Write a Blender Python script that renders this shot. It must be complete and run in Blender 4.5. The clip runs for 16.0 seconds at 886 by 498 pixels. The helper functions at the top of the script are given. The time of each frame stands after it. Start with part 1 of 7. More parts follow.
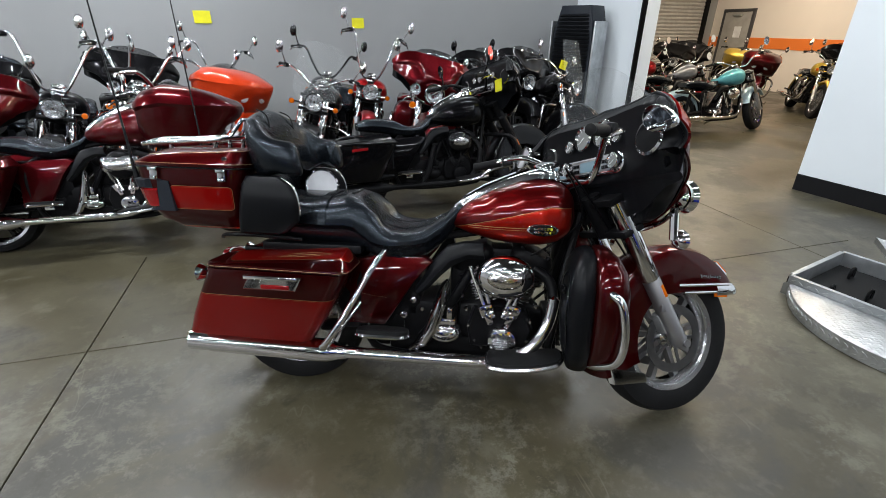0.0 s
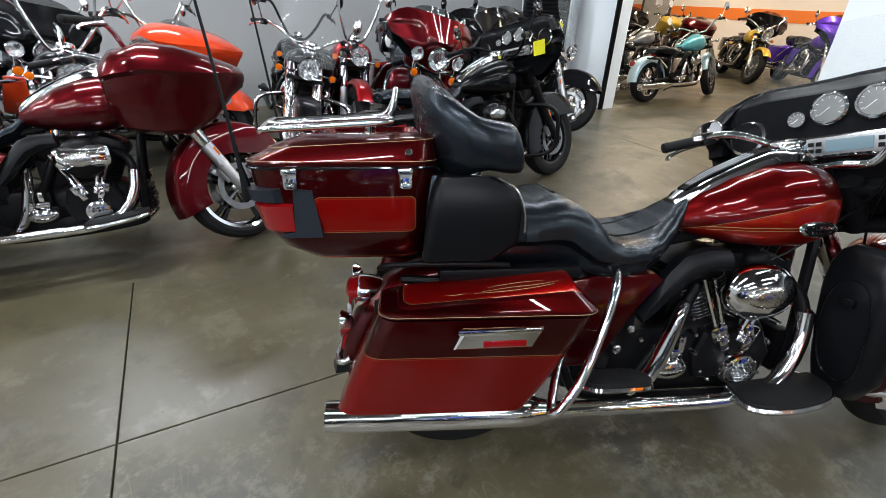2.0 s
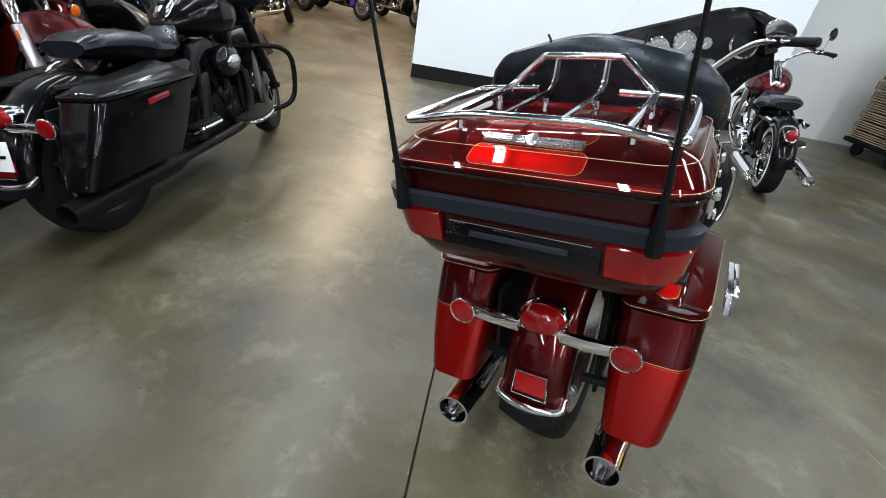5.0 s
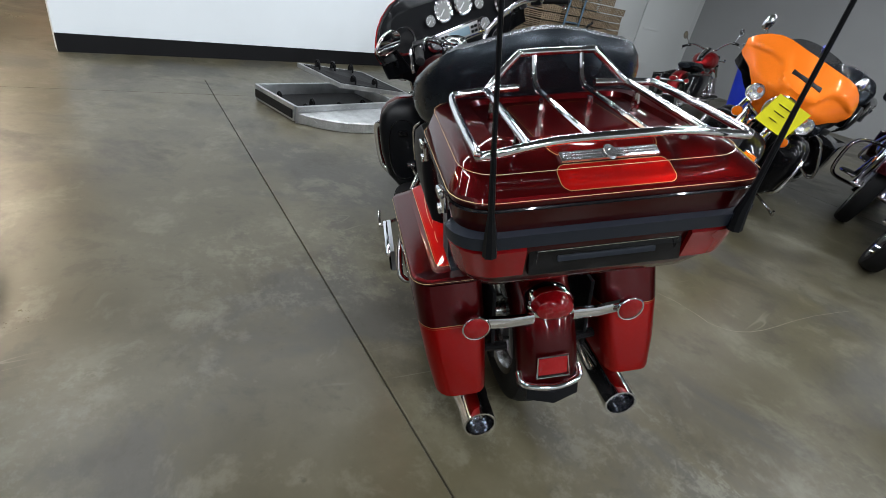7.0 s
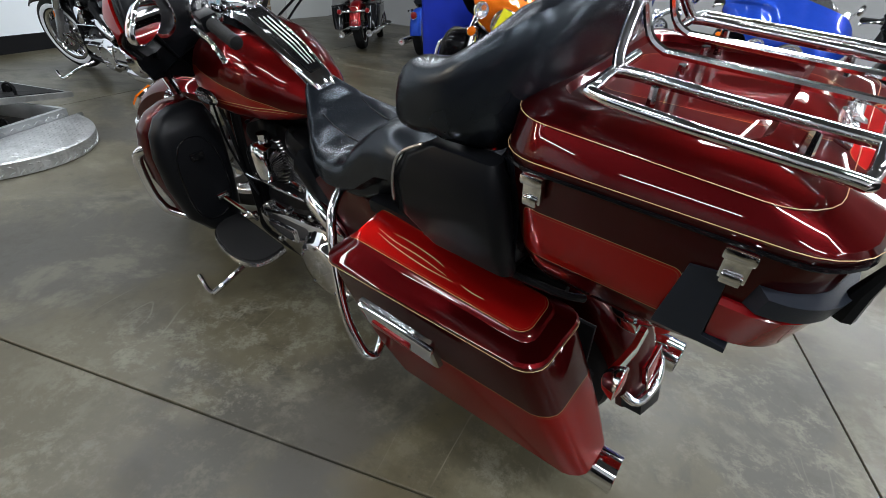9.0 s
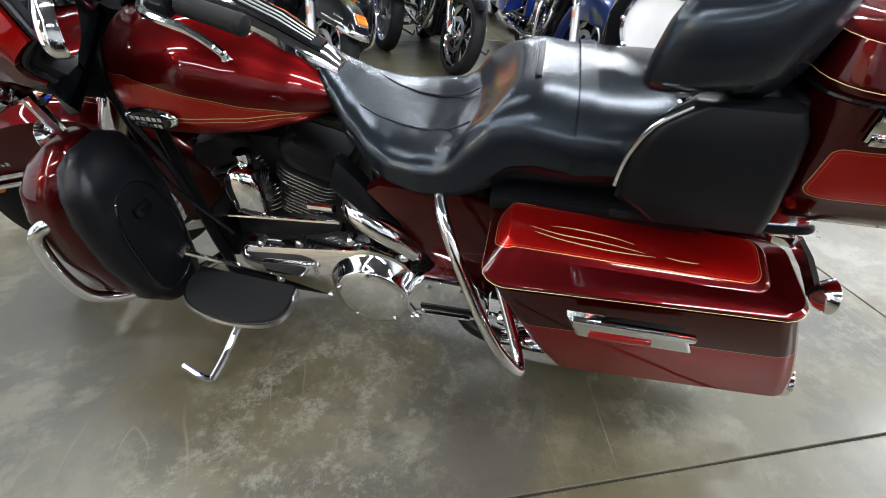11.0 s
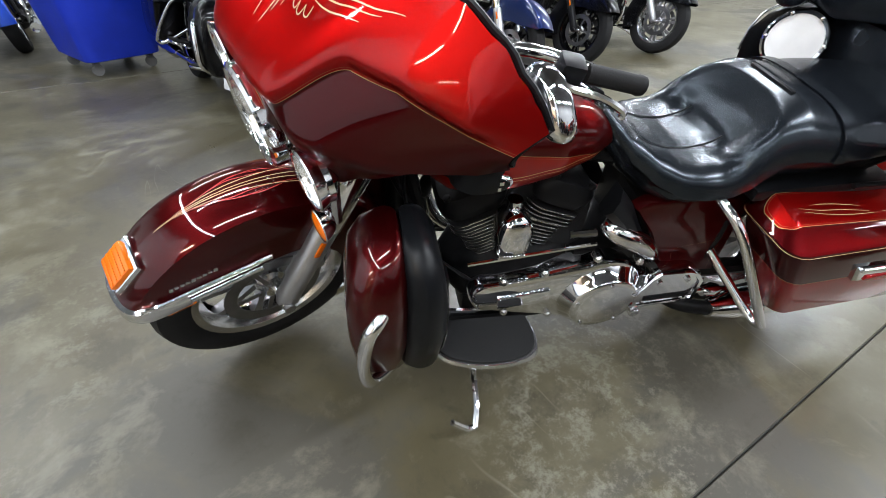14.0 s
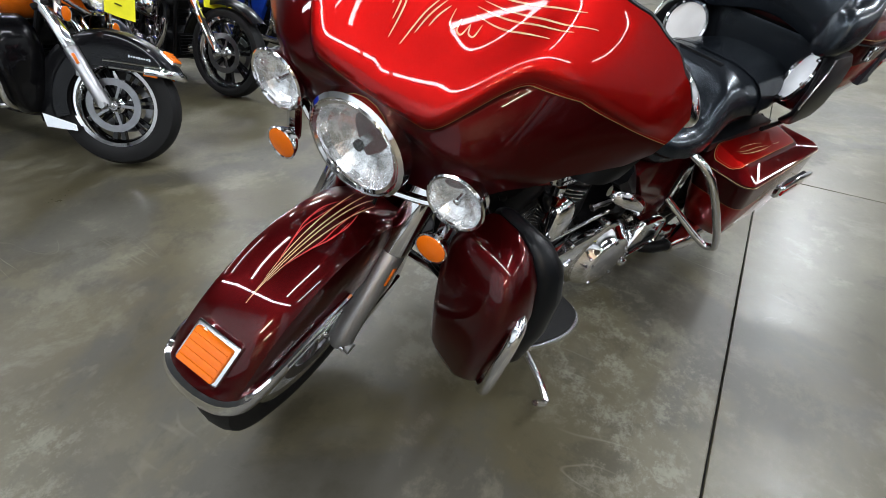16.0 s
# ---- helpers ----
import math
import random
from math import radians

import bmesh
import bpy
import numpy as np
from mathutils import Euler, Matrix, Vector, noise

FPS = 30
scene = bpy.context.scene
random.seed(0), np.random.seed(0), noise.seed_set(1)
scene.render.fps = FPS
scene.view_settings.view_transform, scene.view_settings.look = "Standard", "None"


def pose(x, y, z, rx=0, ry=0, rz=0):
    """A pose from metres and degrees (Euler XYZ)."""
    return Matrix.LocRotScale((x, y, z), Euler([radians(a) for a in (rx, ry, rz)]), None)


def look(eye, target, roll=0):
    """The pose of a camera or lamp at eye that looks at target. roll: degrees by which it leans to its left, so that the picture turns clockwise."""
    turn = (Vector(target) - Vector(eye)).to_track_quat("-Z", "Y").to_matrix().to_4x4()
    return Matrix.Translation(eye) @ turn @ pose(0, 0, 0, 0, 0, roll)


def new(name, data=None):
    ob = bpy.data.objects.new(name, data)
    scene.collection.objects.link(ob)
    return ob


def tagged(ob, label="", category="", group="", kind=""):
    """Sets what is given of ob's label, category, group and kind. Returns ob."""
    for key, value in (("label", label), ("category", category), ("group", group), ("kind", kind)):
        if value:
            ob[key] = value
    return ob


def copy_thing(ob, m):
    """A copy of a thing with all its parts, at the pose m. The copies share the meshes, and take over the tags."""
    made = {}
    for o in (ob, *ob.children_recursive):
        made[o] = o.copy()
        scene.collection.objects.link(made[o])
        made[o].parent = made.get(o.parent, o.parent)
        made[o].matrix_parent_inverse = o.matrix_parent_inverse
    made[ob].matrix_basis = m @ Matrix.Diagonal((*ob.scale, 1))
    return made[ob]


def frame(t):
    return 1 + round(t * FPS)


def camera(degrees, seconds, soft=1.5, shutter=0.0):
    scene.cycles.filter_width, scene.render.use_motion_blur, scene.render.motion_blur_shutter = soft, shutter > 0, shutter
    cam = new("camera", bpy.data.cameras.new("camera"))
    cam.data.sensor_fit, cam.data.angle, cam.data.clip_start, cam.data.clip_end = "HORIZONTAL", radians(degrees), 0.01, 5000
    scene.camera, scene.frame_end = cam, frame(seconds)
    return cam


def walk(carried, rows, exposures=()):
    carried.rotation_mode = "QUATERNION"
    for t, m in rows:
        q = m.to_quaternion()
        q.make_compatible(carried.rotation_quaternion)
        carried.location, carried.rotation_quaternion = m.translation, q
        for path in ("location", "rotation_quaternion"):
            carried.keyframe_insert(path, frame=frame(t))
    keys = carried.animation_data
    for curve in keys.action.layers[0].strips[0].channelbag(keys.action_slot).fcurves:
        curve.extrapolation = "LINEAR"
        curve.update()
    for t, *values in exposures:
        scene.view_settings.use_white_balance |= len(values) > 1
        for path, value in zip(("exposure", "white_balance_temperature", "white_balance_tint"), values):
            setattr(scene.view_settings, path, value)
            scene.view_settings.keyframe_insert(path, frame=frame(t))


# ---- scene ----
cam = camera(87.2, 16.0, soft=0.5)
PATH = [
    (0, (1.221, -2.401, 1.548), (1.735, -0.67, 0.687), 0.6),
    (0.5, (1.073, -2.197, 1.547), (1.664, -0.504, 0.662), 0.3),
    (1, (0.912, -1.935, 1.485), (1.593, -0.277, 0.597), 1.1),
    (1.5, (0.73, -1.687, 1.459), (1.461, -0.07, 0.538), 1.2),
    (2, (0.467, -1.494, 1.421), (1.305, 0.049, 0.464), 2.0),
    (2.5, (0.246, -1.303, 1.395), (1.247, 0.113, 0.398), 3.1),
    (3, (0.073, -1.041, 1.36), (1.27, 0.186, 0.33), 3.6),
    (3.5, (-0.086, -0.817, 1.341), (1.329, 0.136, 0.296), 5.1),
    (4, (-0.192, -0.59, 1.343), (1.397, 0.032, 0.299), 7.6),
    (4.2, (-0.176, -0.452, 1.309), (1.459, 0.055, 0.273), 8.5),
    (6.3, (-0.014, 0.408, 1.264), (1.584, -0.234, 0.247), 13.0),
    (6.5, (0.042, 0.47, 1.249), (1.585, -0.305, 0.24), 13.2),
    (7, (0.193, 0.63, 1.266), (1.582, -0.413, 0.274), 11.6),
    (7.5, (0.418, 0.664, 1.271), (1.619, -0.565, 0.247), 8.0),
    (8, (0.652, 0.69, 1.286), (1.637, -0.717, 0.261), 6.4),
    (8.2, (0.738, 0.721, 1.249), (1.616, -0.784, 0.267), 7.2),
    (10.3, (1.573, 0.63, 1.133), (1.443, -1.019, 0.009), 2.6),
    (10.5, (1.637, 0.617, 1.138), (1.448, -1.018, 0.002), 2.3),
    (11, (1.789, 0.523, 1.104), (1.474, -1.088, -0.038), 1.7),
    (11.5, (1.938, 0.45, 1.12), (1.514, -1.117, -0.049), 0.9),
    (12, (2.138, 0.436, 1.148), (1.593, -1.104, -0.007), 1.0),
    (12.5, (2.285, 0.4, 1.166), (1.655, -1.107, 0.011), 0.8),
    (13, (2.418, 0.303, 1.186), (1.757, -1.195, 0.037), -0.4),
    (13.5, (2.581, 0.225, 1.186), (1.834, -1.23, 0.035), 0.2),
    (14, (2.775, 0.164, 1.21), (1.891, -1.211, 0.057), 0.4),
    (14.5, (2.912, 0.08, 1.226), (1.868, -1.185, 0.082), 1.5),
    (15, (3.025, -0.068, 1.222), (1.83, -1.187, 0.074), 1.9),
    (15.5, (3.099, -0.17, 1.217), (1.816, -1.168, 0.051), 2.0),
    (16, (3.208, -0.265, 1.237), (1.825, -1.119, 0.072), 1.5),
]
walk(cam, [(t, look(eye, target, roll)) for t, eye, target, roll in PATH], [(0, -0.42), (0.5, -0.43), (1.5, -0.30), (2.0, -0.15), (4.0, -0.05), (7.0, -0.30), (8.2, -0.42), (10.3, 0.42), (12.0, 0.60), (13.0, 0.58), (14.0, 0.50), (15.0, 0.30), (16.0, 0.09)])


# ---------- materials ----------
def material(name):
    m = bpy.data.materials.new(name)
    m.use_nodes = True
    nt = m.node_tree
    return m, nt, nt.nodes["Principled BSDF"]


class V:
    """A value in a node tree, with plain arithmetic."""

    def __init__(self, nt, s):
        self.nt, self.s = nt, s

    def op(self, kind, *others, clamp=False):
        n = self.nt.nodes.new("ShaderNodeMath")
        n.operation, n.use_clamp = kind, clamp
        for i, o in enumerate((self, *others)):
            if isinstance(o, V):
                self.nt.links.new(o.s, n.inputs[i])
            else:
                n.inputs[i].default_value = o
        return V(self.nt, n.outputs[0])

    def __add__(self, o): return self.op("ADD", o)
    def __sub__(self, o): return self.op("SUBTRACT", o)
    def __mul__(self, o): return self.op("MULTIPLY", o)
    def abs(self): return self.op("ABSOLUTE")
    def max(self, o): return self.op("MAXIMUM", o)
    def min(self, o): return self.op("MINIMUM", o)
    def below(self, edge, soft=0.0008):
        """1 where the value is under edge, 0 over it."""
        return ((self - edge) * (-1.0 / soft)).op("ADD", 0.5, clamp=True)
    def ring(self, edge, half):
        return (self - edge).abs().below(half)


def coords(nt, kind="Object"):
    t = nt.nodes.new("ShaderNodeTexCoord")
    s = nt.nodes.new("ShaderNodeSeparateXYZ")
    nt.links.new(t.outputs[kind], s.inputs[0])
    return [V(nt, o) for o in s.outputs]


def noise_tex(nt, scale, detail=4, rough=0.55, kind="Object", stretch=None, warp=0.0):
    t = nt.nodes.new("ShaderNodeTexCoord")
    n = nt.nodes.new("ShaderNodeTexNoise")
    n.inputs["Scale"].default_value, n.inputs["Detail"].default_value = scale, detail
    n.inputs["Roughness"].default_value, n.inputs["Distortion"].default_value = rough, warp
    out = t.outputs[kind]
    if stretch:
        mp = nt.nodes.new("ShaderNodeMapping")
        mp.inputs["Scale"].default_value = stretch
        nt.links.new(out, mp.inputs[0])
        out = mp.outputs[0]
    nt.links.new(out, n.inputs["Vector"])
    return V(nt, n.outputs[0])


def ramp(v, stops):
    r = v.nt.nodes.new("ShaderNodeValToRGB")
    v.nt.links.new(v.s, r.inputs[0])
    el = r.color_ramp.elements
    while len(el) < len(stops):
        el.new(0.5)
    for e, (p, c) in zip(el, stops):
        e.position, e.color = p, (*c, 1) if len(c) == 3 else c
    return r.outputs[0]


def mix(nt, fac, a, b):
    n = nt.nodes.new("ShaderNodeMix")
    n.data_type = "RGBA"
    for sock, val in ((n.inputs[0], fac), (n.inputs[6], a), (n.inputs[7], b)):
        if isinstance(val, V):
            nt.links.new(val.s, sock)
        elif isinstance(val, (tuple, list)):
            sock.default_value = (*val, 1)
        elif isinstance(val, (int, float)):
            sock.default_value = val
        else:
            nt.links.new(val, sock)
    return n.outputs[2]


def bump(nt, bsdf, v, strength, dist=0.002):
    b = nt.nodes.new("ShaderNodeBump")
    b.inputs["Strength"].default_value, b.inputs["Distance"].default_value = strength, dist
    nt.links.new(v.s, b.inputs["Height"])
    nt.links.new(b.outputs[0], bsdf.inputs["Normal"])


def plain(name, color, rough=0.5, metal=0.0, coat=0.0, grain=0.0, gscale=200, vary=0.12, spec=0.5):
    """A surface with slight patchiness in tone and gloss, and a fine grain."""
    m, nt, b = material(name)
    n = noise_tex(nt, 6, 5)
    dark = tuple(c * (1 - vary) for c in color)
    lite = tuple(min(1, c * (1 + vary)) for c in color)
    nt.links.new(ramp(n, [(0.3, dark), (0.7, lite)]), b.inputs["Base Color"])
    b.inputs["Metallic"].default_value = metal
    b.inputs["Specular IOR Level"].default_value = spec
    nt.links.new((n * 0.12 + (rough - 0.06)).op("ADD", 0.0, clamp=True).s, b.inputs["Roughness"])
    b.inputs["Coat Weight"].default_value, b.inputs["Coat Roughness"].default_value = coat, 0.04
    if grain:
        bump(nt, b, noise_tex(nt, gscale, 3), grain)
    return m


def car_paint(name, color, metal=0.35):
    m, nt, b = material(name)
    n = noise_tex(nt, 900, 1)
    nt.links.new(ramp(n, [(0.35, tuple(c * 0.75 for c in color)), (0.7, tuple(c * 1.25 for c in color))]), b.inputs["Base Color"])
    b.inputs["Metallic"].default_value, b.inputs["Roughness"].default_value = max(metal, 0.75 if metal == 0.35 else metal), 0.34
    b.inputs["Specular IOR Level"].default_value = 0.06
    top = max(color)
    b.inputs["Specular Tint"].default_value = (*(0.08 + 0.45 * c / top for c in color), 1)
    b.inputs["Coat Weight"].default_value, b.inputs["Coat Roughness"].default_value = 1.0, 0.015
    b.inputs["Coat IOR"].default_value = 1.38
    return m


MAROON, CANDY, GOLD = (0.048, 0.0022, 0.0028), (0.38, 0.0065, 0.0050), (0.46, 0.27, 0.12)


def two_tone(name, shape, low=MAROON, high=CANDY, stripe=GOLD, extra=None, inset=None, turn=None, coat=1.0):
    """Paint in two reds, parted by a thin gold line. shape(x, y, z) is under 0 where the brighter red lies."""
    m, nt, b = material(name)
    x, y, z = coords(nt)
    if turn:
        x, y, z = [x * r[0] + y * r[1] + z * r[2] + r[3] for r in turn[:3]]
    d = shape(x, y, z)
    flake = noise_tex(nt, 900, 1)
    fac = (flake * 0.5 + 0.75)
    lo = mix(nt, fac, (0, 0, 0), low)
    hi = mix(nt, fac, (0, 0, 0), high)
    col = mix(nt, d.below(0.0), lo, hi)
    col = mix(nt, d.ring(0.0, 0.00065), col, stripe)
    col = mix(nt, d.ring(-0.005, 0.0003) * 0.4, col, stripe)
    if extra:
        col = mix(nt, extra(x, y, z), col, (0.75, 0.45, 0.2))
    if inset:
        e = inset(x, y, z)
        col = mix(nt, e.below(0.0), col, mix(nt, fac, (0, 0, 0), CANDY))
        col = mix(nt, e.ring(0.0, 0.00065), col, stripe)
    nt.links.new(col, b.inputs["Base Color"])
    b.inputs["Metallic"].default_value, b.inputs["Roughness"].default_value = 0.82, 0.36
    b.inputs["Specular IOR Level"].default_value = 0.03
    b.inputs["Specular Tint"].default_value = (0.5, 0.06, 0.06, 1)
    b.inputs["Coat Weight"].default_value, b.inputs["Coat Roughness"].default_value = coat, 0.015
    b.inputs["Coat IOR"].default_value = 1.38
    return m


def glass(name, color, rough=0.02, alpha=0.25):
    m, nt, b = material(name)
    b.inputs["Base Color"].default_value = (*color, 1)
    b.inputs["Roughness"].default_value = rough
    b.inputs["Alpha"].default_value = alpha
    b.inputs["Coat Weight"].default_value = 1
    return m


def emitter(name, color, strength):
    m, nt, b = material(name)
    b.inputs["Base Color"].default_value = (0.8, 0.8, 0.8, 1)
    b.inputs["Emission Color"].default_value = (*color, 1)
    b.inputs["Emission Strength"].default_value = strength
    return m


CHROME = plain("chrome", (0.78, 0.78, 0.8), 0.07, 1.0, vary=0.03)
CHROME_WORN = plain("brushed_chrome", (0.6, 0.6, 0.61), 0.22, 1.0, vary=0.08)
ALLOY = plain("cast_alloy", (0.36, 0.36, 0.37), 0.38, 0.9, grain=0.15)
SILVER = plain("silver_paint", (0.42, 0.43, 0.44), 0.35, 0.6, coat=0.6)
ENGRAVED = plain("engraved_chrome", (0.62, 0.6, 0.56), 0.16, 1.0, grain=1.0, gscale=70, vary=0.3)
BLACK_GLOSS = plain("gloss_black_paint", (0.003, 0.003, 0.0036), 0.25, 0.0, coat=0.6, spec=0.05)
BLACK_METAL = plain("black_crinkle_metal", (0.005, 0.005, 0.0056), 0.38, 0.0, grain=0.10, gscale=500, spec=0.10)
BLACK_PLASTIC = plain("black_plastic", (0.0042, 0.0046, 0.0056), 0.34, grain=0.03, gscale=400, spec=0.15)
GREY_PLASTIC = plain("slate_grey_plastic", (0.011, 0.014, 0.020), 0.38, grain=0.12, gscale=600, spec=0.25)
RUBBER = plain("tyre_rubber", (0.010, 0.010, 0.0105), 0.6, grain=0.2, gscale=300, spec=0.12)


def leather():
    """Black vinyl with a soft cool sheen and shallow wrinkles."""
    m, nt, b = material("black_vinyl")
    n = noise_tex(nt, 5, 4)
    nt.links.new(ramp(n, [(0.3, (0.0040, 0.0050, 0.0068)), (0.7, (0.0062, 0.0074, 0.0098))]), b.inputs["Base Color"])
    nt.links.new((n * 0.10 + 0.21).s, b.inputs["Roughness"])
    b.inputs["Specular IOR Level"].default_value = 0.38
    b.inputs["Specular Tint"].default_value = (0.74, 0.87, 1.0, 1)
    bump(nt, b, noise_tex(nt, 9, 2, 0.4) + noise_tex(nt, 320, 2) * 0.02, 0.16, 0.006)
    return m


SCROLL = plain("gold_scroll_paint", (0.58, 0.36, 0.18), 0.35, coat=0.8)
LEATHER = leather()
MIRROR = plain("mirror_glass", (0.9, 0.9, 0.92), 0.02, 1.0, vary=0.0)
RED_LENS = plain("red_lens", (0.19, 0.003, 0.005), 0.12, coat=1.0, spec=0.1, vary=0.3)
AMBER = plain("amber_lens", (0.62, 0.125, 0.004), 0.15, coat=0.35, spec=0.2)


def reflector():
    """Vacuum-plated reflector; random grey tones in its colour stand in for the facets' reflections."""
    m, nt, b = material("silver_reflector")
    n = noise_tex(nt, 26, 2)
    nt.links.new(ramp(n, [(0.36, (0.42, 0.44, 0.46)), (0.62, (0.93, 0.94, 0.95))]), b.inputs["Base Color"])
    b.inputs["Metallic"].default_value, b.inputs["Roughness"].default_value = 0.85, 0.22
    bump(nt, b, noise_tex(nt, 60, 1, stretch=(1, 2.5, 0.6)), 0.25, 0.004)
    return m


REFLECTOR = reflector()
COVER_GLASS = glass("clear_lamp_cover", (0.85, 0.9, 0.93), 0.02, 0.07)
LENS = glass("clear_lens", (0.8, 0.84, 0.88), 0.03, 0.6)
DIAL = plain("dial_face", (0.16, 0.165, 0.16), 0.3)
SCREEN_GLOW = emitter("lcd_display", (0.20, 0.42, 0.58), 0.30)
SCREEN_GLOW.node_tree.nodes["Principled BSDF"].inputs["Base Color"].default_value = (0.10, 0.13, 0.14, 1)
CLEAR = glass("clear_screen", (0.75, 0.8, 0.82), 0.02, 0.07)
SMOKE = glass("smoked_screen", (0.02, 0.02, 0.022), 0.03, 0.75)
YELLOW = plain("yellow_card", (0.75, 0.7, 0.01), 0.6)
WHITE = plain("white_card", (0.75, 0.76, 0.78), 0.6)
# pale base colour paints in the lamp reflection on the speaker mesh
GRILLE = plain("pale_reflecting_grille", (0.80, 0.81, 0.83), 0.5, grain=0.1, gscale=300)
DISC = plain("brake_disc_steel", (0.22, 0.22, 0.23), 0.3, 0.95, vary=0.3)
STEEL = plain("galvanised_steel", (0.46, 0.48, 0.49), 0.35, 0.85, grain=0.2, gscale=60, vary=0.25)


# ---------- mesh helpers ----------
def part(name, bm, mat, parent=None, label="", smooth=True, sharp=38):
    me = bpy.data.meshes.new(name)
    bmesh.ops.recalc_face_normals(bm, faces=bm.faces)
    bm.to_mesh(me)
    bm.free()
    me.materials.append(mat)
    if smooth:
        me.polygons.foreach_set("use_smooth", [True] * len(me.polygons))
        me.set_sharp_from_angle(angle=radians(sharp))
    ob = new(name, me)
    if parent:
        ob.parent = parent
    if label:
        ob["label"] = label
    return ob


def empty(name, m, label, category, group="", kind=""):
    ob = new(name)
    ob.empty_display_size = 0.1
    ob.matrix_basis = m
    return tagged(ob, label, category, group, kind)


def xf(bm, m):
    bmesh.ops.transform(bm, matrix=m, verts=bm.verts)
    return bm


def box(bm, c, s, m=None, bevel=0.0, seg=2):
    r = bmesh.ops.create_cube(bm, size=1)
    vs = r["verts"]
    bmesh.ops.scale(bm, vec=s, verts=vs)
    if bevel:
        es = list({e for v in vs for e in v.link_edges})
        rb = bmesh.ops.bevel(bm, geom=es, offset=bevel, segments=seg, affect="EDGES", profile=0.6)
        vs = list({v for f in rb["faces"] for v in f.verts} | {v for v in vs if v.is_valid})
    t = Matrix.Translation(c) @ (m if m else Matrix())
    bmesh.ops.transform(bm, matrix=t, verts=vs)
    return bm


def B():
    return bmesh.new()


def spline(pts, n=6, closed=False):
    """Catmull-Rom through the points, n steps a stretch."""
    P = [Vector(p) for p in pts]
    out = []
    k = len(P)
    for i in range(k if closed else k - 1):
        if closed:
            a, b, c, d = P[(i - 1) % k], P[i], P[(i + 1) % k], P[(i + 2) % k]
        else:
            a, b, c, d = P[max(i - 1, 0)], P[i], P[i + 1], P[min(i + 2, k - 1)]
        for j in range(n):
            t = j / n
            out.append(0.5 * (2 * b + (c - a) * t + (2 * a - 5 * b + 4 * c - d) * t * t + (3 * b - a - 3 * c + d) * t ** 3))
    if not closed:
        out.append(P[-1])
    return out


def tube(bm, pts, r, seg=8, closed=False, caps=True):
    P = [Vector(p) for p in pts]
    n = len(P)
    rad = r if isinstance(r, (list, tuple)) else [r] * n
    rings, up = [], None
    for i in range(n):
        a = P[(i - 1) % n] if (i or closed) else P[i]
        b = P[(i + 1) % n] if (i < n - 1 or closed) else P[i]
        d = (b - a).normalized()
        if up is None:
            up = d.orthogonal().normalized()
        up = (up - d * up.dot(d)).normalized()
        side = d.cross(up)
        rings.append([bm.verts.new(P[i] + (up * math.cos(2 * math.pi * k / seg) + side * math.sin(2 * math.pi * k / seg)) * rad[i]) for k in range(seg)])
    skin(bm, rings, closed, caps)
    return bm


def skin(bm, rings, closed=False, caps=True):
    m, k = len(rings), len(rings[0])
    for i in range(m if closed else m - 1):
        a, b = rings[i], rings[(i + 1) % m]
        for j in range(k):
            bm.faces.new((a[j], a[(j + 1) % k], b[(j + 1) % k], b[j]))
    if caps and not closed:
        bm.faces.new(rings[0])
        bm.faces.new(list(reversed(rings[-1])))


def loft(bm, rings, caps=True):
    skin(bm, [[bm.verts.new(p) for p in r] for r in rings], False, caps)
    return bm


def lathe(bm, prof, m=None, seg=24, squash=(1, 1)):
    """Profile rows of (radius, height) turned round z, then placed by m."""
    rings = []
    for r, h in prof:
        rings.append([bm.verts.new(Vector((r * math.cos(2 * math.pi * k / seg) * squash[0], r * math.sin(2 * math.pi * k / seg) * squash[1], h))) for k in range(seg)])
    skin(bm, rings, False, prof[0][0] < 0.002)
    if m:
        bmesh.ops.transform(bm, matrix=m, verts=[v for r in rings for v in r])
    return bm


def rrect(x0, x1, y0, y1, z, r, seg=4):
    """A rounded rectangle lying at height z."""
    r = min(r, (x1 - x0) / 2 * 0.99, (y1 - y0) / 2 * 0.99)
    out = []
    for cx, cy, a0 in ((x1 - r, y1 - r, 0), (x0 + r, y1 - r, 90), (x0 + r, y0 + r, 180), (x1 - r, y0 + r, 270)):
        for k in range(seg + 1):
            a = radians(a0 + 90 * k / seg)
            out.append(Vector((cx + r * math.cos(a), cy + r * math.sin(a), z)))
    return out


def oval(x, yc, zc, hy, hz, n=2.6, seg=24, flat=0.0):
    """A superellipse standing across x."""
    out = []
    for k in range(seg):
        a = 2 * math.pi * k / seg
        c, s = math.cos(a), math.sin(a)
        out.append(Vector((x, yc + hy * math.copysign(abs(c) ** (2 / n), c), zc + hz * math.copysign(abs(s) ** (2 / n), s))))
    return out


def along(d, at=(0, 0, 0)):
    """A pose whose z axis points along d."""
    return Matrix.Translation(at) @ Vector(d).to_track_quat("Z", "Y").to_matrix().to_4x4()


def lerp_table(x, rows):
    """Piecewise-linear values at x from rows of (x, a, b, ...)."""
    if x <= rows[0][0]:
        return rows[0][1:]
    for p, q in zip(rows, rows[1:]):
        if x <= q[0]:
            t = (x - p[0]) / (q[0] - p[0])
            t = t * t * (3 - 2 * t) * 0.4 + t * 0.6
            return tuple(a + (b - a) * t for a, b in zip(p[1:], q[1:]))
    return rows[-1][1:]


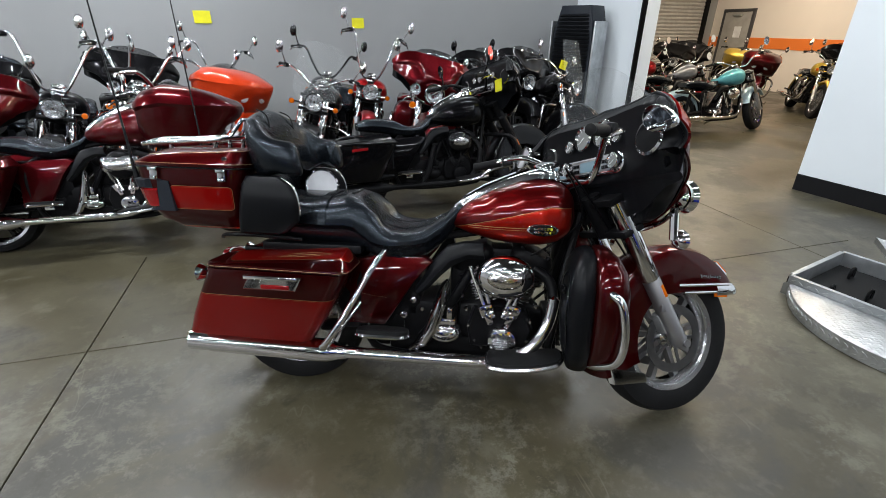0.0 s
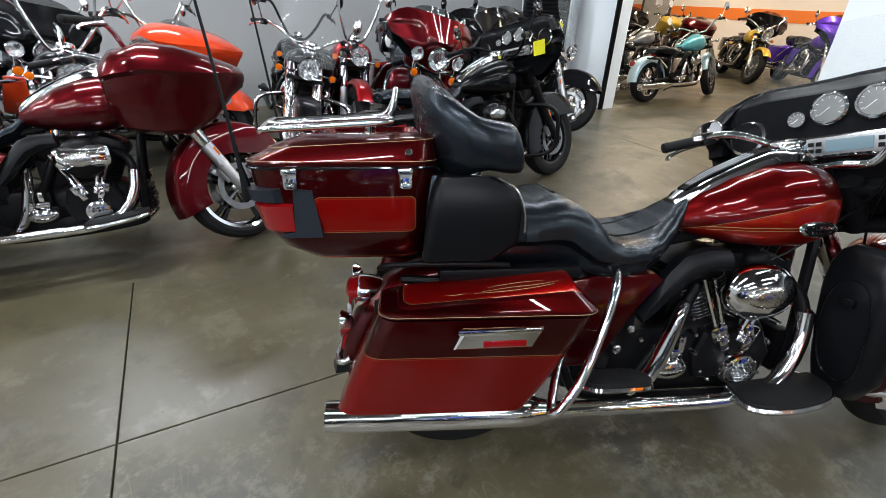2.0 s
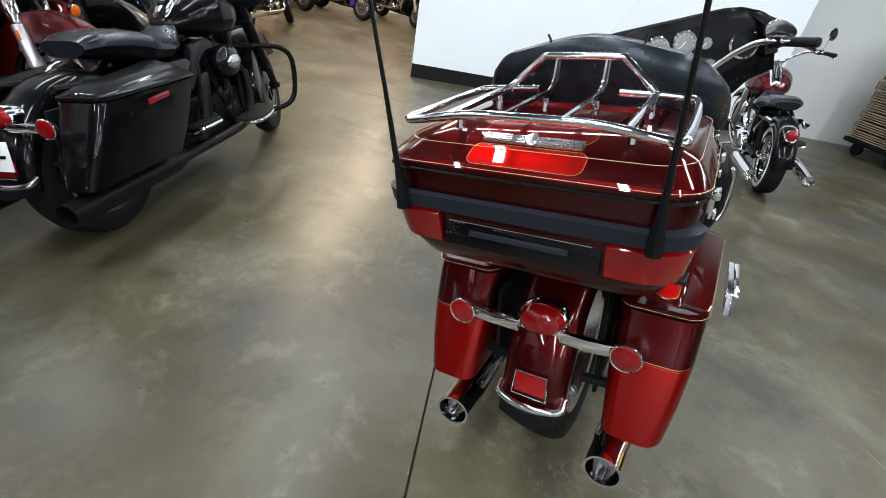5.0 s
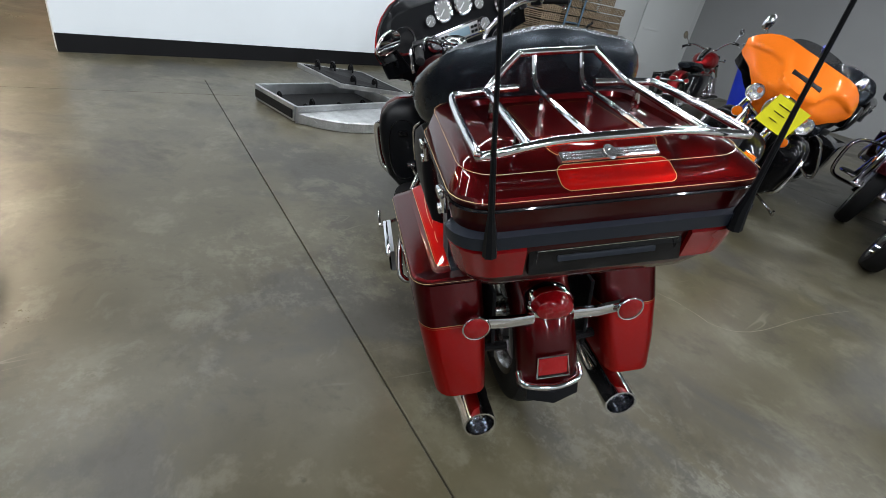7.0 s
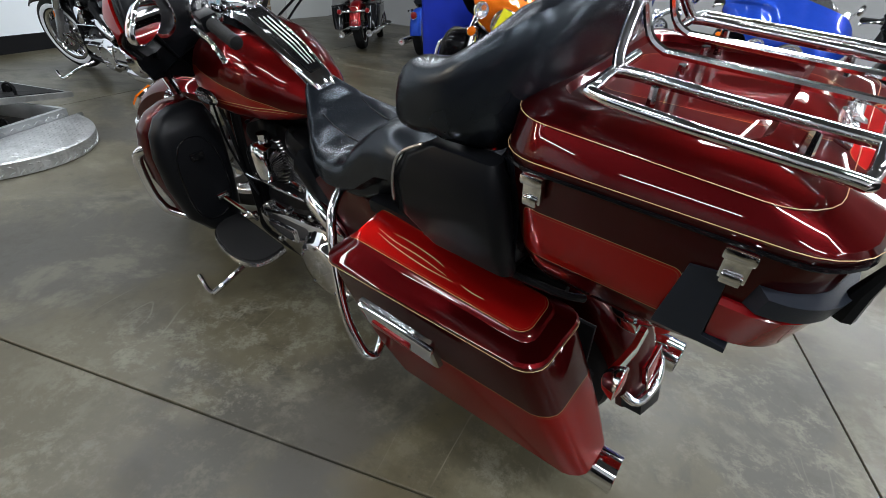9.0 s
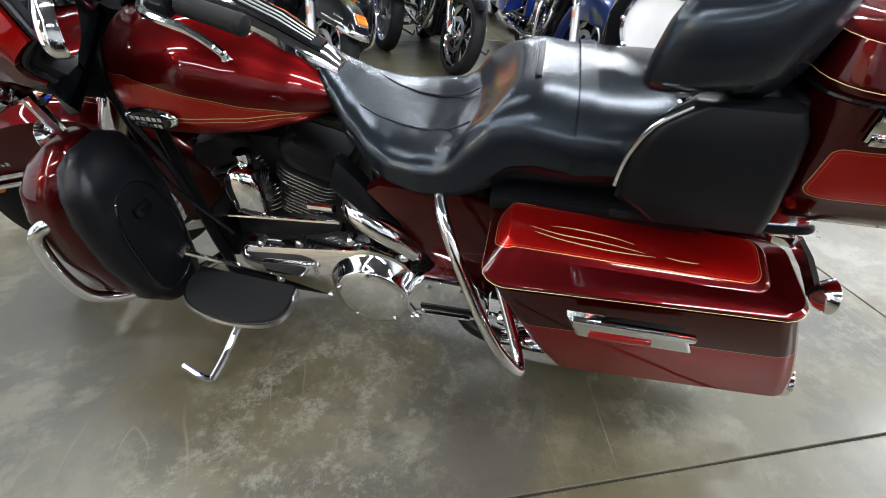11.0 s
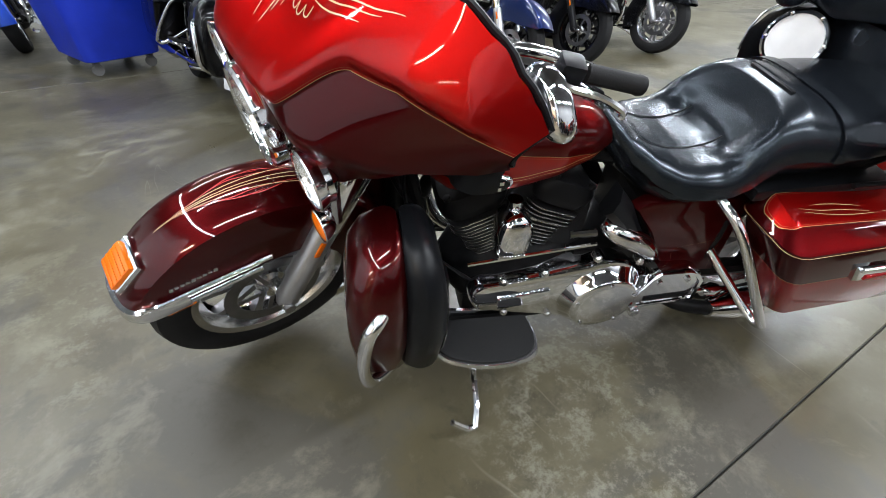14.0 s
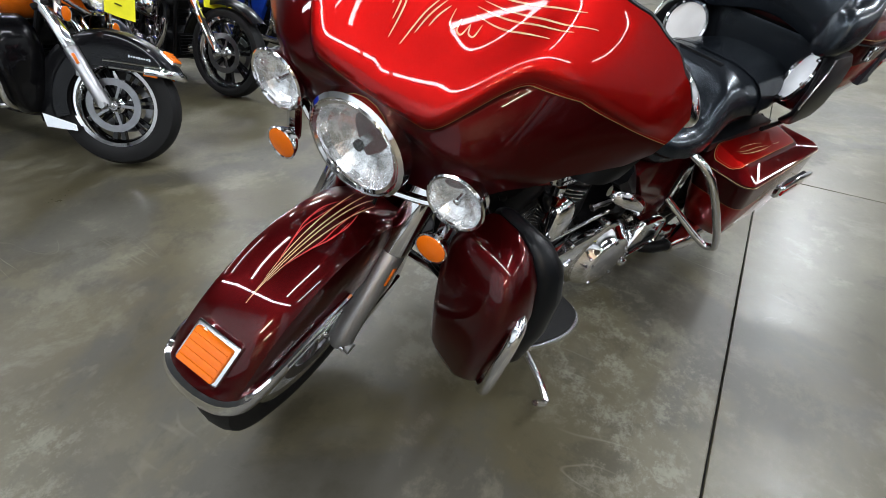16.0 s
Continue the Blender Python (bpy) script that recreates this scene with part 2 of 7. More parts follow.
# ---------- the room ----------
def concrete():
    """Polished concrete: a tan ground with crisp grey patches, pale etched flakes, fine scratches and chipped joint edges."""
    m, nt, b = material("polished_concrete")
    x, y, z = coords(nt)
    mid = noise_tex(nt, 1.5, 6, 0.6, warp=0.3)
    fine = noise_tex(nt, 38, 5, 0.75)
    base = ramp(mid, [(0.30, (0.044, 0.038, 0.021)), (0.45, (0.064, 0.056, 0.0325)), (0.58, (0.082, 0.0735, 0.0455)), (0.72, (0.118, 0.109, 0.074))])
    big = noise_tex(nt, 0.5, 3, 0.5)
    base = mix(nt, ((big - 0.40) * 2.2).op("MULTIPLY", 0.5, clamp=True), base, (0.068, 0.056, 0.031))
    slab_ = noise_tex(nt, 0.95, 10, 0.62, warp=0.45)
    grey = ((slab_ - 0.515) * 13.0).op("ADD", 0.0, clamp=True)
    base = mix(nt, grey * 0.72, base, (0.044, 0.0425, 0.0385))
    cloud = noise_tex(nt, 2.7, 8, 0.7, warp=0.3)
    base = mix(nt, ((cloud - 0.545) * 13.0).op("ADD", 0.0, clamp=True) * 0.55, base, (0.030, 0.026, 0.0165))
    base = mix(nt, ((cloud * -1.0 + 0.455) * 11.0).op("ADD", 0.0, clamp=True) * 0.55, base, (0.140, 0.131, 0.095))
    zone = noise_tex(nt, 0.75, 3, 0.6)
    etch = noise_tex(nt, 8.0, 9, 0.85)
    worn = ((etch - 0.50) * 12.0).op("ADD", 0.0, clamp=True) * ((zone - 0.49) * 6.0).op("ADD", 0.0, clamp=True)
    base = mix(nt, worn * 0.75, base, (0.185, 0.178, 0.136))
    line = noise_tex(nt, 5.0, 2, 0.5, warp=0.6, stretch=(1.0, 0.16, 1))
    scratch = (line - 0.5).abs().below(0.004, 0.006) * ((noise_tex(nt, 1.3, 3) - 0.58) * 8.0).op("ADD", 0.0, clamp=True)
    base = mix(nt, scratch * 0.4, base, (0.22, 0.21, 0.163))
    spot = noise_tex(nt, 17, 4, 0.6)
    base = mix(nt, ((spot - 0.67) * 14.0).op("ADD", 0.0, clamp=True) * 0.55, base, (0.026, 0.0225, 0.015))
    joint = x.abs().min(y.abs()).min((x - 4.9).abs())
    chip = ((noise_tex(nt, 26, 6, 0.7) - 0.58) * 12.0).op("ADD", 0.0, clamp=True) * joint.below(0.010, 0.008)
    base = mix(nt, chip * 0.6, base, (0.20, 0.19, 0.15))
    base = mix(nt, fine * 0.30, base, (0.045, 0.039, 0.0246))
    nt.links.new(base, b.inputs["Base Color"])
    nt.links.new((mid * 0.20 + fine * 0.12 + worn * 0.25 + grey * 0.10 + cloud * 0.16 + 0.09).s, b.inputs["Roughness"])
    b.inputs["Specular IOR Level"].default_value = 0.42
    bump(nt, b, fine + etch * 0.4 + worn * 0.4, 0.09, 0.002)
    return m


def wall_paint(name, color, rough=0.55):
    m, nt, b = material(name)
    n = noise_tex(nt, 0.7, 4)
    s = noise_tex(nt, 30, 4)
    col = ramp(n, [(0.3, tuple(c * 0.93 for c in color)), (0.7, color)])
    scuff = noise_tex(nt, 3.0, 8, 0.75, stretch=(1, 1, 0.4))
    col = mix(nt, ((scuff - 0.66) * 9.0).op("MULTIPLY", 0.25, clamp=True), col, tuple(c * 0.6 for c in color))
    nt.links.new(col, b.inputs["Base Color"])
    b.inputs["Roughness"].default_value = rough
    bump(nt, b, s, 0.08, 0.002)
    return m


FLOOR_MAT = concrete()
WALL_GREY = wall_paint("grey_wall_paint", (0.29, 0.295, 0.295))
WALL_WHITE = wall_paint("white_wall_paint", (0.84, 0.89, 0.92))
WALL_PALE = wall_paint("pale_grey_wall_paint", (0.60, 0.62, 0.61))
WALL_CREAM = wall_paint("cream_wall_paint", (0.78, 0.72, 0.66))
BASE_BLACK = plain("black_vinyl_base", (0.007, 0.007, 0.008), 0.55, spec=0.2)
ORANGE_BAND = wall_paint("orange_band_paint", (0.80, 0.20, 0.03))
CEIL_MAT = wall_paint("ceiling_paint", (0.07, 0.07, 0.07))
JOINT = plain("joint_filler", (0.02, 0.019, 0.017), 0.8)


def slab(name, corners, z0, z1, mat, kind="structure", parent=None):
    bm = B()
    lo = [bm.verts.new((x, y, z0)) for x, y in corners]
    hi = [bm.verts.new((x, y, z1)) for x, y in corners]
    skin(bm, [lo, hi])
    ob = part(name, bm, mat, parent, smooth=False)
    if kind:
        tagged(ob, kind=kind)
    return ob


def wall(name, a, b, mat, z0=0.0, z1=4.4, thick=0.2, label="", base=0.0):
    """A wall from a to b; its face lies on that line, its thickness to the left of the way from a to b."""
    a, b = Vector((*a, 0)), Vector((*b, 0))
    d = (b - a).normalized()
    n = Vector((-d.y, d.x, 0)) * thick
    w = slab(name, [(p.x, p.y) for p in (a, b, b + n, a + n)], z0, z1, mat)
    tagged(w, label, "wall")
    if base:
        o = -n.normalized() * 0.012
        k = slab("baseboard", [(p.x, p.y) for p in (a + o, b + o, b - o * 0.2, a - o * 0.2)], 0, base, BASE_BLACK)
        tagged(k, "black vinyl baseboard along the foot of the wall", "baseboard")
    return w


# the floor is cast in bays, with saw-cut joints between them
world = bpy.data.worlds.new("world")
scene.world = world
world.use_nodes = True
world.node_tree.nodes["Background"].inputs[0].default_value = (0.02, 0.02, 0.02, 1)
XJ, YJ = [-9, 0, 4.9, 9.8, 15], [-11, -5.2, 0, 5.2, 12]
floor = slab("floor", [(-9, -11), (15, -11), (15, 12), (-9, 12)], -0.3, -0.012, JOINT)
tagged(floor, "polished grey-brown concrete floor with dark saw-cut joints", "floor")
for i in range(4):
    for j in range(4):
        g = 0.0032
        bm = B()
        x0, x1, y0, y1 = XJ[i] + g, XJ[i + 1] - g, YJ[j] + g, YJ[j + 1] - g
        lo = [bm.verts.new((x, y, -0.012)) for x, y in ((x0, y0), (x1, y0), (x1, y1), (x0, y1))]
        mi = [bm.verts.new((x, y, -0.002)) for x, y in ((x0, y0), (x1, y0), (x1, y1), (x0, y1))]
        c = 0.002
        hi = [bm.verts.new((x, y, 0)) for x, y in ((x0 + c, y0 + c), (x1 - c, y0 + c), (x1 - c, y1 - c), (x0 + c, y1 - c))]
        skin(bm, [lo, mi, hi])
        part("floor_slab", bm, FLOOR_MAT, floor, smooth=False)

for name, corners in (("joint_fill", ((-0.0056, 1.15), (0.0056, 1.15), (0.0056, 5.19), (-0.0056, 5.19))), ("joint_fill", ((5.4, -0.0056), (6.2, -0.0056), (6.2, 0.0056), (5.4, 0.0056)))):
    slab(name, corners, -0.011, 0.0002, FLOOR_MAT, "", floor)

bm = B()
crack = spline([(1.24, -1.66, 0), (1.13, -1.70, 0), (0.95, -1.72, 0), (0.86, -1.80, 0), (0.81, -2.00, 0), (0.77, -2.42, 0), (0.70, -2.80, 0)], 8)
rows = []
for i, q in enumerate(crack):
    q = q + Vector((0.008 * noise.noise(q * 14), 0.008 * noise.noise(q * 14 + Vector((5, 0, 0))), 0.0004))
    side = (crack[min(i + 1, len(crack) - 1)] - crack[max(i - 1, 0)]).cross(Vector((0, 0, 1))).normalized()
    w = 0.0016 + 0.0012 * noise.noise(q * 9)
    rows.append((bm.verts.new(q - side * w), bm.verts.new(q + side * w)))
for a, b in zip(rows, rows[1:]):
    bm.faces.new((a[0], a[1], b[1], b[0]))
part("crack", bm, plain("pale_crack_filler", (0.21, 0.20, 0.16), 0.7), floor, "pale filled crack", smooth=False)

wall("wall_north", (5.9, 5.5), (-9, 5.5), WALL_GREY, thick=-0.2, label="plain grey painted warehouse wall behind the parked motorcycles")
wall("wall_pier", (5.9, 5.5), (5.9, 3.7), WALL_WHITE, thick=0.22, label="short white wall pier beside the wide opening")
wall("wall_east", (6.24, 1.18), (6.98, -3.62), WALL_WHITE, thick=0.2, label="bright white wall with a black baseboard", base=0.17)
wall("wall_east_end", (7.18, -3.62), (9.0, -3.62), WALL_WHITE, thick=0.2, label="white return at the end of the wall")
wall("wall_store", (7.6, -3.9), (7.6, -11), WALL_PALE, thick=0.2, label="pale grey wall of the storage corner")
wall("wall_south", (-9, -11), (9, -11), WALL_GREY, thick=-0.2, label="grey wall behind the second row")
wall("wall_west", (-9, 12), (-9, -11), WALL_GREY, thick=-0.2, label="grey wall at the far end")
wall("wall_far", (14, 12), (14, -4), WALL_CREAM, thick=0.2, label="cream wall of the next showroom")
wall("wall_far_side", (6.1, 10.9), (14, 10.9), WALL_GREY, thick=0.2, label="grey side wall of the next showroom")
wall("wall_far_return", (6.12, 5.5), (6.12, 10.9), WALL_CREAM, thick=0.2, label="inner wall of the next showroom")
b_ = slab("wall_band", [(13.985, 10.9), (13.985, -4), (14.0, -4), (14.0, 10.9)], 1.08, 1.36, ORANGE_BAND)
tagged(b_, "orange painted band along the showroom wall", "wall band")
# unseen ceiling, kept dark so that it adds little fill and reflection
c_ = slab("ceiling", [(-9, -11), (15, -11), (15, 12), (-9, 12)], 4.4, 4.6, CEIL_MAT)
tagged(c_, "dark warehouse ceiling, out of view", "ceiling")

# strip lights
TUBE = emitter("fluorescent_tube", (0.93, 1.0, 0.96), 2.0)
FIX = plain("white_enamel", (0.7, 0.7, 0.7), 0.4)


def strip_light(x, y, rz, color, watts):
    e = empty("strip_light", pose(x, y, 4.05, 0, 0, rz), "long white fluorescent strip light under the ceiling, out of view", "ceiling light", "strip lights")
    bm = B()
    box(bm, (0, 0, 0.06), (2.5, 0.16, 0.06), bevel=0.01)
    box(bm, (0.8, 0, 0.22), (0.01, 0.01, 0.27))
    box(bm, (-0.8, 0, 0.22), (0.01, 0.01, 0.27))
    part("housing", bm, FIX, e)
    for s in (-0.045, 0.045):
        bm = B()
        tube(bm, [(-1.2, s, 0.012), (1.2, s, 0.012)], 0.017, 8)
        part("lamp_tube", bm, TUBE, e)
    d = bpy.data.lights.new("strip_glow", "AREA")
    d.shape, d.size, d.size_y, d.energy, d.color = "RECTANGLE", 2.4, 0.13, watts, color
    o = new("strip_glow", d)
    o.matrix_basis = pose(x, y, 4.03, 0, 0, rz)


for x, watts in ((-4.6, 160), (-0.6, 132), (3.4, 52)):
    for y, share in ((-8.0, 1.0), (-4.8, 1.0), (-1.7, 0.8), (1.5, 1.15), (4.4, 1.15)):
        strip_light(x, y, 0, (0.94, 0.99, 1.05), watts * (share if x > -4 or y < 4 else 0.75))
# extra unseen strips, added to brighten the floor reflections towards the west
for y in (-4.8, -1.7, 1.5):
    strip_light(-7.4, y, 0, (0.94, 0.99, 1.05), 120)
for y in (-5.0, -2.5, 0.0, 2.5):
    strip_light(5.2, y, 90, (0.94, 0.99, 1.05), 52)
# unseen warm strips, added to brighten the next showroom
for x, y in ((8.3, 3.0), (8.3, 7.5), (11.6, 3.0), (11.6, 7.5)):
    strip_light(x, y, 0, (1.0, 0.83, 0.62), 185)


# ---------- motorcycles ----------
AXIS_AT, RAKE = Vector((1.36, 0, 0.90)), radians(26)
AXIS = Vector((-math.sin(RAKE), 0, math.cos(RAKE)))


def steering(deg):
    return Matrix.Translation(AXIS_AT) @ Matrix.Rotation(radians(deg), 4, AXIS) @ Matrix.Translation(-AXIS_AT)


def ring_y(bm, c, prof, seg=40):
    """A profile of (radius, y) turned round the wheel axle at c."""
    return lathe(bm, prof, Matrix.Translation(c) @ Matrix.Rotation(radians(-90), 4, "X"), seg)


def wheel(root, c, r, w, S, k, disc=True):
    """Tyre, rim, spokes, hub and brake discs."""
    m = lambda bm: xf(bm, S)
    rr = k.get("rim_r", 0.215) * r / 0.32
    bm = B()
    h = w / 2
    prof = [(rr - 0.002, -h * 0.75), (rr + 0.02, -h * 0.95), (r - 0.045, -h), (r - 0.016, -h * 0.86), (r - 0.004, -h * 0.5), (r, 0),
            (r - 0.004, h * 0.5), (r - 0.016, h * 0.86), (r - 0.045, h), (rr + 0.02, h * 0.95), (rr - 0.002, h * 0.75)]
    ring_y(bm, c, prof, 48)
    w_ = part("wheel", m(bm), RUBBER, root, "black rubber tyre")
    if k.get("whitewall"):
        bm = B()
        for s in (-1, 1):
            ring_y(bm, c, [(rr + 0.018, s * (h * 0.95)), (rr + 0.024, s * (h * 0.97 + 0.002)), (rr + 0.05, s * (h + 0.002)), (rr + 0.056, s * h * 0.98)], 48)
        part("whitewall", m(bm), WHITE, w_)
    bm = B()
    ring_y(bm, c, [(rr - 0.03, -h * 0.25), (rr - 0.022, -h * 0.55), (rr - 0.012, -h * 0.78), (rr + 0.008, -h * 0.86), (rr + 0.008, -h * 0.7), (rr - 0.004, 0), (rr + 0.008, h * 0.7), (rr + 0.008, h * 0.86), (rr - 0.012, h * 0.78), (rr - 0.022, h * 0.55), (rr - 0.03, h * 0.25)], 48)
    part("rim", m(bm), k.get("rim", CHROME_WORN), w_)
    n = k.get("spokes", 9)
    bm = B()
    for i in range(n):
        a = 2 * math.pi * i / n + 0.2
        if k.get("wire"):
            for s in (-1, 1):
                p = Vector((0.03 * math.cos(a + s * 0.9), s * 0.035, 0.03 * math.sin(a + s * 0.9)))
                q = Vector(((rr - 0.02) * math.cos(a), 0, (rr - 0.02) * math.sin(a)))
                tube(bm, [Vector(c) + p, Vector(c) + q], 0.0028, 4)
        else:
            rot = Matrix.Translation(c) @ Matrix.Rotation(-a, 4, "Y")
            for s in ((-1, 1) if n <= 7 else (0,)):
                b2 = B()
                pts = [[Vector((x, s * 0.0 + y, z + s * 0.028 * (x / rr))) for y, z in ((-0.016, -wd), (0.016, -wd), (0.016, wd), (-0.016, wd))] for x, wd in ((0.035, 0.013), (rr * 0.6, 0.009), (rr - 0.018, 0.014))]
                loft(b2, pts)
                xf(b2, rot)
                tmp = bpy.data.meshes.new("t")
                b2.to_mesh(tmp)
                b2.free()
                bm.from_mesh(tmp)
                bpy.data.meshes.remove(tmp)
    part("spokes", m(bm), k.get("spoke_mat", ALLOY), w_)
    bm = B()
    ring_y(bm, c, [(0.0, -0.07), (0.026, -0.07), (0.03, -0.045), (0.045, -0.035), (0.045, 0.035), (0.03, 0.045), (0.026, 0.07), (0.0, 0.07)], 20)
    part("hub", m(bm), CHROME_WORN, w_)
    if disc:
        for s in (-1, 1):
            bm = B()
            ring_y(bm, (c[0], s * 0.062, c[2]), [(0.108, -0.002), (0.145, -0.0025), (0.145, 0.0025), (0.108, 0.002), (0.107, 0)], 36)
            for i in range(5):
                a = 2 * math.pi * i / 5
                box(bm, (c[0] + 0.075 * math.cos(a), s * 0.06, c[2] + 0.075 * math.sin(a)), (0.075, 0.005, 0.014), Matrix.Rotation(-a, 4, "Y"))
            part("brake_disc", m(bm), DISC, w_)
    return w_


def fender(root, c, r, half, a0, a1, mat, S, name="front_fender", drop=0.10, label="", skirt=None):
    """A deep rounded mudguard from angle a0 to a1 (degrees, 0 ahead, 90 up); skirt is the height of its level lower edge."""
    bm = B()
    rings = []
    n = 30
    for i in range(n + 1):
        t = i / n
        deg = a0 + (a1 - a0) * t
        a = radians(deg)
        d = drop * (0.35 + 0.65 * math.sin(math.pi * min(1, max(0.0, t * 0.9 + 0.08))))
        q = r
        if skirt:
            q = r + 0.006 - 0.006 * max(0.0, (72 - deg) / 40) ** 1.3
            low = (skirt - c[2]) / math.sin(a) if deg < 85 else skirt - c[2] + 0.03 * min(1.0, (deg - 85) / 40)
            d = min(max(0.012, q - low), 0.19)
        out = []
        for y, rr in ((-1.0, -d), (-1.0, -d * 0.6), (-0.985, -min(d * 0.5, 0.035)), (-0.9, -min(d * 0.3, 0.012)), (-0.7, 0.0), (-0.4, 0.006), (0, 0.009), (0.4, 0.006), (0.7, 0.0), (0.9, -min(d * 0.3, 0.012)), (0.985, -min(d * 0.5, 0.035)), (1.0, -d * 0.6), (1.0, -d)):
            out.append((y * half, rr))
        inner = [(y * (half - 0.004) / half, w - (0.004 if abs(y) < half * 0.9 else 0.0)) for y, w in reversed(out)]
        rings.append([Vector((c[0] + (q + w) * math.cos(a), y, c[2] + (q + w) * math.sin(a))) for y, w in out + inner])
    loft(bm, rings)
    return part(name, xf(bm, S), mat, root, label)


def v_twin(root, k):
    """Crankcase, two finned cylinders, heads, covers and the air cleaner."""
    case, cover, cyl = k.get("case", BLACK_METAL), k.get("cover", CHROME), k.get("cyl", BLACK_METAL)
    bm = B()
    loft(bm, [oval(x, 0, z, hy, hz, 3, 20) for x, z, hy, hz in ((0.72, 0.36, 0.05, 0.05), (0.76, 0.37, 0.11, 0.1), (0.86, 0.36, 0.13, 0.13), (0.98, 0.36, 0.13, 0.125), (1.07, 0.36, 0.11, 0.1), (1.12, 0.36, 0.05, 0.05))])
    box(bm, (0.63, 0, 0.36), (0.24, 0.24, 0.2), bevel=0.03)
    eng = part("engine", bm, case, root, "black V-twin engine with chrome covers")
    for s, nm in ((1, "front"), (-1, "rear")):
        rot = Matrix.Translation((0.93 + s * 0.03, 0, 0.42)) @ Matrix.Rotation(radians(22.5 * s), 4, "Y")
        bm = B()
        lv = [rrect(-0.055, 0.055, -0.06, 0.06, 0.0, 0.03, 5)]
        for i in range(13):
            z = 0.045 + i * 0.0125
            g = 0.012 * (i > 8)
            for q, w in ((0.0, 0), (0.0006, 1), (0.0046, 1), (0.0052, 0)):
                lv.append(rrect(-0.078 - g, 0.078 + g, -0.088 - g, 0.088 + g, z + q, 0.05, 5) if w else rrect(-0.055, 0.055, -0.06, 0.06, z + q, 0.03, 5))
        loft(bm, lv)
        barrel = part("cylinder", xf(bm, rot), cyl, eng)
        for i in range(13 if k.get("bright_fins") else 0):
            z, g = 0.0476 + i * 0.0125, 0.0012 + 0.012 * (i > 8)
            bm = B()
            tube(bm, rrect(-0.0775 - g, 0.0775 + g, -0.0875 - g, 0.0875 + g, z, 0.05, 5), 0.0017, 4, closed=True)
            part("fin_edge", xf(bm, rot), CHROME_WORN, barrel)
        bm = B()
        loft(bm, [rrect(-w, w, -d, d, z, 0.05, 5) for z, w, d in ((0.215, 0.085, 0.095), (0.235, 0.095, 0.10), (0.262, 0.095, 0.10), (0.285, 0.08, 0.09), (0.295, 0.05, 0.06))])
        for bx in (-0.06, 0.06):
            for by in (-0.075, 0.075):
                lathe(bm, [(0, 0.284), (0.011, 0.284), (0.011, 0.296), (0, 0.298)], Matrix.Translation((bx, by, 0)), 8)
        part("rocker_cover", xf(bm, rot), k.get("rocker", case), eng)
        for o in (-0.018, 0.018):
            bm = B()
            tube(bm, [(0.925 + s * 0.035 + o * 0.6, -0.135, 0.42), (0.925 + s * 0.11 + o, -0.125, 0.63)], [0.0095, 0.0095], 8)
            lathe(bm, [(0, -0.02), (0.017, -0.02), (0.017, 0.012), (0.011, 0.02), (0, 0.02)], along((s * 0.35, 0, 1), (0.925 + s * 0.04 + o * 0.6, -0.135, 0.43)), 10)
            part("pushrod_tube", bm, cover, eng)
    # black filler boxes, added to close the gaps around the cylinders
    bm = B()
    box(bm, (0.925, 0, 0.60), (0.20, 0.13, 0.20), bevel=0.03)
    box(bm, (0.77, 0, 0.50), (0.12, 0.16, 0.24), bevel=0.03)
    part("intake_manifold", bm, BLACK_METAL, eng)
    # right side: air cleaner, cam cover, lifter blocks
    bm = B()
    lathe(bm, [(0.0, 0.075), (0.03, 0.075), (0.055, 0.07), (0.085, 0.056), (0.10, 0.036), (0.103, 0.02), (0.098, 0.0), (0.0, 0.0)], along((0, -1, 0), (0.943, -0.165, 0.605)) @ Matrix.Rotation(0, 4, "Z"), 32, (1.17, 0.9) if k.get("oval_air", True) else (1, 1))
    ac = part("air_cleaner", bm, k.get("air", cover), eng, "chrome oval air cleaner cover")
    bm = B()
    lathe(bm, [(0.0, 0.082), (0.03, 0.081), (0.050, 0.0755), (0.056, 0.069), (0, 0.066)], along((0, -1, 0), (0.943, -0.165, 0.605)), 24, (1.3, 0.7))
    part("medallion", bm, ENGRAVED if k.get("fender_trim") else CHROME_WORN, ac)
    bm = B()
    lathe(bm, [(0, 0.045), (0.045, 0.045), (0.058, 0.04), (0.064, 0.025), (0.066, 0), (0, 0)], along((0, -1, 0), (0.945, -0.145, 0.318)), 28)
    for i in range(5):
        a = 2 * math.pi * i / 5
        lathe(bm, [(0, 0.045), (0.006, 0.045), (0.006, 0.05), (0, 0.051)], along((0, -1, 0), (0.945 + 0.05 * math.cos(a), -0.145, 0.318 + 0.05 * math.sin(a))), 8)
    part("cam_cover", bm, cover, eng)
    bm = B()
    loft(bm, [[Vector((0.93 + x * q, y, 0.36 + z * q)) for x, z in ((-0.12, -0.09), (0.12, -0.09), (0.15, 0.0), (0.11, 0.09), (-0.11, 0.09), (-0.14, 0.0))] for y, q in ((-0.10, 1.0), (-0.135, 0.96), (-0.145, 0.88))])
    part("gear_case", bm, case, eng)
    for s in (-1, 1):
        bm = B()
        box(bm, (0.93 + s * 0.055, -0.125, 0.44), (0.062, 0.05, 0.055), Matrix.Rotation(radians(22 * s), 4, "Y"), bevel=0.012)
        box(bm, (0.93 + s * 0.042, -0.15, 0.405), (0.03, 0.02, 0.05), Matrix.Rotation(radians(22 * s), 4, "Y"), bevel=0.008)
        part("lifter_cover", bm, cover, eng)
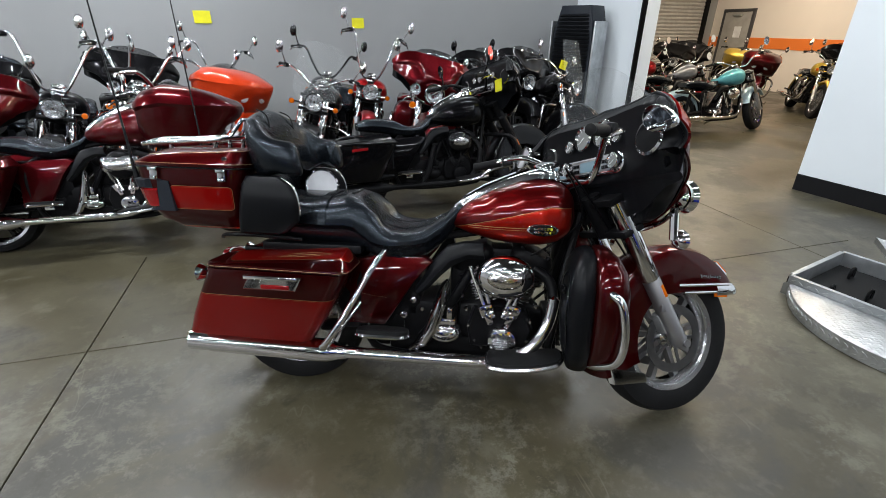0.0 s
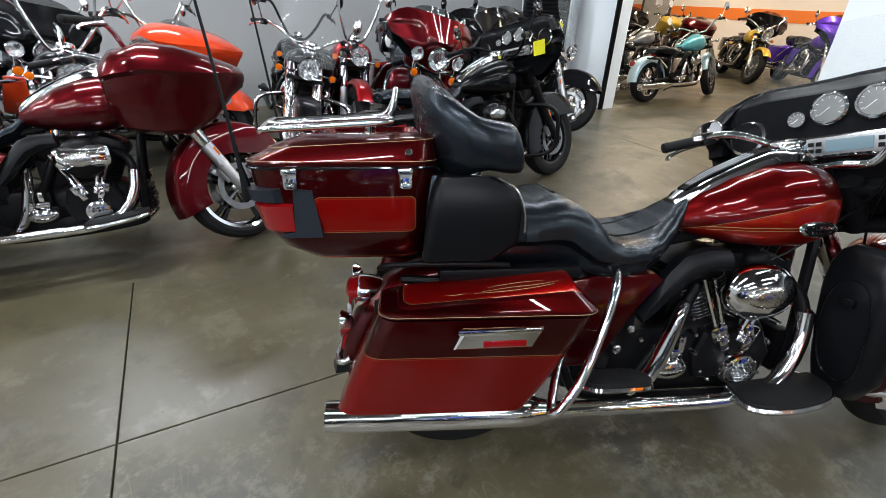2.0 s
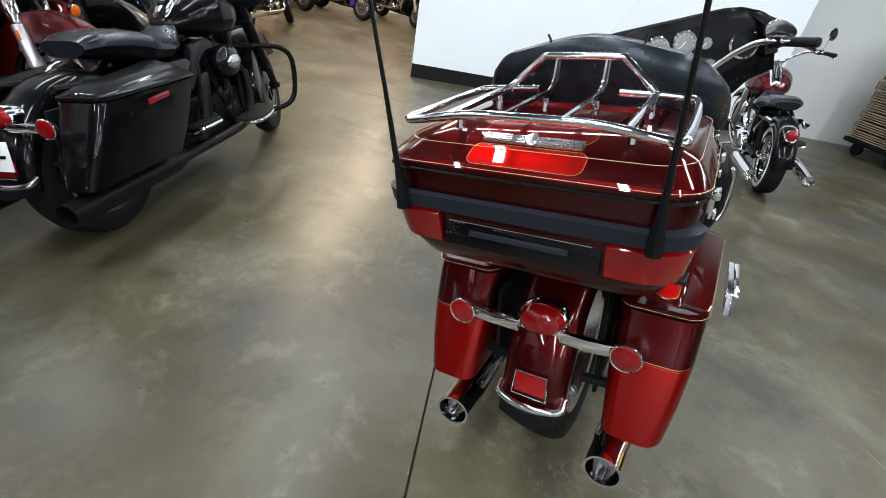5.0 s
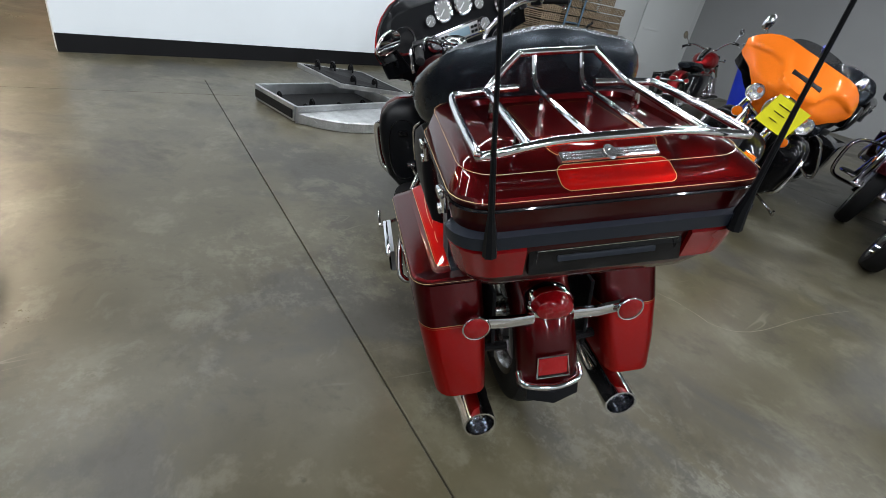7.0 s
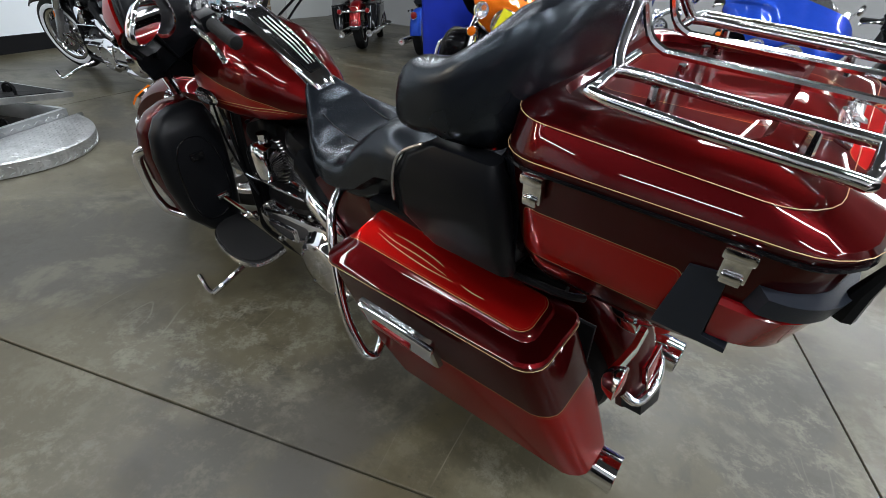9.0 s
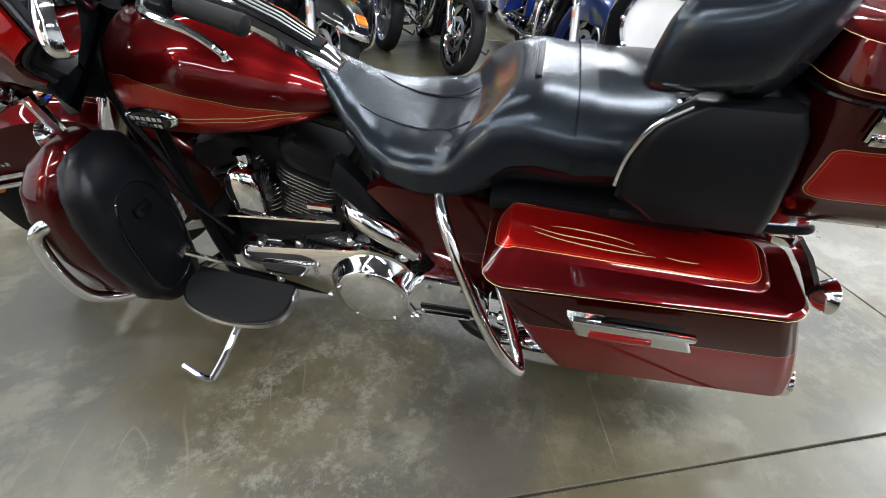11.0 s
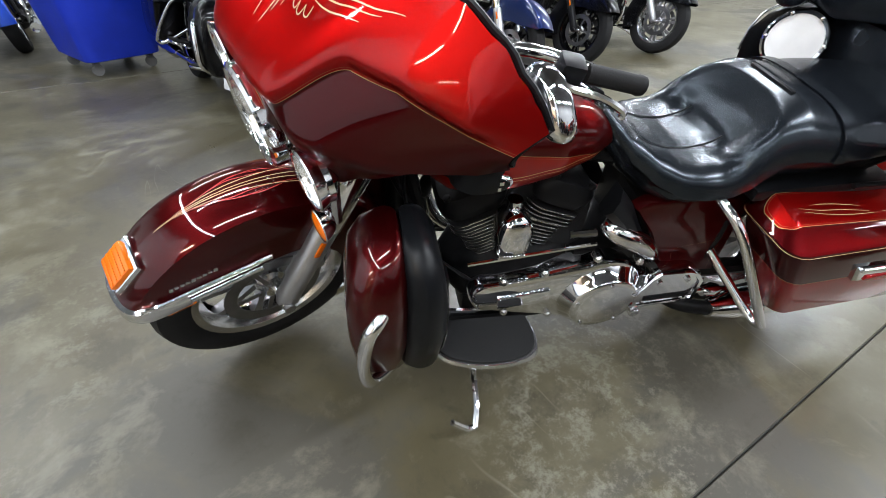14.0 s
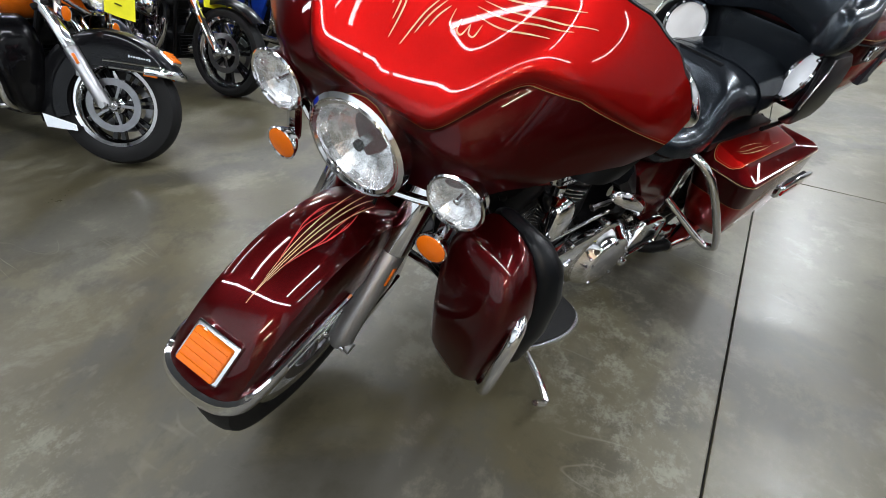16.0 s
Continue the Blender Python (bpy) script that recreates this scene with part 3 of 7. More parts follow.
    if k.get("fender_trim"):
        for x, z, r in ((0.56, 0.47, 0.014), (0.60, 0.43, 0.010), (0.77, 0.50, 0.008), (0.79, 0.44, 0.008), (0.80, 0.37, 0.008), (0.83, 0.30, 0.007), (1.06, 0.40, 0.008), (1.05, 0.31, 0.007), (1.08, 0.47, 0.010), (0.52, 0.40, 0.016), (0.86, 0.27, 0.007), (1.02, 0.26, 0.007)):
            bm = B()
            lathe(bm, [(0, -0.03), (r, -0.03), (r, 0.004), (r * 0.6, 0.008), (0, 0.008)], along((0, -1, 0), (x, -0.142, z)), 8)
            part("engine_bolt", bm, CHROME, eng)
        for i in range(7):
            bm = B()
            box(bm, (0.945, -0.193, 0.288 + i * 0.010), (0.085 - abs(i - 3) * 0.012, 0.008, 0.004), bevel=0.001, seg=1)
            part("cover_fin", bm, CHROME_WORN, eng)
    # left side: primary cover with the round clutch cover, and the horn
    bm = B()
    rings = []
    for y, g in ((0.10, 0.0), (0.152, 0.0), (0.168, -0.006), (0.175, -0.02)):
        out = []
        for cx, cz, rr, a0, a1 in ((1.0, 0.345, 0.06, -85, 70), (0.655, 0.315, 0.14, 65, 270)):
            for i in range(13):
                a = radians(a0 + (a1 - a0) * i / 12)
                out.append(Vector((cx + (rr + g) * math.cos(a), y, cz + (rr + g) * math.sin(a))))
        rings.append(out)
    loft(bm, rings)
    pr = part("primary_cover", bm, cover, eng, "polished chrome primary cover")
    bm = B()
    lathe(bm, [(0, 0.046), (0.08, 0.045), (0.102, 0.042), (0.107, 0.037), (0.109, 0.032), (0.130, 0.004), (0.134, 0.0), (0, 0)], along((0, 1, 0), (0.65, 0.172, 0.305)), 40)
    part("clutch_cover", bm, cover, pr, "round chrome clutch cover")
    for i in range(5):
        a = 2 * math.pi * i / 5 + 0.3
        bm = B()
        lathe(bm, [(0, 0.04), (0.006, 0.04), (0.006, 0.046), (0, 0.047)], along((0, 1, 0), (0.65 + 0.096 * math.cos(a), 0.174, 0.305 + 0.096 * math.sin(a))), 8)
        part("cover_bolt", bm, CHROME_WORN, pr)
    for x, z in ((0.70, 0.478), (0.56, 0.445), (0.85, 0.44), (0.97, 0.42), (0.80, 0.235), (0.95, 0.275)):
        bm = B()
        lathe(bm, [(0, -0.02), (0.013, -0.02), (0.013, 0.006), (0.008, 0.012), (0, 0.012)], along((0, 1, 0), (x, 0.168, z)), 10)
        part("cover_bolt", bm, CHROME_WORN, pr)
    bm = B()
    box(bm, (0.90, 0.18, 0.34), (0.16, 0.012, 0.05), Matrix.Rotation(radians(6), 4, "Y"), bevel=0.005)
    part("inspection_cover", bm, cover, pr)
    bm = B()
    horn = [(-0.020, 0.057), (0.0, 0.060), (0.020, 0.057), (0.038, 0.045), (0.048, 0.022), (0.049, -0.005), (0.045, -0.038), (0.036, -0.052), (0.0, -0.057), (-0.036, -0.052), (-0.045, -0.038), (-0.049, -0.005), (-0.048, 0.022), (-0.038, 0.045)]
    loft(bm, [[Vector((0.962 + x * q, y, 0.585 + z * q * 1.25)) for x, z in horn] for y, q in ((0.09, 0.8), (0.13, 1.0), (0.156, 1.0), (0.168, 0.93), (0.176, 0.78), (0.181, 0.5), (0.183, 0.2))])
    tube(bm, [(0.962, 0.12, 0.64), (0.962, 0.12, 0.685)], 0.02, 10)
    part("horn_cover", bm, CHROME if k.get("bright_fins") else cover, eng, "domed chrome horn cover")
    # transmission end cover, starter, oil filter
    bm = B()
    plate = [(0.545, 0.265), (0.33, 0.272), (0.335, 0.37), (0.365, 0.405), (0.40, 0.42), (0.50, 0.425), (0.525, 0.40), (0.565, 0.30)]
    mid = Vector((0.445, 0, 0.345))
    loft(bm, [[Vector((mid.x + (x - mid.x) * q, y, mid.z + (z - mid.z) * q)) for x, z in plate] for y, q in ((0.10, 0.9), (0.185, 1.0), (0.206, 1.0), (0.214, 0.95), (0.214, 0.84), (0.208, 0.82))])
    for x, z in ((0.40, 0.385), (0.49, 0.38), (0.51, 0.275), (0.37, 0.285)):
        lathe(bm, [(0, 0.0), (0.009, 0.0), (0.009, 0.008), (0, 0.010)], along((0, 1, 0), (x, 0.207, z)), 8)
    box(bm, (0.53, 0.20, 0.25), (0.03, 0.05, 0.03), bevel=0.008)
    tube(bm, [(0.33, 0.2, 0.30), (0.20, 0.2, 0.29)], 0.008, 8)
    lathe(bm, [(0, -0.025), (0.02, -0.025), (0.026, 0), (0.018, 0.03), (0, 0.03)], along((1, 0, 0), (0.275, 0.2, 0.295)), 12)
    part("passenger_board", bm, cover, eng, "folded passenger footboard with chrome bracket")
    bm = B()
    box(bm, (0.44, 0.209, 0.305), (0.15, 0.006, 0.018), bevel=0.002)
    part("board_slot", bm, BLACK_PLASTIC, eng)
    bm = B()
    lathe(bm, [(0, 0.06), (0.03, 0.058), (0.05, 0.048), (0.062, 0.028), (0.066, 0), (0, 0)], along((0, -1, 0), (0.70, -0.125, 0.33)), 28, (1.12, 0.72))
    box(bm, (0.70, -0.14, 0.385), (0.09, 0.05, 0.03), bevel=0.01)
    box(bm, (0.72, -0.17, 0.43), (0.024, 0.03, 0.05), bevel=0.007)
    part("transmission_cover", bm, cover, eng)
    bm = B()
    tube(bm, spline([(0.70, 0.13, 0.582), (0.66, 0.165, 0.565), (0.58, 0.175, 0.52), (0.52, 0.165, 0.455)], 4), [0.018, 0.025, 0.028, 0.03, 0.031, 0.031, 0.031, 0.031, 0.03, 0.028, 0.026, 0.024, 0.016], 12)
    part("starter_cover", bm, cover, eng)
    bm = B()
    lathe(bm, [(0, -0.05), (0.036, -0.05), (0.038, -0.03), (0.038, 0.05), (0.03, 0.06), (0, 0.06)], along((1, 0, -0.1), (1.14, 0.0, 0.31)), 20)
    part("oil_filter", bm, CHROME_WORN, eng)
    # linkage rods and bolts
    bm = B()
    tube(bm, [(0.72, 0.165, 0.535), (1.08, 0.165, 0.505)], 0.0055, 6)
    tube(bm, [(0.80, 0.15, 0.565), (0.73, 0.16, 0.575)], 0.011, 8)
    tube(bm, [(1.05, 0.19, 0.33), (1.17, 0.24, 0.42)], 0.008, 6)
    lathe(bm, [(0, -0.02), (0.014, -0.02), (0.014, 0.02), (0, 0.02)], along((0, 1, 0), (1.17, 0.24, 0.42)), 10)
    part("shift_linkage", bm, cover, eng)
    return eng


def exhaust(root, k):
    mat = k.get("pipe", CHROME)
    bm = B()
    tube(bm, spline([(1.07, -0.09, 0.62), (1.13, -0.13, 0.58), (1.15, -0.16, 0.50)], 6), 0.022, 12)
    part("header_pipe", bm, BLACK_METAL, root)
    bm = B()
    tube(bm, spline([(0.80, -0.09, 0.60), (0.76, -0.10, 0.52), (0.70, -0.11, 0.42), (0.60, -0.14, 0.30)], 6), 0.022, 12)
    part("header_pipe", bm, BLACK_METAL, root)
    bm = B()
    tube(bm, spline([(1.15, -0.165, 0.53), (1.13, -0.185, 0.42), (1.08, -0.205, 0.33), (1.0, -0.222, 0.27), (0.86, -0.235, 0.25), (0.6, -0.24, 0.25), (0.28, -0.24, 0.252)], 6), [0.012] + [0.025] * 34 + [0.026, 0.026], 12)
    part("exhaust_shield", bm, mat, root)
    bm = B()
    loft(bm, [[Vector((x + dx * w, -0.172 - dy, z)) for dx, dy in ((-1, 0.0), (-0.75, 0.018), (-0.2, 0.03), (0.4, 0.03), (0.9, 0.018), (1, 0.0))] for x, z, w in ((0.706, 0.580, 0.005), (0.700, 0.56, 0.018), (0.676, 0.46, 0.028), (0.646, 0.36, 0.031), (0.606, 0.288, 0.032), (0.565, 0.26, 0.032))])
    part("exhaust_shield", bm, mat, root)
    for s in (-1, 1):
        bm = B()
        y = s * 0.24
        lathe(bm, [(0, 0), (0.03, 0), (0.034, 0.03), (0.048, 0.08), (0.050, 0.12), (0.050, 0.60), (0.047, 0.62), (0.048, 0.66), (0.048, 0.70), (0.042, 0.70), (0.040, 0.60), (0.0, 0.60)], along((-1, s * -0.04, 0.002), (0.29, y, 0.252)), 24)
        part("muffler", bm, k.get("muffler", mat), root, "chrome muffler" if mat is CHROME else "black muffler")
        if s == 1:
            bm = B()
            tube(bm, spline([(0.45, 0.1, 0.25), (0.38, 0.2, 0.25), (0.28, 0.24, 0.252)], 5), 0.024, 10)
            part("crossover_pipe", bm, BLACK_METAL, root)


def saddlebag(root, s, k):
    """Hard pannier with a hinged lid and a chrome latch; s is the side."""
    def lvl(z, x0, x1, y0, y1, r=0.045, zf=0.0):
        out = []
        for p in rrect(x0, x1, y0, y1, z, r, 4):
            t = (p.x - x0) / (x1 - x0)
            out_y = (p.y - y0) / (y1 - y0)
            p.y -= out_y * 0.042 * max(0, 1 - t * 1.7) ** 1.5 + out_y * 0.02 * max(0, t * 2.2 - 1.2)
            p.z += zf * (t - 0.5)
            out.append(Vector((p.x, p.y * s, p.z)))
        return out
    bm = B()
    loft(bm, [lvl(*a) for a in ((0.322, -0.345, 0.15, 0.20, 0.335), (0.334, -0.363, 0.175, 0.18, 0.358), (0.42, -0.33, 0.225, 0.172, 0.375), (0.52, -0.285, 0.275, 0.166, 0.388), (0.60, -0.248, 0.315, 0.165, 0.392), (0.628, -0.236, 0.328, 0.165, 0.392))])
    bag = part("saddlebag", bm, k["bag_paint"], root, k.get("bag_label", ""))
    def deck(x0, x1, y0, y1, r, drop=0.0):
        out = []
        for p in rrect(x0, x1, y0, y1, 0, r, 4):
            y = p.y + (p.x - 0.06) * 0.045 * (p.y - y0) / (y1 - y0)
            out.append(Vector((p.x, s * y, 0.703 + (p.x - 0.30) * 0.088 - (y - 0.20) * 0.20 - drop)))
        return out
    bm = B()
    loft(bm, [lvl(*a) for a in ((0.632, -0.238, 0.338, 0.163, 0.392), (0.637, -0.241, 0.342, 0.162, 0.396), (0.646, -0.240, 0.342, 0.163, 0.395), (0.650, -0.235, 0.338, 0.166, 0.388))] + [deck(-0.193, 0.305, 0.182, 0.312, 0.034, 0.006), deck(-0.187, 0.299, 0.188, 0.305, 0.030, 0.001), deck(-0.175, 0.288, 0.198, 0.295, 0.024)])
    ld = part("lid", bm, k["lid_paint"], bag, sharp=30)
    if k.get("bag_latch", True):
        # gold line that paints in the highlight along the lid's lower edge
        for ring in ([p + Vector((0, s * 0.0012, 0)) for p in lvl(0.6405, -0.2415, 0.3425, 0.162, 0.3962)],):
            bm = B()
            tube(bm, ring, 0.0006, 5, closed=True)
            part("pinstripe", bm, SCROLL, ld, "fine gold line for pinstripe and lid edge highlight")
    if k.get("bag_latch", True):
        bm = B()
        sh = [Vector((x, s * 0.398, z)) for x, z in ((-0.055, 0.572), (0.15, 0.572), (0.175, 0.625), (-0.03, 0.625))]
        sh2 = [p + Vector((0, s * 0.012, 0)) for p in sh]
        sh3 = [p + Vector((0.006 if i in (0, 3) else -0.006, s * 0.018, 0.005 if i < 2 else -0.005)) for i, p in enumerate(sh)]
        loft(bm, [sh, sh2, sh3])
        box(bm, (0.06, s * 0.417, 0.622), (0.21, 0.014, 0.014), bevel=0.004)
        la = part("latch", bm, CHROME, bag, "chrome latch plate with a red insert")
        bm = B()
        box(bm, (0.075, s * 0.417, 0.587), (0.11, 0.006, 0.016), bevel=0.0025)
        part("insert", bm, RED_LENS, la)
    return bag


PAK = [(0.755, -0.37, -0.14, 0.20, 0.05), (0.764, -0.42, -0.125, 0.232, 0.06), (0.80, -0.485, -0.115, 0.260, 0.07), (0.845, -0.520, -0.105, 0.280, 0.075), (0.92, -0.536, -0.10, 0.289, 0.075), (0.97, -0.545, -0.092, 0.293, 0.075), (1.008, -0.55, -0.088, 0.294, 0.075)]


def pak_ring(z, g=0.0):
    x0, x1, h, r = lerp_table(z, PAK)
    return rrect(x0 - g, x1 + g, -h - g, h + g, z, r, 6)


def tour_pack(root, k):
    """Top case with lid, wrap-round tail lamps, luggage rack, backrest and aerials."""
    bm = B()
    loft(bm, [pak_ring(z) for z in (0.755, 0.764, 0.78, 0.80, 0.82, 0.845, 0.885, 0.92, 0.945, 0.97, 1.0, 1.008)])
    tp = part("top_case", bm, k["pak_paint"], root, k.get("pak_label", ""))
    bm = B()
    def lid(x0, x1, h, z, r, slope=0.0):
        return [Vector((p.x, p.y, z + slope * (p.x - x0))) for p in rrect(x0, x1, -h, h, 0, r, 6)]
    loft(bm, [lid(-0.555, -0.085, 0.299, 1.012, 0.078), lid(-0.557, -0.083, 0.301, 1.022, 0.078), lid(-0.551, -0.083, 0.297, 1.031, 0.074), lid(-0.503, -0.086, 0.275, 1.054, 0.07, 0.055), lid(-0.496, -0.090, 0.268, 1.058, 0.066, 0.055), lid(-0.462, -0.102, 0.238, 1.072, 0.06, 0.045), lid(-0.425, -0.118, 0.205, 1.083, 0.05, 0.02), lid(-0.410, -0.126, 0.196, 1.085, 0.045, 0.01), lid(-0.400, -0.134, 0.188, 1.074, 0.04, 0.01), lid(-0.386, -0.146, 0.178, 1.073, 0.034, 0.01)])
    pl_ = part("lid", bm, k["pak_lid"], tp, sharp=30)
    if k.get("rack", True):
        # gold lines for the pinstripes and the painted-in highlights on the lid creases
        for ring in (lid(-0.505, -0.086, 0.2765, 1.0545, 0.07, 0.055), lid(-0.5585, -0.0815, 0.3025, 1.026, 0.078)):
            bm = B()
            tube(bm, ring, 0.0006, 5, closed=True)
            part("pinstripe", bm, SCROLL, pl_, "fine gold line for pinstripe and lid edge highlight")
    bm = B()
    ring = pak_ring(1.010, 0.006)
    tube(bm, ring, 0.0035, 6, closed=True)
    part("seal_strip", bm, k.get("strip", BLACK_GLOSS), tp)

    def shell(z0, z1, g0, g1, pick, mat, name, label="", par=tp):
        b = B()
        cols = [i for i, p in enumerate(pak_ring(0.95)) if pick(p)]
        start = next((j for j in range(len(cols)) if cols[j] - cols[j - 1] != 1 and cols[j - 1] != cols[j] - 1), 0)
        cols = cols[start:] + cols[:start]
        rows = []
        for z, g in ((z0, g0), (z0 + 0.004, g1), (z1 - 0.004, g1), (z1, g0)):
            r = pak_ring(z, g)
            rows.append([b.verts.new(r[i]) for i in cols])
        for a, c in zip(rows, rows[1:]):
            for j in range(len(cols) - 1):
                b.faces.new((a[j], a[j + 1], c[j + 1], c[j]))
        b.faces.new([r[0] for r in rows])
        b.faces.new([r[-1] for r in reversed(rows)])
        return part(name, b, mat, par, label)
    shell(0.925, 0.962, 0.0, 0.016, lambda p: p.x < -0.44, GREY_PLASTIC, "bumper_band", "slate grey plastic bumper band")
    for s in (-1, 1):
        b = B()
        rings = []
        for z, g in ((0.848, 0.001), (0.853, 0.009), (0.917, 0.011), (0.924, 0.005)):
            def line(gg):
                r = pak_ring(z, gg)[7:14]
                return [Vector((-0.440, r[0].y, z))] + r + [Vector((r[-1].x, 0.165, z))]
            rings.append([Vector((p.x, s * p.y, p.z)) for p in line(g) + list(reversed(line(-0.012)))])
        loft(b, rings)
        part("tail_lamp", b, RED_LENS, tp, "red wrap-round tail lamp")
        b = B()
        loft(b, [[Vector((x, s * (0.288 + g), z)) for x, z in ((-0.438, 0.927), (-0.438, 0.852), (-0.47, 0.846), (-0.47, 0.838), (-0.372, 0.838), (-0.392, 0.955), (-0.438, 0.962))] for g in (-0.02, 0.004, 0.008)])
        part("lamp_bezel", b, GREY_PLASTIC, tp)
        # draw latches
        for x in (-0.44, -0.165):
            b = B()
            box(b, (x, s * 0.303, 0.985), (0.032, 0.012, 0.045), bevel=0.004)
            box(b, (x, s * 0.309, 1.003), (0.038, 0.014, 0.016), bevel=0.005)
            box(b, (x, s * 0.311, 0.968), (0.024, 0.008, 0.014), bevel=0.003)
            part("draw_latch", b, CHROME, tp)
        # speaker pods that carry the armrests
        b = B()
        loft(b, [[Vector((p.x, s * min(max(p.y, 0.236 + 0.70 * (p.x - 0.045)), y1 - 0.002 * (p.y < 0.27)), p.z)) for p in rrect(x0, x1, 0.245, y1, z, r, 4)] for z, x0, x1, y1, r in ((0.755, -0.12, 0.03, 0.27, 0.03), (0.765, -0.125, 0.07, 0.288, 0.04), (0.82, -0.12, 0.135, 0.302, 0.05), (0.90, -0.11, 0.140, 0.306, 0.05), (0.955, -0.10, 0.115, 0.302, 0.05), (0.985, -0.085, 0.06, 0.288, 0.04))])
        pod = part("speaker_pod", b, BLACK_PLASTIC, tp, "black plastic speaker pod")
        b = B()
        tube(b, spline([Vector((0.141, s * 0.302, 0.845)), Vector((0.136, s * 0.304, 0.90)), Vector((0.113, s * 0.302, 0.955)), Vector((0.066, s * 0.288, 0.983))], 4), 0.0035, 8)
        part("pod_trim", b, CHROME_WORN, pod, "bright chrome edge strip")
        at = along((0.57, -s * 0.79, 0.22), (0.040, s * 0.226, 0.900))
        b = B()
        lathe(b, [(0.070, 0.0), (0.083, 0.0), (0.085, 0.008), (0.080, 0.015), (0.073, 0.011), (0.070, 0.0)], at, 40)
        for q in range(6):
            a_ = 2 * math.pi * q / 6
            lathe(b, [(0, 0.012), (0.006, 0.012), (0.006, 0.019), (0, 0.020)], at @ Matrix.Translation((0.0775 * math.cos(a_), 0.0775 * math.sin(a_), 0)), 8)
        rg = part("speaker_ring", b, CHROME, pod, "chrome speaker ring")
        b = B()
        lathe(b, [(0.0, 0.013), (0.045, 0.011), (0.072, 0.006), (0.072, 0.0), (0, 0)], at, 40)
        part("speaker_grille", b, GRILLE, rg, "speaker grille painted pale for its bright reflection")
    b = B()
    box(b, (-0.088, 0, 0.875), (0.056, 0.50, 0.225), bevel=0.02)
    part("backrest_base", b, LEATHER, tp, "black leather panel under the backrest")
    # rear panel with its chrome outline
    b = B()
    box(b, (-0.526, 0, 0.886), (0.02, 0.315, 0.066), Matrix.Rotation(radians(9), 4, "Y"), bevel=0.005)
    rp = part("rear_panel", b, BLACK_GLOSS, tp)
    b = B()
    c = [Vector((-0.525 + q * 0.25, y, 0.886 + q)) for y, q in ((-0.142, -0.024), (0.142, -0.024), (0.142, 0.024), (-0.142, 0.024))]
    c = [Vector((-0.5375 - (p.z - 0.886) * 0.16, p.y, p.z)) for p in c]
    tube(b, c, 0.0016, 6, closed=True)
    part("outline", b, CHROME, rp)
    b = B()
    box(b, (-0.537, 0, 0.886), (0.006, 0.20, 0.012), Matrix.Rotation(radians(9), 4, "Y"), bevel=0.002)
    part("reflector", b, GREY_PLASTIC, rp)
    if k.get("rack", True):
        b = B()
        R = 0.0085
        tube(b, spline([(-0.20, 0.09, 1.128), (-0.20, 0.215, 1.122), (-0.225, 0.246, 1.115), (-0.48, 0.252, 1.098), (-0.512, 0.235, 1.095), (-0.515, 0.12, 1.112), (-0.515, 0, 1.114), (-0.515, -0.12, 1.112), (-0.512, -0.235, 1.095), (-0.48, -0.252, 1.098), (-0.225, -0.246, 1.115), (-0.20, -0.215, 1.122), (-0.20, -0.09, 1.128)], 5), R, 10)
        rk = part("luggage_rack", b, CHROME, tp, "chrome tube luggage rack")
        b = B()
        tube(b, spline([(-0.51, 0.165, 1.106), (-0.24, 0.165, 1.125), (-0.20, 0.16, 1.13), (-0.185, 0.095, 1.19), (-0.185, 0.07, 1.197), (-0.185, -0.07, 1.197), (-0.185, -0.095, 1.19), (-0.20, -0.16, 1.13), (-0.24, -0.165, 1.125), (-0.51, -0.165, 1.106)], 5), R, 10)
        part("hoop", b, CHROME, rk)
        for y in (-0.055, 0.055):
            b = B()
            tube(b, spline([(-0.185, y, 1.195), (-0.20, y, 1.15), (-0.225, y, 1.13), (-0.26, y, 1.126), (-0.51, y, 1.112)], 4), 0.0065, 8)
            part("rack_bar", b, CHROME, rk)
        for x, y in ((-0.26, 0.165), (-0.26, -0.165), (-0.45, 0.165), (-0.45, -0.165), (-0.26, 0.055), (-0.26, -0.055)):
            b = B()
            tube(b, [(x, y, 1.074), (x, y, 1.115)], [0.010, 0.007], 8)
            part("rack_foot", b, CHROME, rk)
        b = B()
        box(b, (-0.482, 0.0, 1.0675), (0.024, 0.19, 0.008), Matrix.Rotation(radians(-24), 4, "Y"), bevel=0.003)
        for q in (-0.006, 0.0, 0.006):
            box(b, (-0.482 + q, 0.0, 1.0715 + q * 0.45), (0.003, 0.18, 0.003), Matrix.Rotation(radians(-24), 4, "Y"))
        lathe(b, [(0, 0.004), (0.013, 0.003), (0.015, 0.0), (0, -0.002)], along((-0.4, 0, 0.91), (-0.4835, 0, 1.0725)), 16, (0.8, 1.3))
        part("lid_trim", b, CHROME_WORN, tp, "chrome trim strip")
        b = B()
        lathe(b, [(0, 0.012), (0.008, 0.012), (0.011, 0.006), (0.011, 0), (0, 0)], along((0, -1, 0.3), (-0.157, -0.284, 1.045)), 12)
        part("lock", b, CHROME, tp)
    for s in (-1, 1):
        if k.get("aerials", True):
            b = B()
            tube(b, [(-0.56, s * 0.24, 0.925), (-0.562, s * 0.24, 0.965), (-0.57, s * 0.242, 1.01), (-0.59, s * 0.246, 1.16), (-0.68, s * 0.26, 1.75)], [0.014, 0.012, 0.0065, 0.0042, 0.0025], 8)
            part("aerial", b, BLACK_PLASTIC, tp, "black whip aerial")
    # wrap-round backrest
    b = B()
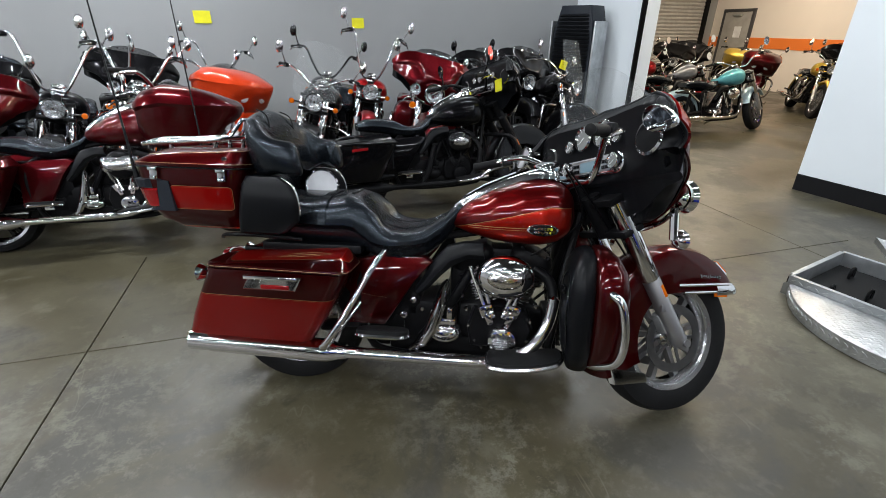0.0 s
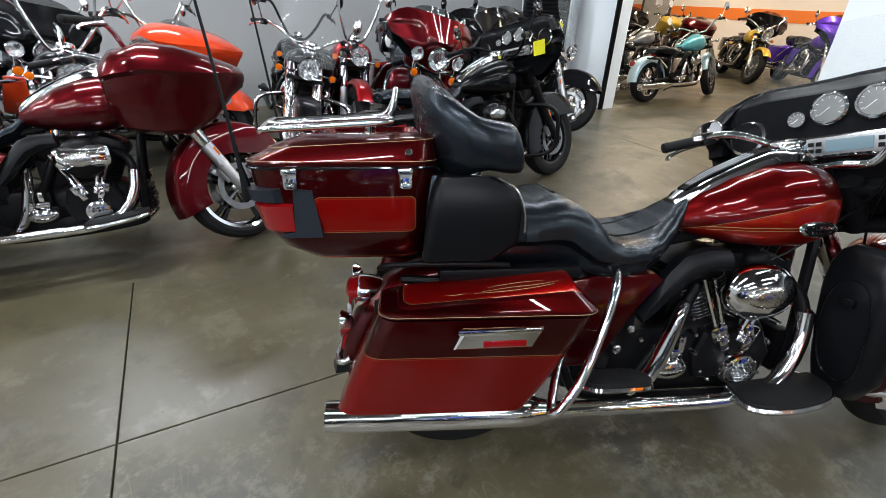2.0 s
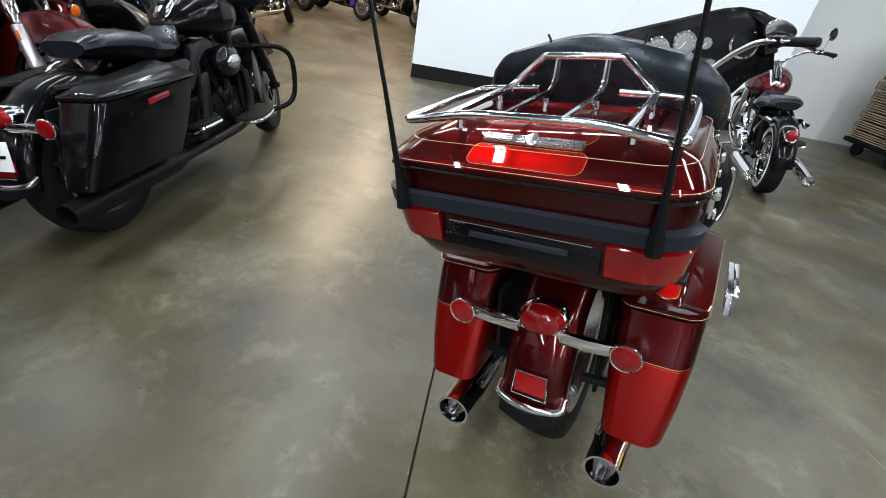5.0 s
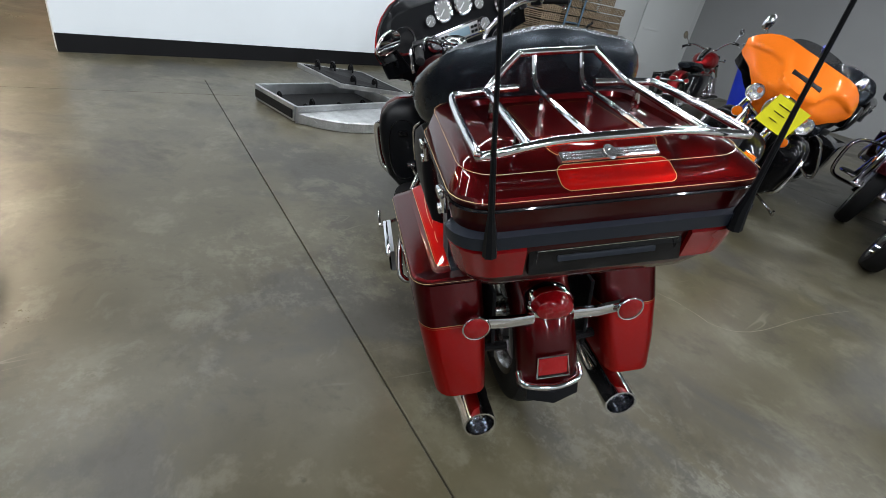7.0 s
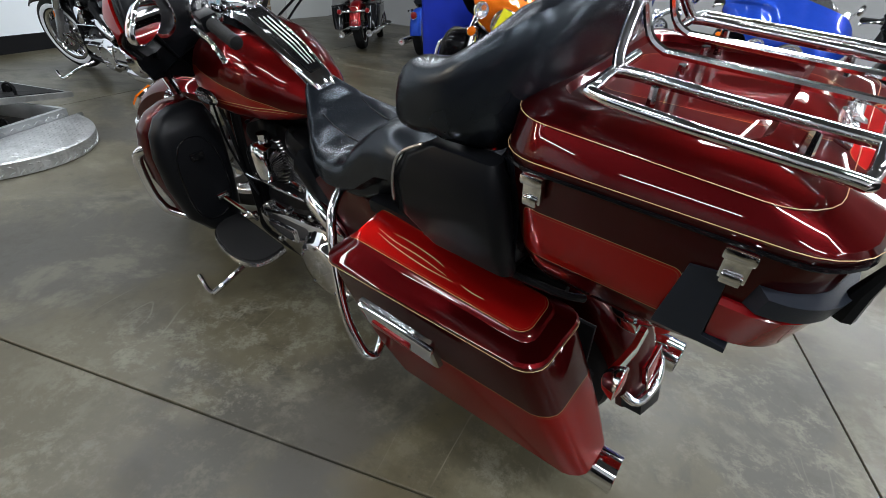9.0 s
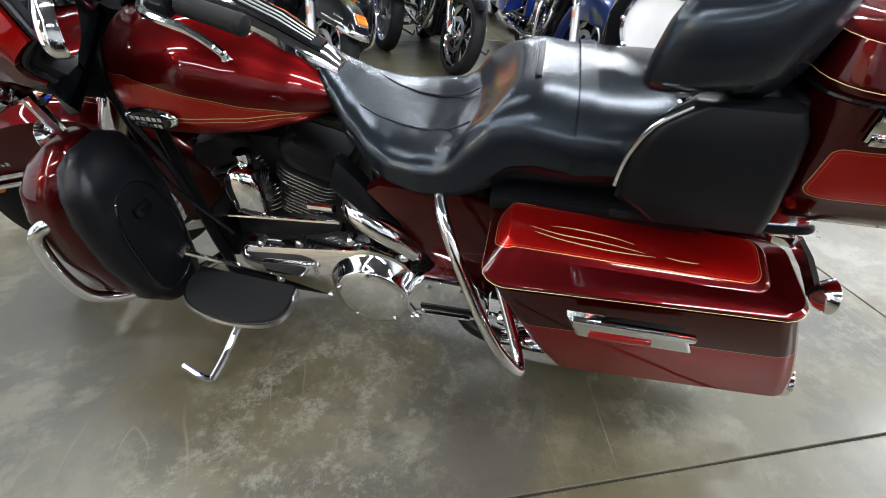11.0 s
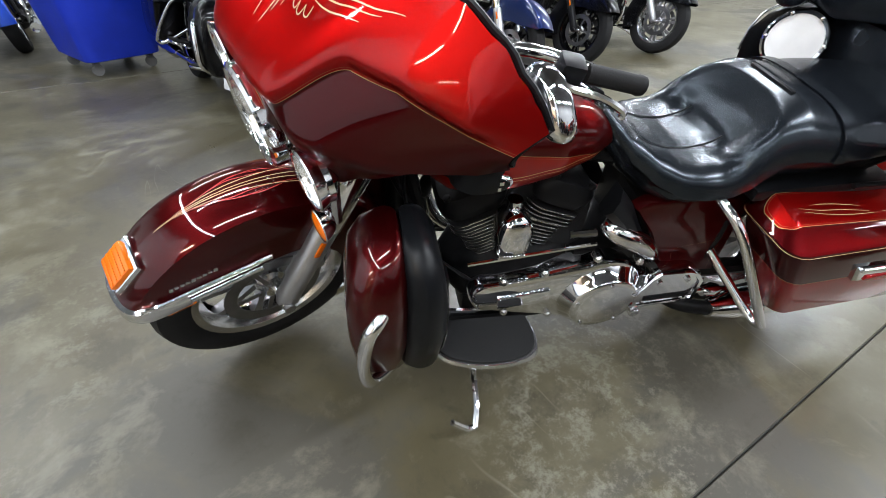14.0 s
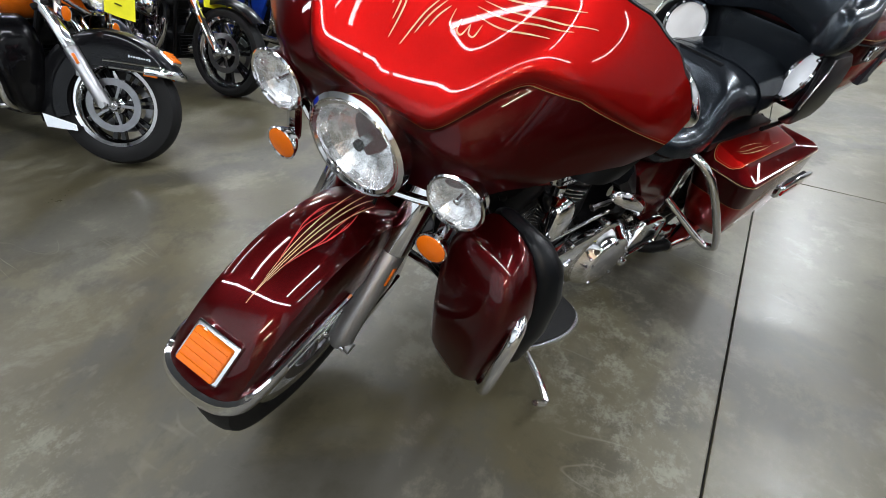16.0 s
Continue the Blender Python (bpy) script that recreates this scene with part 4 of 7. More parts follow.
    path = spline([(0.125, 0.235, 1.052), (0.07, 0.256, 1.058), (-0.005, 0.250, 1.075), (-0.062, 0.185, 1.09), (-0.085, 0.0, 1.125), (-0.062, -0.185, 1.09), (-0.005, -0.250, 1.075), (0.07, -0.256, 1.058), (0.125, -0.235, 1.052)], 6)
    rings = []
    n = len(path)
    for i, p in enumerate(path):
        d = (path[min(i + 1, n - 1)] - path[max(i - 1, 0)])
        d.z = 0
        d.normalize()
        side = Vector((-d.y, d.x, 0))
        t = abs(2 * i / (n - 1) - 1)
        e = min(1.0, (1 - t) / 0.14)
        e = math.sqrt(max(0.02, 1 - (1 - e) ** 2))
        hh = (0.066 + 0.052 * max(0.0, min(1.0, (0.64 - t) / 0.34)) ** 1.1) * (0.35 + 0.65 * e)
        ww = (0.048 - 0.002 * (1 - t)) * e
        r = []
        for q in range(16):
            a = 2 * math.pi * q / 16
            c_, s_ = math.cos(a), math.sin(a)
            v = side * ww * math.copysign(abs(c_) ** 0.8, c_) + Vector((0, 0, hh * math.copysign(abs(s_) ** 0.75, s_)))
            r.append(p + v + Vector((-0.22 * v.z, 0, 0)))
        rings.append(r)
    loft(b, rings)
    br = part("backrest", b, LEATHER, tp, "black vinyl wrap-round backrest")
    for y in (-0.11, 0.11):
        b = B()
        tube(b, spline([(-0.105, y, 1.24), (-0.06, y * 1.05, 1.215), (-0.045, y * 1.1, 1.13), (-0.05, y * 1.15, 1.03)], 5), 0.003, 6)
        part("seam", b, BLACK_PLASTIC, br)
    return tp


def seat(root, k):
    rows = k.get("seat_rows") or [(-0.06, 0.90, 0.17, 0.70), (0.02, 0.898, 0.20, 0.695), (0.10, 0.897, 0.21, 0.69), (0.20, 0.900, 0.212, 0.685), (0.27, 0.912, 0.205, 0.68), (0.315, 0.902, 0.20, 0.67), (0.355, 0.858, 0.205, 0.655), (0.395, 0.805, 0.212, 0.645), (0.44, 0.782, 0.216, 0.638), (0.50, 0.776, 0.214, 0.634), (0.56, 0.780, 0.20, 0.64), (0.61, 0.792, 0.172, 0.655), (0.67, 0.822, 0.128, 0.70), (0.715, 0.857, 0.088, 0.755), (0.745, 0.882, 0.060, 0.80), (0.768, 0.884, 0.03, 0.845)]
    bm = B()
    rings = []
    fine = k.get("seat_detail", True)
    n_x, n_r = (72, 56) if fine else (36, 28)
    for i in range(n_x + 1):
        x = rows[0][0] + (rows[-1][0] - rows[0][0]) * i / n_x
        top, h, bot = lerp_table(x, rows)
        out = []
        dish = 0.030 * max(0, 1 - abs(x - 0.52) / 0.17)
        for q in range(n_r):
            a = 2 * math.pi * q / n_r
            c_, s_ = math.cos(a), math.sin(a)
            y = h * math.copysign(abs(c_) ** 0.62, c_)
            z = (top + bot) / 2 + (top - bot) / 2 * math.copysign(abs(s_) ** 0.72, s_)
            if s_ > 0:
                tw = lerp_table(min(max(x - 1.9 * min(abs(y), 0.17) ** 2 * max(0, 1 - abs(x - 0.40) / 0.22), rows[0][0]), rows[-1][0]), rows)[0]
                z = (top + bot) / 2 + (tw - (top + bot) / 2) * abs(s_) ** 0.72 + dish * ((y / h) ** 2 - 0.4)
                if fine:
                    # padding: soft folds and a button-like pinch on each side of the bucket
                    z += 0.003 * noise.noise(Vector((x * 9, y * 7, 3.1))) + 0.0008 * noise.noise(Vector((x * 24, y * 15, 7.7)))
                    for py in (-0.095, 0.095):
                        z -= 0.016 * math.exp(-((x - 0.425) / 0.028) ** 2 - ((y - py) / 0.03) ** 2)
                    z -= 0.010 * math.exp(-((x - 0.405) / 0.014) ** 2) * max(0.0, 1 - abs(y) / 0.13)
            if s_ < 0:
                y *= 0.86
            out.append(Vector((x, y, z)))
        rings.append(out)
    loft(bm, rings)
    st = part("seat", bm, LEATHER, root, k.get("seat_label", "black vinyl two-up saddle"))
    if k.get("seat_detail", True):
        bm = B()
        for x, dz in ((0.31, 0.006),):
            top, h, bot = lerp_table(x, rows)
            box(bm, (0.285, 0, 0.907), (0.014, 0.16, 0.012), bevel=0.004)
        part("lumbar_slot", bm, BLACK_PLASTIC, st)
        bm = B()
        x = 0.19
        pts = []
        top, h, bot = lerp_table(x, rows)
        for q in range(15):
            a = math.pi * q / 14
            c_, s_ = math.cos(a), math.sin(a)
            pts.append((x, (h + 0.003) * math.copysign(abs(c_) ** 0.62, c_), (top + bot) / 2 + ((top - bot) / 2 + 0.004) * abs(s_) ** 0.72))
        rr = [[Vector(p) + Vector((dx, 0, 0)) for dx in (-0.016, 0.016)] for p in pts]
        for a, b_2 in zip(rr, rr[1:]):
            v = [bm.verts.new(p) for p in (a[0], a[1], b_2[1], b_2[0])]
            bm.faces.new(v)
        bmesh.ops.remove_doubles(bm, verts=bm.verts, dist=0.0005)
        bmesh.ops.solidify(bm, geom=bm.faces[:], thickness=0.003)
        part("strap", bm, LEATHER, st, "black passenger grab strap")
        for yy in (-0.075, 0.075):
            bm = B()
            pts = []
            for i in range(12):
                xx = 0.655 - 0.24 * i / 11
                top, h, bot = lerp_table(xx, rows)
                q = min(1.0, abs(yy) / h)
                s_ = math.sqrt(max(0.0, 1 - (q ** (1 / 0.62)) ** 2))
                tw = lerp_table(min(max(xx - 1.9 * yy ** 2 * max(0, 1 - abs(xx - 0.40) / 0.22), rows[0][0]), rows[-1][0]), rows)[0]
                dsh = 0.030 * max(0, 1 - abs(xx - 0.52) / 0.17)
                pts.append((xx, yy, (top + bot) / 2 + (tw - (top + bot) / 2) * s_ ** 0.72 + dsh * (q * q - 0.4) + 0.0002))
            tube(bm, pts, 0.0022, 5)
            part("seam", bm, BLACK_PLASTIC, st)
    return st


TANK_ROWS = [(0.70, 0.822, 0.045, 0.792), (0.72, 0.85, 0.075, 0.775), (0.80, 0.905, 0.128, 0.75), (0.90, 0.955, 0.172, 0.73), (1.0, 0.99, 0.198, 0.722), (1.08, 1.0, 0.206, 0.722), (1.14, 0.992, 0.196, 0.735), (1.19, 0.965, 0.16, 0.765), (1.215, 0.92, 0.09, 0.81)]


def tank_ring(x, grow=0.0):
    top, h, bot = lerp_table(x, TANK_ROWS)
    out = []
    for q in range(32):
        a = 2 * math.pi * q / 32
        c_, s_ = math.cos(a), math.sin(a)
        zc = bot + (top - bot) * 0.42
        z = zc + (top - zc) * abs(s_) ** 0.85 if s_ > 0 else zc - (zc - bot) * abs(s_) ** 0.8
        out.append(Vector((x, (h + grow) * math.copysign(abs(c_) ** 0.72, c_), z)))
    return out


def tank(root, k):
    bm = B()
    n = 30
    loft(bm, [tank_ring(0.70 + 0.515 * i / n) for i in range(n + 1)])
    tk = part("fuel_tank", bm, k["tank_paint"], root, k.get("tank_label", ""))
    bm = B()
    rings = []
    for x, z, h in ((0.715, 0.862, 0.035), (0.74, 0.885, 0.045), (0.84, 0.945, 0.052), (0.94, 0.992, 0.058), (1.0, 1.015, 0.062), (1.05, 1.028, 0.07), (1.12, 1.03, 0.072), (1.17, 1.01, 0.05), (1.19, 0.985, 0.025)):
        rings.append([Vector((x, y * h, z + dz)) for y, dz in ((-1, -0.03), (-0.95, -0.006), (-0.7, 0.004), (0, 0.008), (0.7, 0.004), (0.95, -0.006), (1, -0.03))])
    loft(bm, rings)
    co = part("console", bm, CHROME, tk, "chrome tank console")
    bm = B()
    loft(bm, [[Vector((x, y * h, z + 0.009 + dz)) for y, dz in ((-1, -0.004), (-0.8, 0.003), (0.8, 0.003), (1, -0.004))] for x, z, h in ((0.75, 0.893, 0.024), (0.84, 0.947, 0.034), (0.98, 1.008, 0.036), (1.02, 1.022, 0.03))])
    part("inlay", bm, BLACK_GLOSS, co, "black console inlay")
    for q in (-0.4, 0.0, 0.4):
        bm = B()
        tube(bm, [(x, q * h, z + 0.0125) for x, z, h in ((0.77, 0.904, 0.026), (0.84, 0.947, 0.034), (0.90, 0.9735, 0.035), (0.97, 1.004, 0.036))], 0.0022, 5)
        part("console_rib", bm, SILVER, co)
    bm = B()
    lathe(bm, [(0, 0.03), (0.03, 0.029), (0.05, 0.022), (0.056, 0.008), (0.056, -0.01), (0, -0.01)], along((-0.15, 0, 1), (1.095, 0, 1.035)), 28)
    part("filler_door", bm, CHROME, co)
    if k.get("badge", True):
        for s in (-1, 1):
            bm = B()
            lathe(bm, [(0, 0.012), (0.040, 0.011), (0.048, 0.006), (0.05, 0.0), (0, 0)], along((0, s, 0.02), (1.075, s * 0.204, 0.812)), 28, (1.25, 0.52))
            bg = part("badge", bm, CHROME, tk, "oval chrome tank badge")
            bm = B()
            lathe(bm, [(0, 0.0145), (0.040, 0.013), (0.042, 0.010), (0, 0.008)], along((0, s, 0.02), (1.075, s * 0.204, 0.812)), 28, (1.25, 0.5))
            part("badge_plate", bm, BLACK_GLOSS, bg)
            for j, (w, z) in enumerate(((0.076, 0.007), (0.066, -0.008))):
                for i in range(6):
                    bm = B()
                    box(bm, (1.075 - w / 2 + w * (i + 0.5) / 6, s * 0.2195, 0.812 + z), (w / 8, 0.002, 0.009))
                    part("badge_bar", bm, CHROME, bg)
    return tk


def fork(root, S, k):
    m = lambda bm: xf(bm, S)
    low, top = Vector((1.635, 0, 0.335)), Vector((1.295, 0, 0.915))
    d = (top - low).normalized()
    for s in (-1, 1):
        o = Vector((-0.01, s * 0.108, 0))
        bm = B()
        a = low + o
        tube(bm, [a - d * 0.03, a, a + d * 0.02, a + d * 0.3, a + d * 0.31], [0.026, 0.037, 0.034, 0.036, 0.030], 14)
        lathe(bm, [(0, -0.03), (0.017, -0.03), (0.017, 0.03), (0, 0.03)], along((0, 1, 0), a + Vector((0.012, s * 0.012, -0.012))), 12)
        box(bm, a + d * 0.16 + Vector((-0.02, s * 0.02, 0)), (0.03, 0.02, 0.035), bevel=0.006)
        leg = part("fork_leg", m(bm), k.get("leg", ALLOY), root, k.get("leg_label", "cast aluminium fork leg"))
        bm = B()
        tube(bm, [a + d * 0.29, a + d * 0.3, a + d * 0.5, a + d * 0.66], [0.033, 0.039, 0.039, 0.036], 14)
        part("fork_cover", m(bm), k.get("fork_cover", CHROME), leg)
        bm = B()
        box(bm, a + d * 0.24 + Vector((0.012, s * 0.032, 0.0)), (0.016, 0.006, 0.055), Matrix.Rotation(radians(-29), 4, "Y"), bevel=0.002)
        part("side_reflector", m(bm), AMBER, leg)
        bm = B()
        box(bm, (1.567, s * 0.082, 0.405), (0.055, 0.05, 0.095), Matrix.Rotation(radians(-30), 4, "Y"), bevel=0.014)
        part("brake_caliper", m(bm), k.get("caliper", SILVER), leg)
    bm = B()
    for t in (0.52, 0.66):
        p = low + d * t
        box(bm, p + Vector((-0.01, 0, 0)), (0.10, 0.29, 0.03), Matrix.Rotation(-RAKE, 4, "Y"), bevel=0.01)
    tube(bm, [low + d * 0.5 + Vector((-0.03, 0, 0)), low + d * 0.68 + Vector((-0.03, 0, 0))], 0.04, 14)
    part("fork_yoke", m(bm), k.get("yoke", BLACK_METAL), root)
    bm = B()
    tube(bm, [(1.645, -0.135, 0.325), (1.645, 0.135, 0.325)], 0.013, 12)
    part("front_axle", m(bm), CHROME, root)


def handlebar(root, S, k):
    m = lambda bm: xf(bm, S)
    rise, back, wide = k.get("rise", 0.10), k.get("pull", 0.30), k.get("bar_w", 0.40)
    base = Vector((1.20, 0, k.get("bar_z", 1.02)))
    bm = B()
    z = base.z + rise
    half = [(base.x, 0.0, base.z), (base.x, 0.08, base.z), (base.x - 0.01, 0.14 if rise < 0.2 else 0.17, base.z + rise * 0.45), (base.x - back * 0.35, wide * 0.66, z), (base.x - back * 0.75, wide * 0.9, z - 0.015), (base.x - back, wide, z - 0.03)]
    pts = [(x, -y, z_) for x, y, z_ in reversed(half[1:])] + half
    tube(bm, spline(pts, 5), 0.0125, 10)
    hb = part("handlebar", m(bm), k.get("bar_mat", CHROME), root, "chrome handlebar" if k.get("bar_mat", CHROME) is CHROME else "black handlebar")
    for s in (-1, 1):
        e = Vector((base.x - back, s * wide, z - 0.03))
        f = Vector((base.x - back * 0.62, s * wide * 0.86, z - 0.012))
        d = (e - f).normalized()
        bm = B()
        tube(bm, [f, f + d * 0.004, e - d * 0.004, e, e + d * 0.012, e + d * 0.016], [0.012, 0.0185, 0.0185, 0.02, 0.018, 0.008], 12)
        part("grip", m(bm), RUBBER, hb)
        bm = B()
        box(bm, f - d * 0.03, (0.05, 0.045, 0.05), Vector(d).to_track_quat("Z", "Y").to_matrix().to_4x4(), bevel=0.01)
        part("switch_pod", m(bm), BLACK_PLASTIC, hb)
        bm = B()
        tube(bm, spline([f - d * 0.03 + Vector((0.03, 0, 0)), f + Vector((0.055, s * 0.01, -0.004)), f + d * 0.07 + Vector((0.05, s * 0.012, -0.012)), e + Vector((0.045, s * 0.02, -0.03)), e + Vector((0.04, s * 0.022, -0.045))], 4), [0.009] * 8 + [0.0075] * 8 + [0.009], 8)
        part("lever", m(bm), k.get("lever", CHROME), hb, "polished lever")
        if k.get("bar_mirror", True):
            q = f + Vector((0.04, s * 0.07, 0.16))
            bm = B()
            tube(bm, spline([f - d * 0.02, f + Vector((0.03, s * 0.02, 0.07)), q - Vector((0, s * 0.02, 0.01))], 4), 0.006, 8)
            lathe(bm, [(0, 0.028), (0.03, 0.022), (0.046, 0.008), (0.048, 0), (0.0, 0.0)], along((1, 0, 0.1), q), 20, (0.75, 1.25))
            mr = part("mirror", m(bm), k.get("mirror_mat", CHROME), hb, "teardrop mirror")
            bm = B()
            lathe(bm, [(0, 0.003), (0.044, 0.003), (0.044, 0), (0, 0)], along((-1, 0, -0.1), q), 20, (0.75, 1.25))
            part("mirror_glass", m(bm), MIRROR, mr)
    return hb


def lamp(root, at, d, r, S, name, glassmat, shell=None, label="", depth=1.0):
    """A round lamp: bowl, bezel and lens; a headlamp has a faceted reflector, a bulb and a clear cover."""
    bm = B()
    clear = glassmat is LENS
    bowl = [(0.92 * r, 0.02 * r), (0.9 * r, -0.02 * r), (0.0, -0.06 * r)] if not clear else [(0.9 * r, 0.02 * r), (0.9 * r, -0.5 * r), (0.0, -0.6 * r)]
    lathe(bm, [(0, -0.9 * r * depth), (0.35 * r, -0.85 * r * depth), (0.72 * r, -0.62 * r * depth), (0.95 * r, -0.2 * r), (1.02 * r, 0.0), (1.05 * r, 0.07 * r), (1.0 * r, 0.13 * r), (0.93 * r, 0.10 * r)] + bowl, along(d, at), 36)
    lm = part(name, xf(bm, S), shell or CHROME, root, label)
    if clear:
        bm = B()
        lathe(bm, [(0.91 * r, 0.03 * r), (0.84 * r, -0.12 * r), (0.70 * r, -0.27 * r), (0.5 * r, -0.40 * r), (0.3 * r, -0.48 * r), (0.12 * r, -0.52 * r), (0.0, -0.53 * r)], along(d, at), 18)
        part("reflector_bowl", xf(bm, S), REFLECTOR, lm, "faceted silver reflector", smooth=False)
        bm = B()
        lathe(bm, [(0, -0.50 * r), (0.10 * r, -0.50 * r), (0.10 * r, -0.12 * r), (0.07 * r, -0.06 * r), (0, -0.05 * r)], along(d, at), 12)
        part("bulb", xf(bm, S), CHROME_WORN, lm)
        bm = B()
        lathe(bm, [(0.06 * r, -0.07 * r), (0.115 * r, -0.09 * r), (0.115 * r, 0.0), (0.07 * r, 0.03 * r), (0, 0.035 * r)], along(d, at), 12)
        part("bulb_cap", xf(bm, S), BLACK_GLOSS if r > 0.08 else CHROME, lm)
    bm = B()
    lathe(bm, [(0.94 * r, 0.09 * r), (0.88 * r, 0.13 * r), (0.7 * r, 0.19 * r), (0.4 * r, 0.25 * r), (0.0, 0.27 * r)], along(d, at), 36)
    ln = part("lens", xf(bm, S), COVER_GLASS if clear else glassmat, lm)
    if clear:
        ln.visible_shadow = False
    return lm


def bat_point(u, v):
    """The outer skin of the handlebar fairing: u across (-1 to 1), v from its foot (0) to its brow (1)."""
    au = abs(u)
    zb = lerp_table(au, [(0, 0.79), (0.26, 0.81), (0.45, 0.875), (0.62, 0.955), (0.78, 1.005), (0.93, 1.025), (1.0, 1.045)])[0]
    zt = lerp_table(au, [(0, 1.268), (0.52, 1.268), (0.66, 1.258), (0.80, 1.228), (0.90, 1.190), (0.96, 1.158), (1.0, 1.125)])[0]
    z = zb + (zt - zb) * v
    y = u * (0.468 - 0.02 * (1 - v) * au)
    x = 1.552 - 0.262 * au ** 2.2 - 0.215 * max(0.0, z - 1.0) / 0.268 * (1 - 0.45 * au) + 0.02 * math.sin(v * math.pi) + 0.010 * math.sin(v * math.pi) * max(0.0, au - 0.8) / 0.2
    w = min(1.0, max(0.0, (abs(y) * 0.93 - 0.10) * 9.0))
    w = w * w * (3 - 2 * w)
    h = z - (1.024 + w * 0.112 - max(0.0, abs(y) * 0.93 - 0.28) * 0.30)
    a, b = min(1.0, max(0.0, (h + 0.006) / 0.034)), min(1.0, max(0.0, (h - 0.024) / 0.10))
    x += (0.020 + 0.010 * au) * a * a * (3 - 2 * a) * (1 - 0.8 * b * b * (3 - 2 * b)) * min(1.0, max(0.0, (1.0 - au) / 0.12))
    x -= 0.075 * max(0.0, (0.98 - z) / 0.18) ** 1.3 * min(1.0, au / 0.3)
    x -= 0.055 * math.exp(-(au / 0.30) ** 4) * min(1.0, max(0.0, (1.04 - z) / 0.07))
    return Vector((x, y, z))


def batwing(root, S, k):
    m = lambda bm: xf(bm, S)
    nu, nv = (96, 76) if k.get("lit", True) else (40, 22)
    bm = B()
    g = [[bm.verts.new(bat_point(-1 + 2 * i / nu, j / nv)) for i in range(nu + 1)] for j in range(nv + 1)]
    for j in range(nv):
        for i in range(nu):
            bm.faces.new((g[j][i], g[j][i + 1], g[j + 1][i + 1], g[j + 1][i]))
    bmesh.ops.recalc_face_normals(bm, faces=bm.faces)
    if bm.faces[nu * nv // 2].normal.x < 0:
        bmesh.ops.reverse_faces(bm, faces=bm.faces)
    bmesh.ops.solidify(bm, geom=bm.faces[:], thickness=-0.008)
    fr = part("fairing", m(bm), k["fairing_paint"], root, k.get("fairing_label", ""))
    bm = B()
    g = []
    for j in range(nv + 1):
        g.append([bm.verts.new(bat_point((-1 + 2 * i / nu) * 0.992, 0.01 + 0.98 * j / nv) + Vector((-0.016, 0, 0))) for i in range(nu + 1)])
    for j in range(nv):
        for i in range(nu):
            bm.faces.new((g[j][i], g[j][i + 1], g[j + 1][i + 1], g[j + 1][i]))
    bmesh.ops.solidify(bm, geom=bm.faces[:], thickness=0.003)
    part("fairing_liner", m(bm), BLACK_PLASTIC, fr, "black plastic inner side of the fairing")
    rim = [bat_point(-1 + 2 * i / 48, 1.0) for i in range(49)] + [bat_point(1, 1 - i / 8) for i in range(1, 9)] + [bat_point(1 - 0.35 * i / 8, 0.0) for i in range(1, 9)]
    rim = [bat_point(-0.65 - 0.35 * i / 8, 0.0) for i in range(8)] + [bat_point(-1, i / 8) for i in range(8)] + rim
    bm = B()
    tube(bm, [p + Vector((-0.009, 0, 0.0)) for p in rim], 0.0062, 8)
    part("edge_trim", m(bm), BLACK_PLASTIC, fr)
    # inner dash
    bm = B()
    def dash(u, v):
        p = bat_point(u * 0.985, 0.03 + v * 0.965)
        rim = min(1.0, (1 - abs(u)) / 0.22) * min(1.0, (1.0 - v) / 0.10 + 0.0)
        rim = max(0.0, rim) ** 0.7
        back = 1.285 - 0.05 * (p.z - 1.1) - 0.02 * abs(u) + 0.10 * max(0, 0.35 - v)
        q = p.copy()
        q.z -= 0.075 * (1 - v) * min(1.0, max(0.0, (abs(u) - 0.3) / 0.3))
        q.x = (p.x - 0.012) * (1 - rim) + back * rim
        return q
    g = [[bm.verts.new(dash(-1 + 2 * i / nu, j / nv)) for i in range(nu + 1)] for j in range(nv + 1)]
    for j in range(nv):
        for i in range(nu):
            bm.faces.new((g[j][i], g[j][i + 1], g[j + 1][i + 1], g[j + 1][i]))
    bm.faces.new([g[0][i] for i in range(nu + 1)])
    inner = part("inner_fairing", m(bm), BLACK_PLASTIC, fr, "black inner fairing with instruments")
    for s in (-1, 1):
        edge = [bat_point(s * (0.66 + 0.34 * i / 8), 0.0) for i in range(9)] + [bat_point(s, i / 8) for i in range(1, 9)] + [bat_point(s * (1 - 0.30 * i / 8), 1.0) for i in range(1, 9)]
        bm = B()
        rings = []
        for i, p in enumerate(edge):
            e = math.sin(math.pi * min(1.0, 0.12 + 0.88 * i / (len(edge) - 1))) ** 0.6
            into = Vector((0, -s * 0.75, 0.35 if i < 8 else (-0.25 if i > 16 else 0.0))) * 0.085 * e
            o = Vector((-0.042 * e, 0, 0))
            rings.append([p + Vector((-0.002, 0, 0)), p + o * 0.7 + into * 0.12, p + o + into * 0.5, p + o * 0.9 + into, p + into * 1.05 + Vector((-0.006, 0, 0)), p + into * 0.3 + Vector((-0.006, 0, 0))])
        loft(bm, rings)
        part("edge_lip", m(bm), BLACK_PLASTIC, inner)
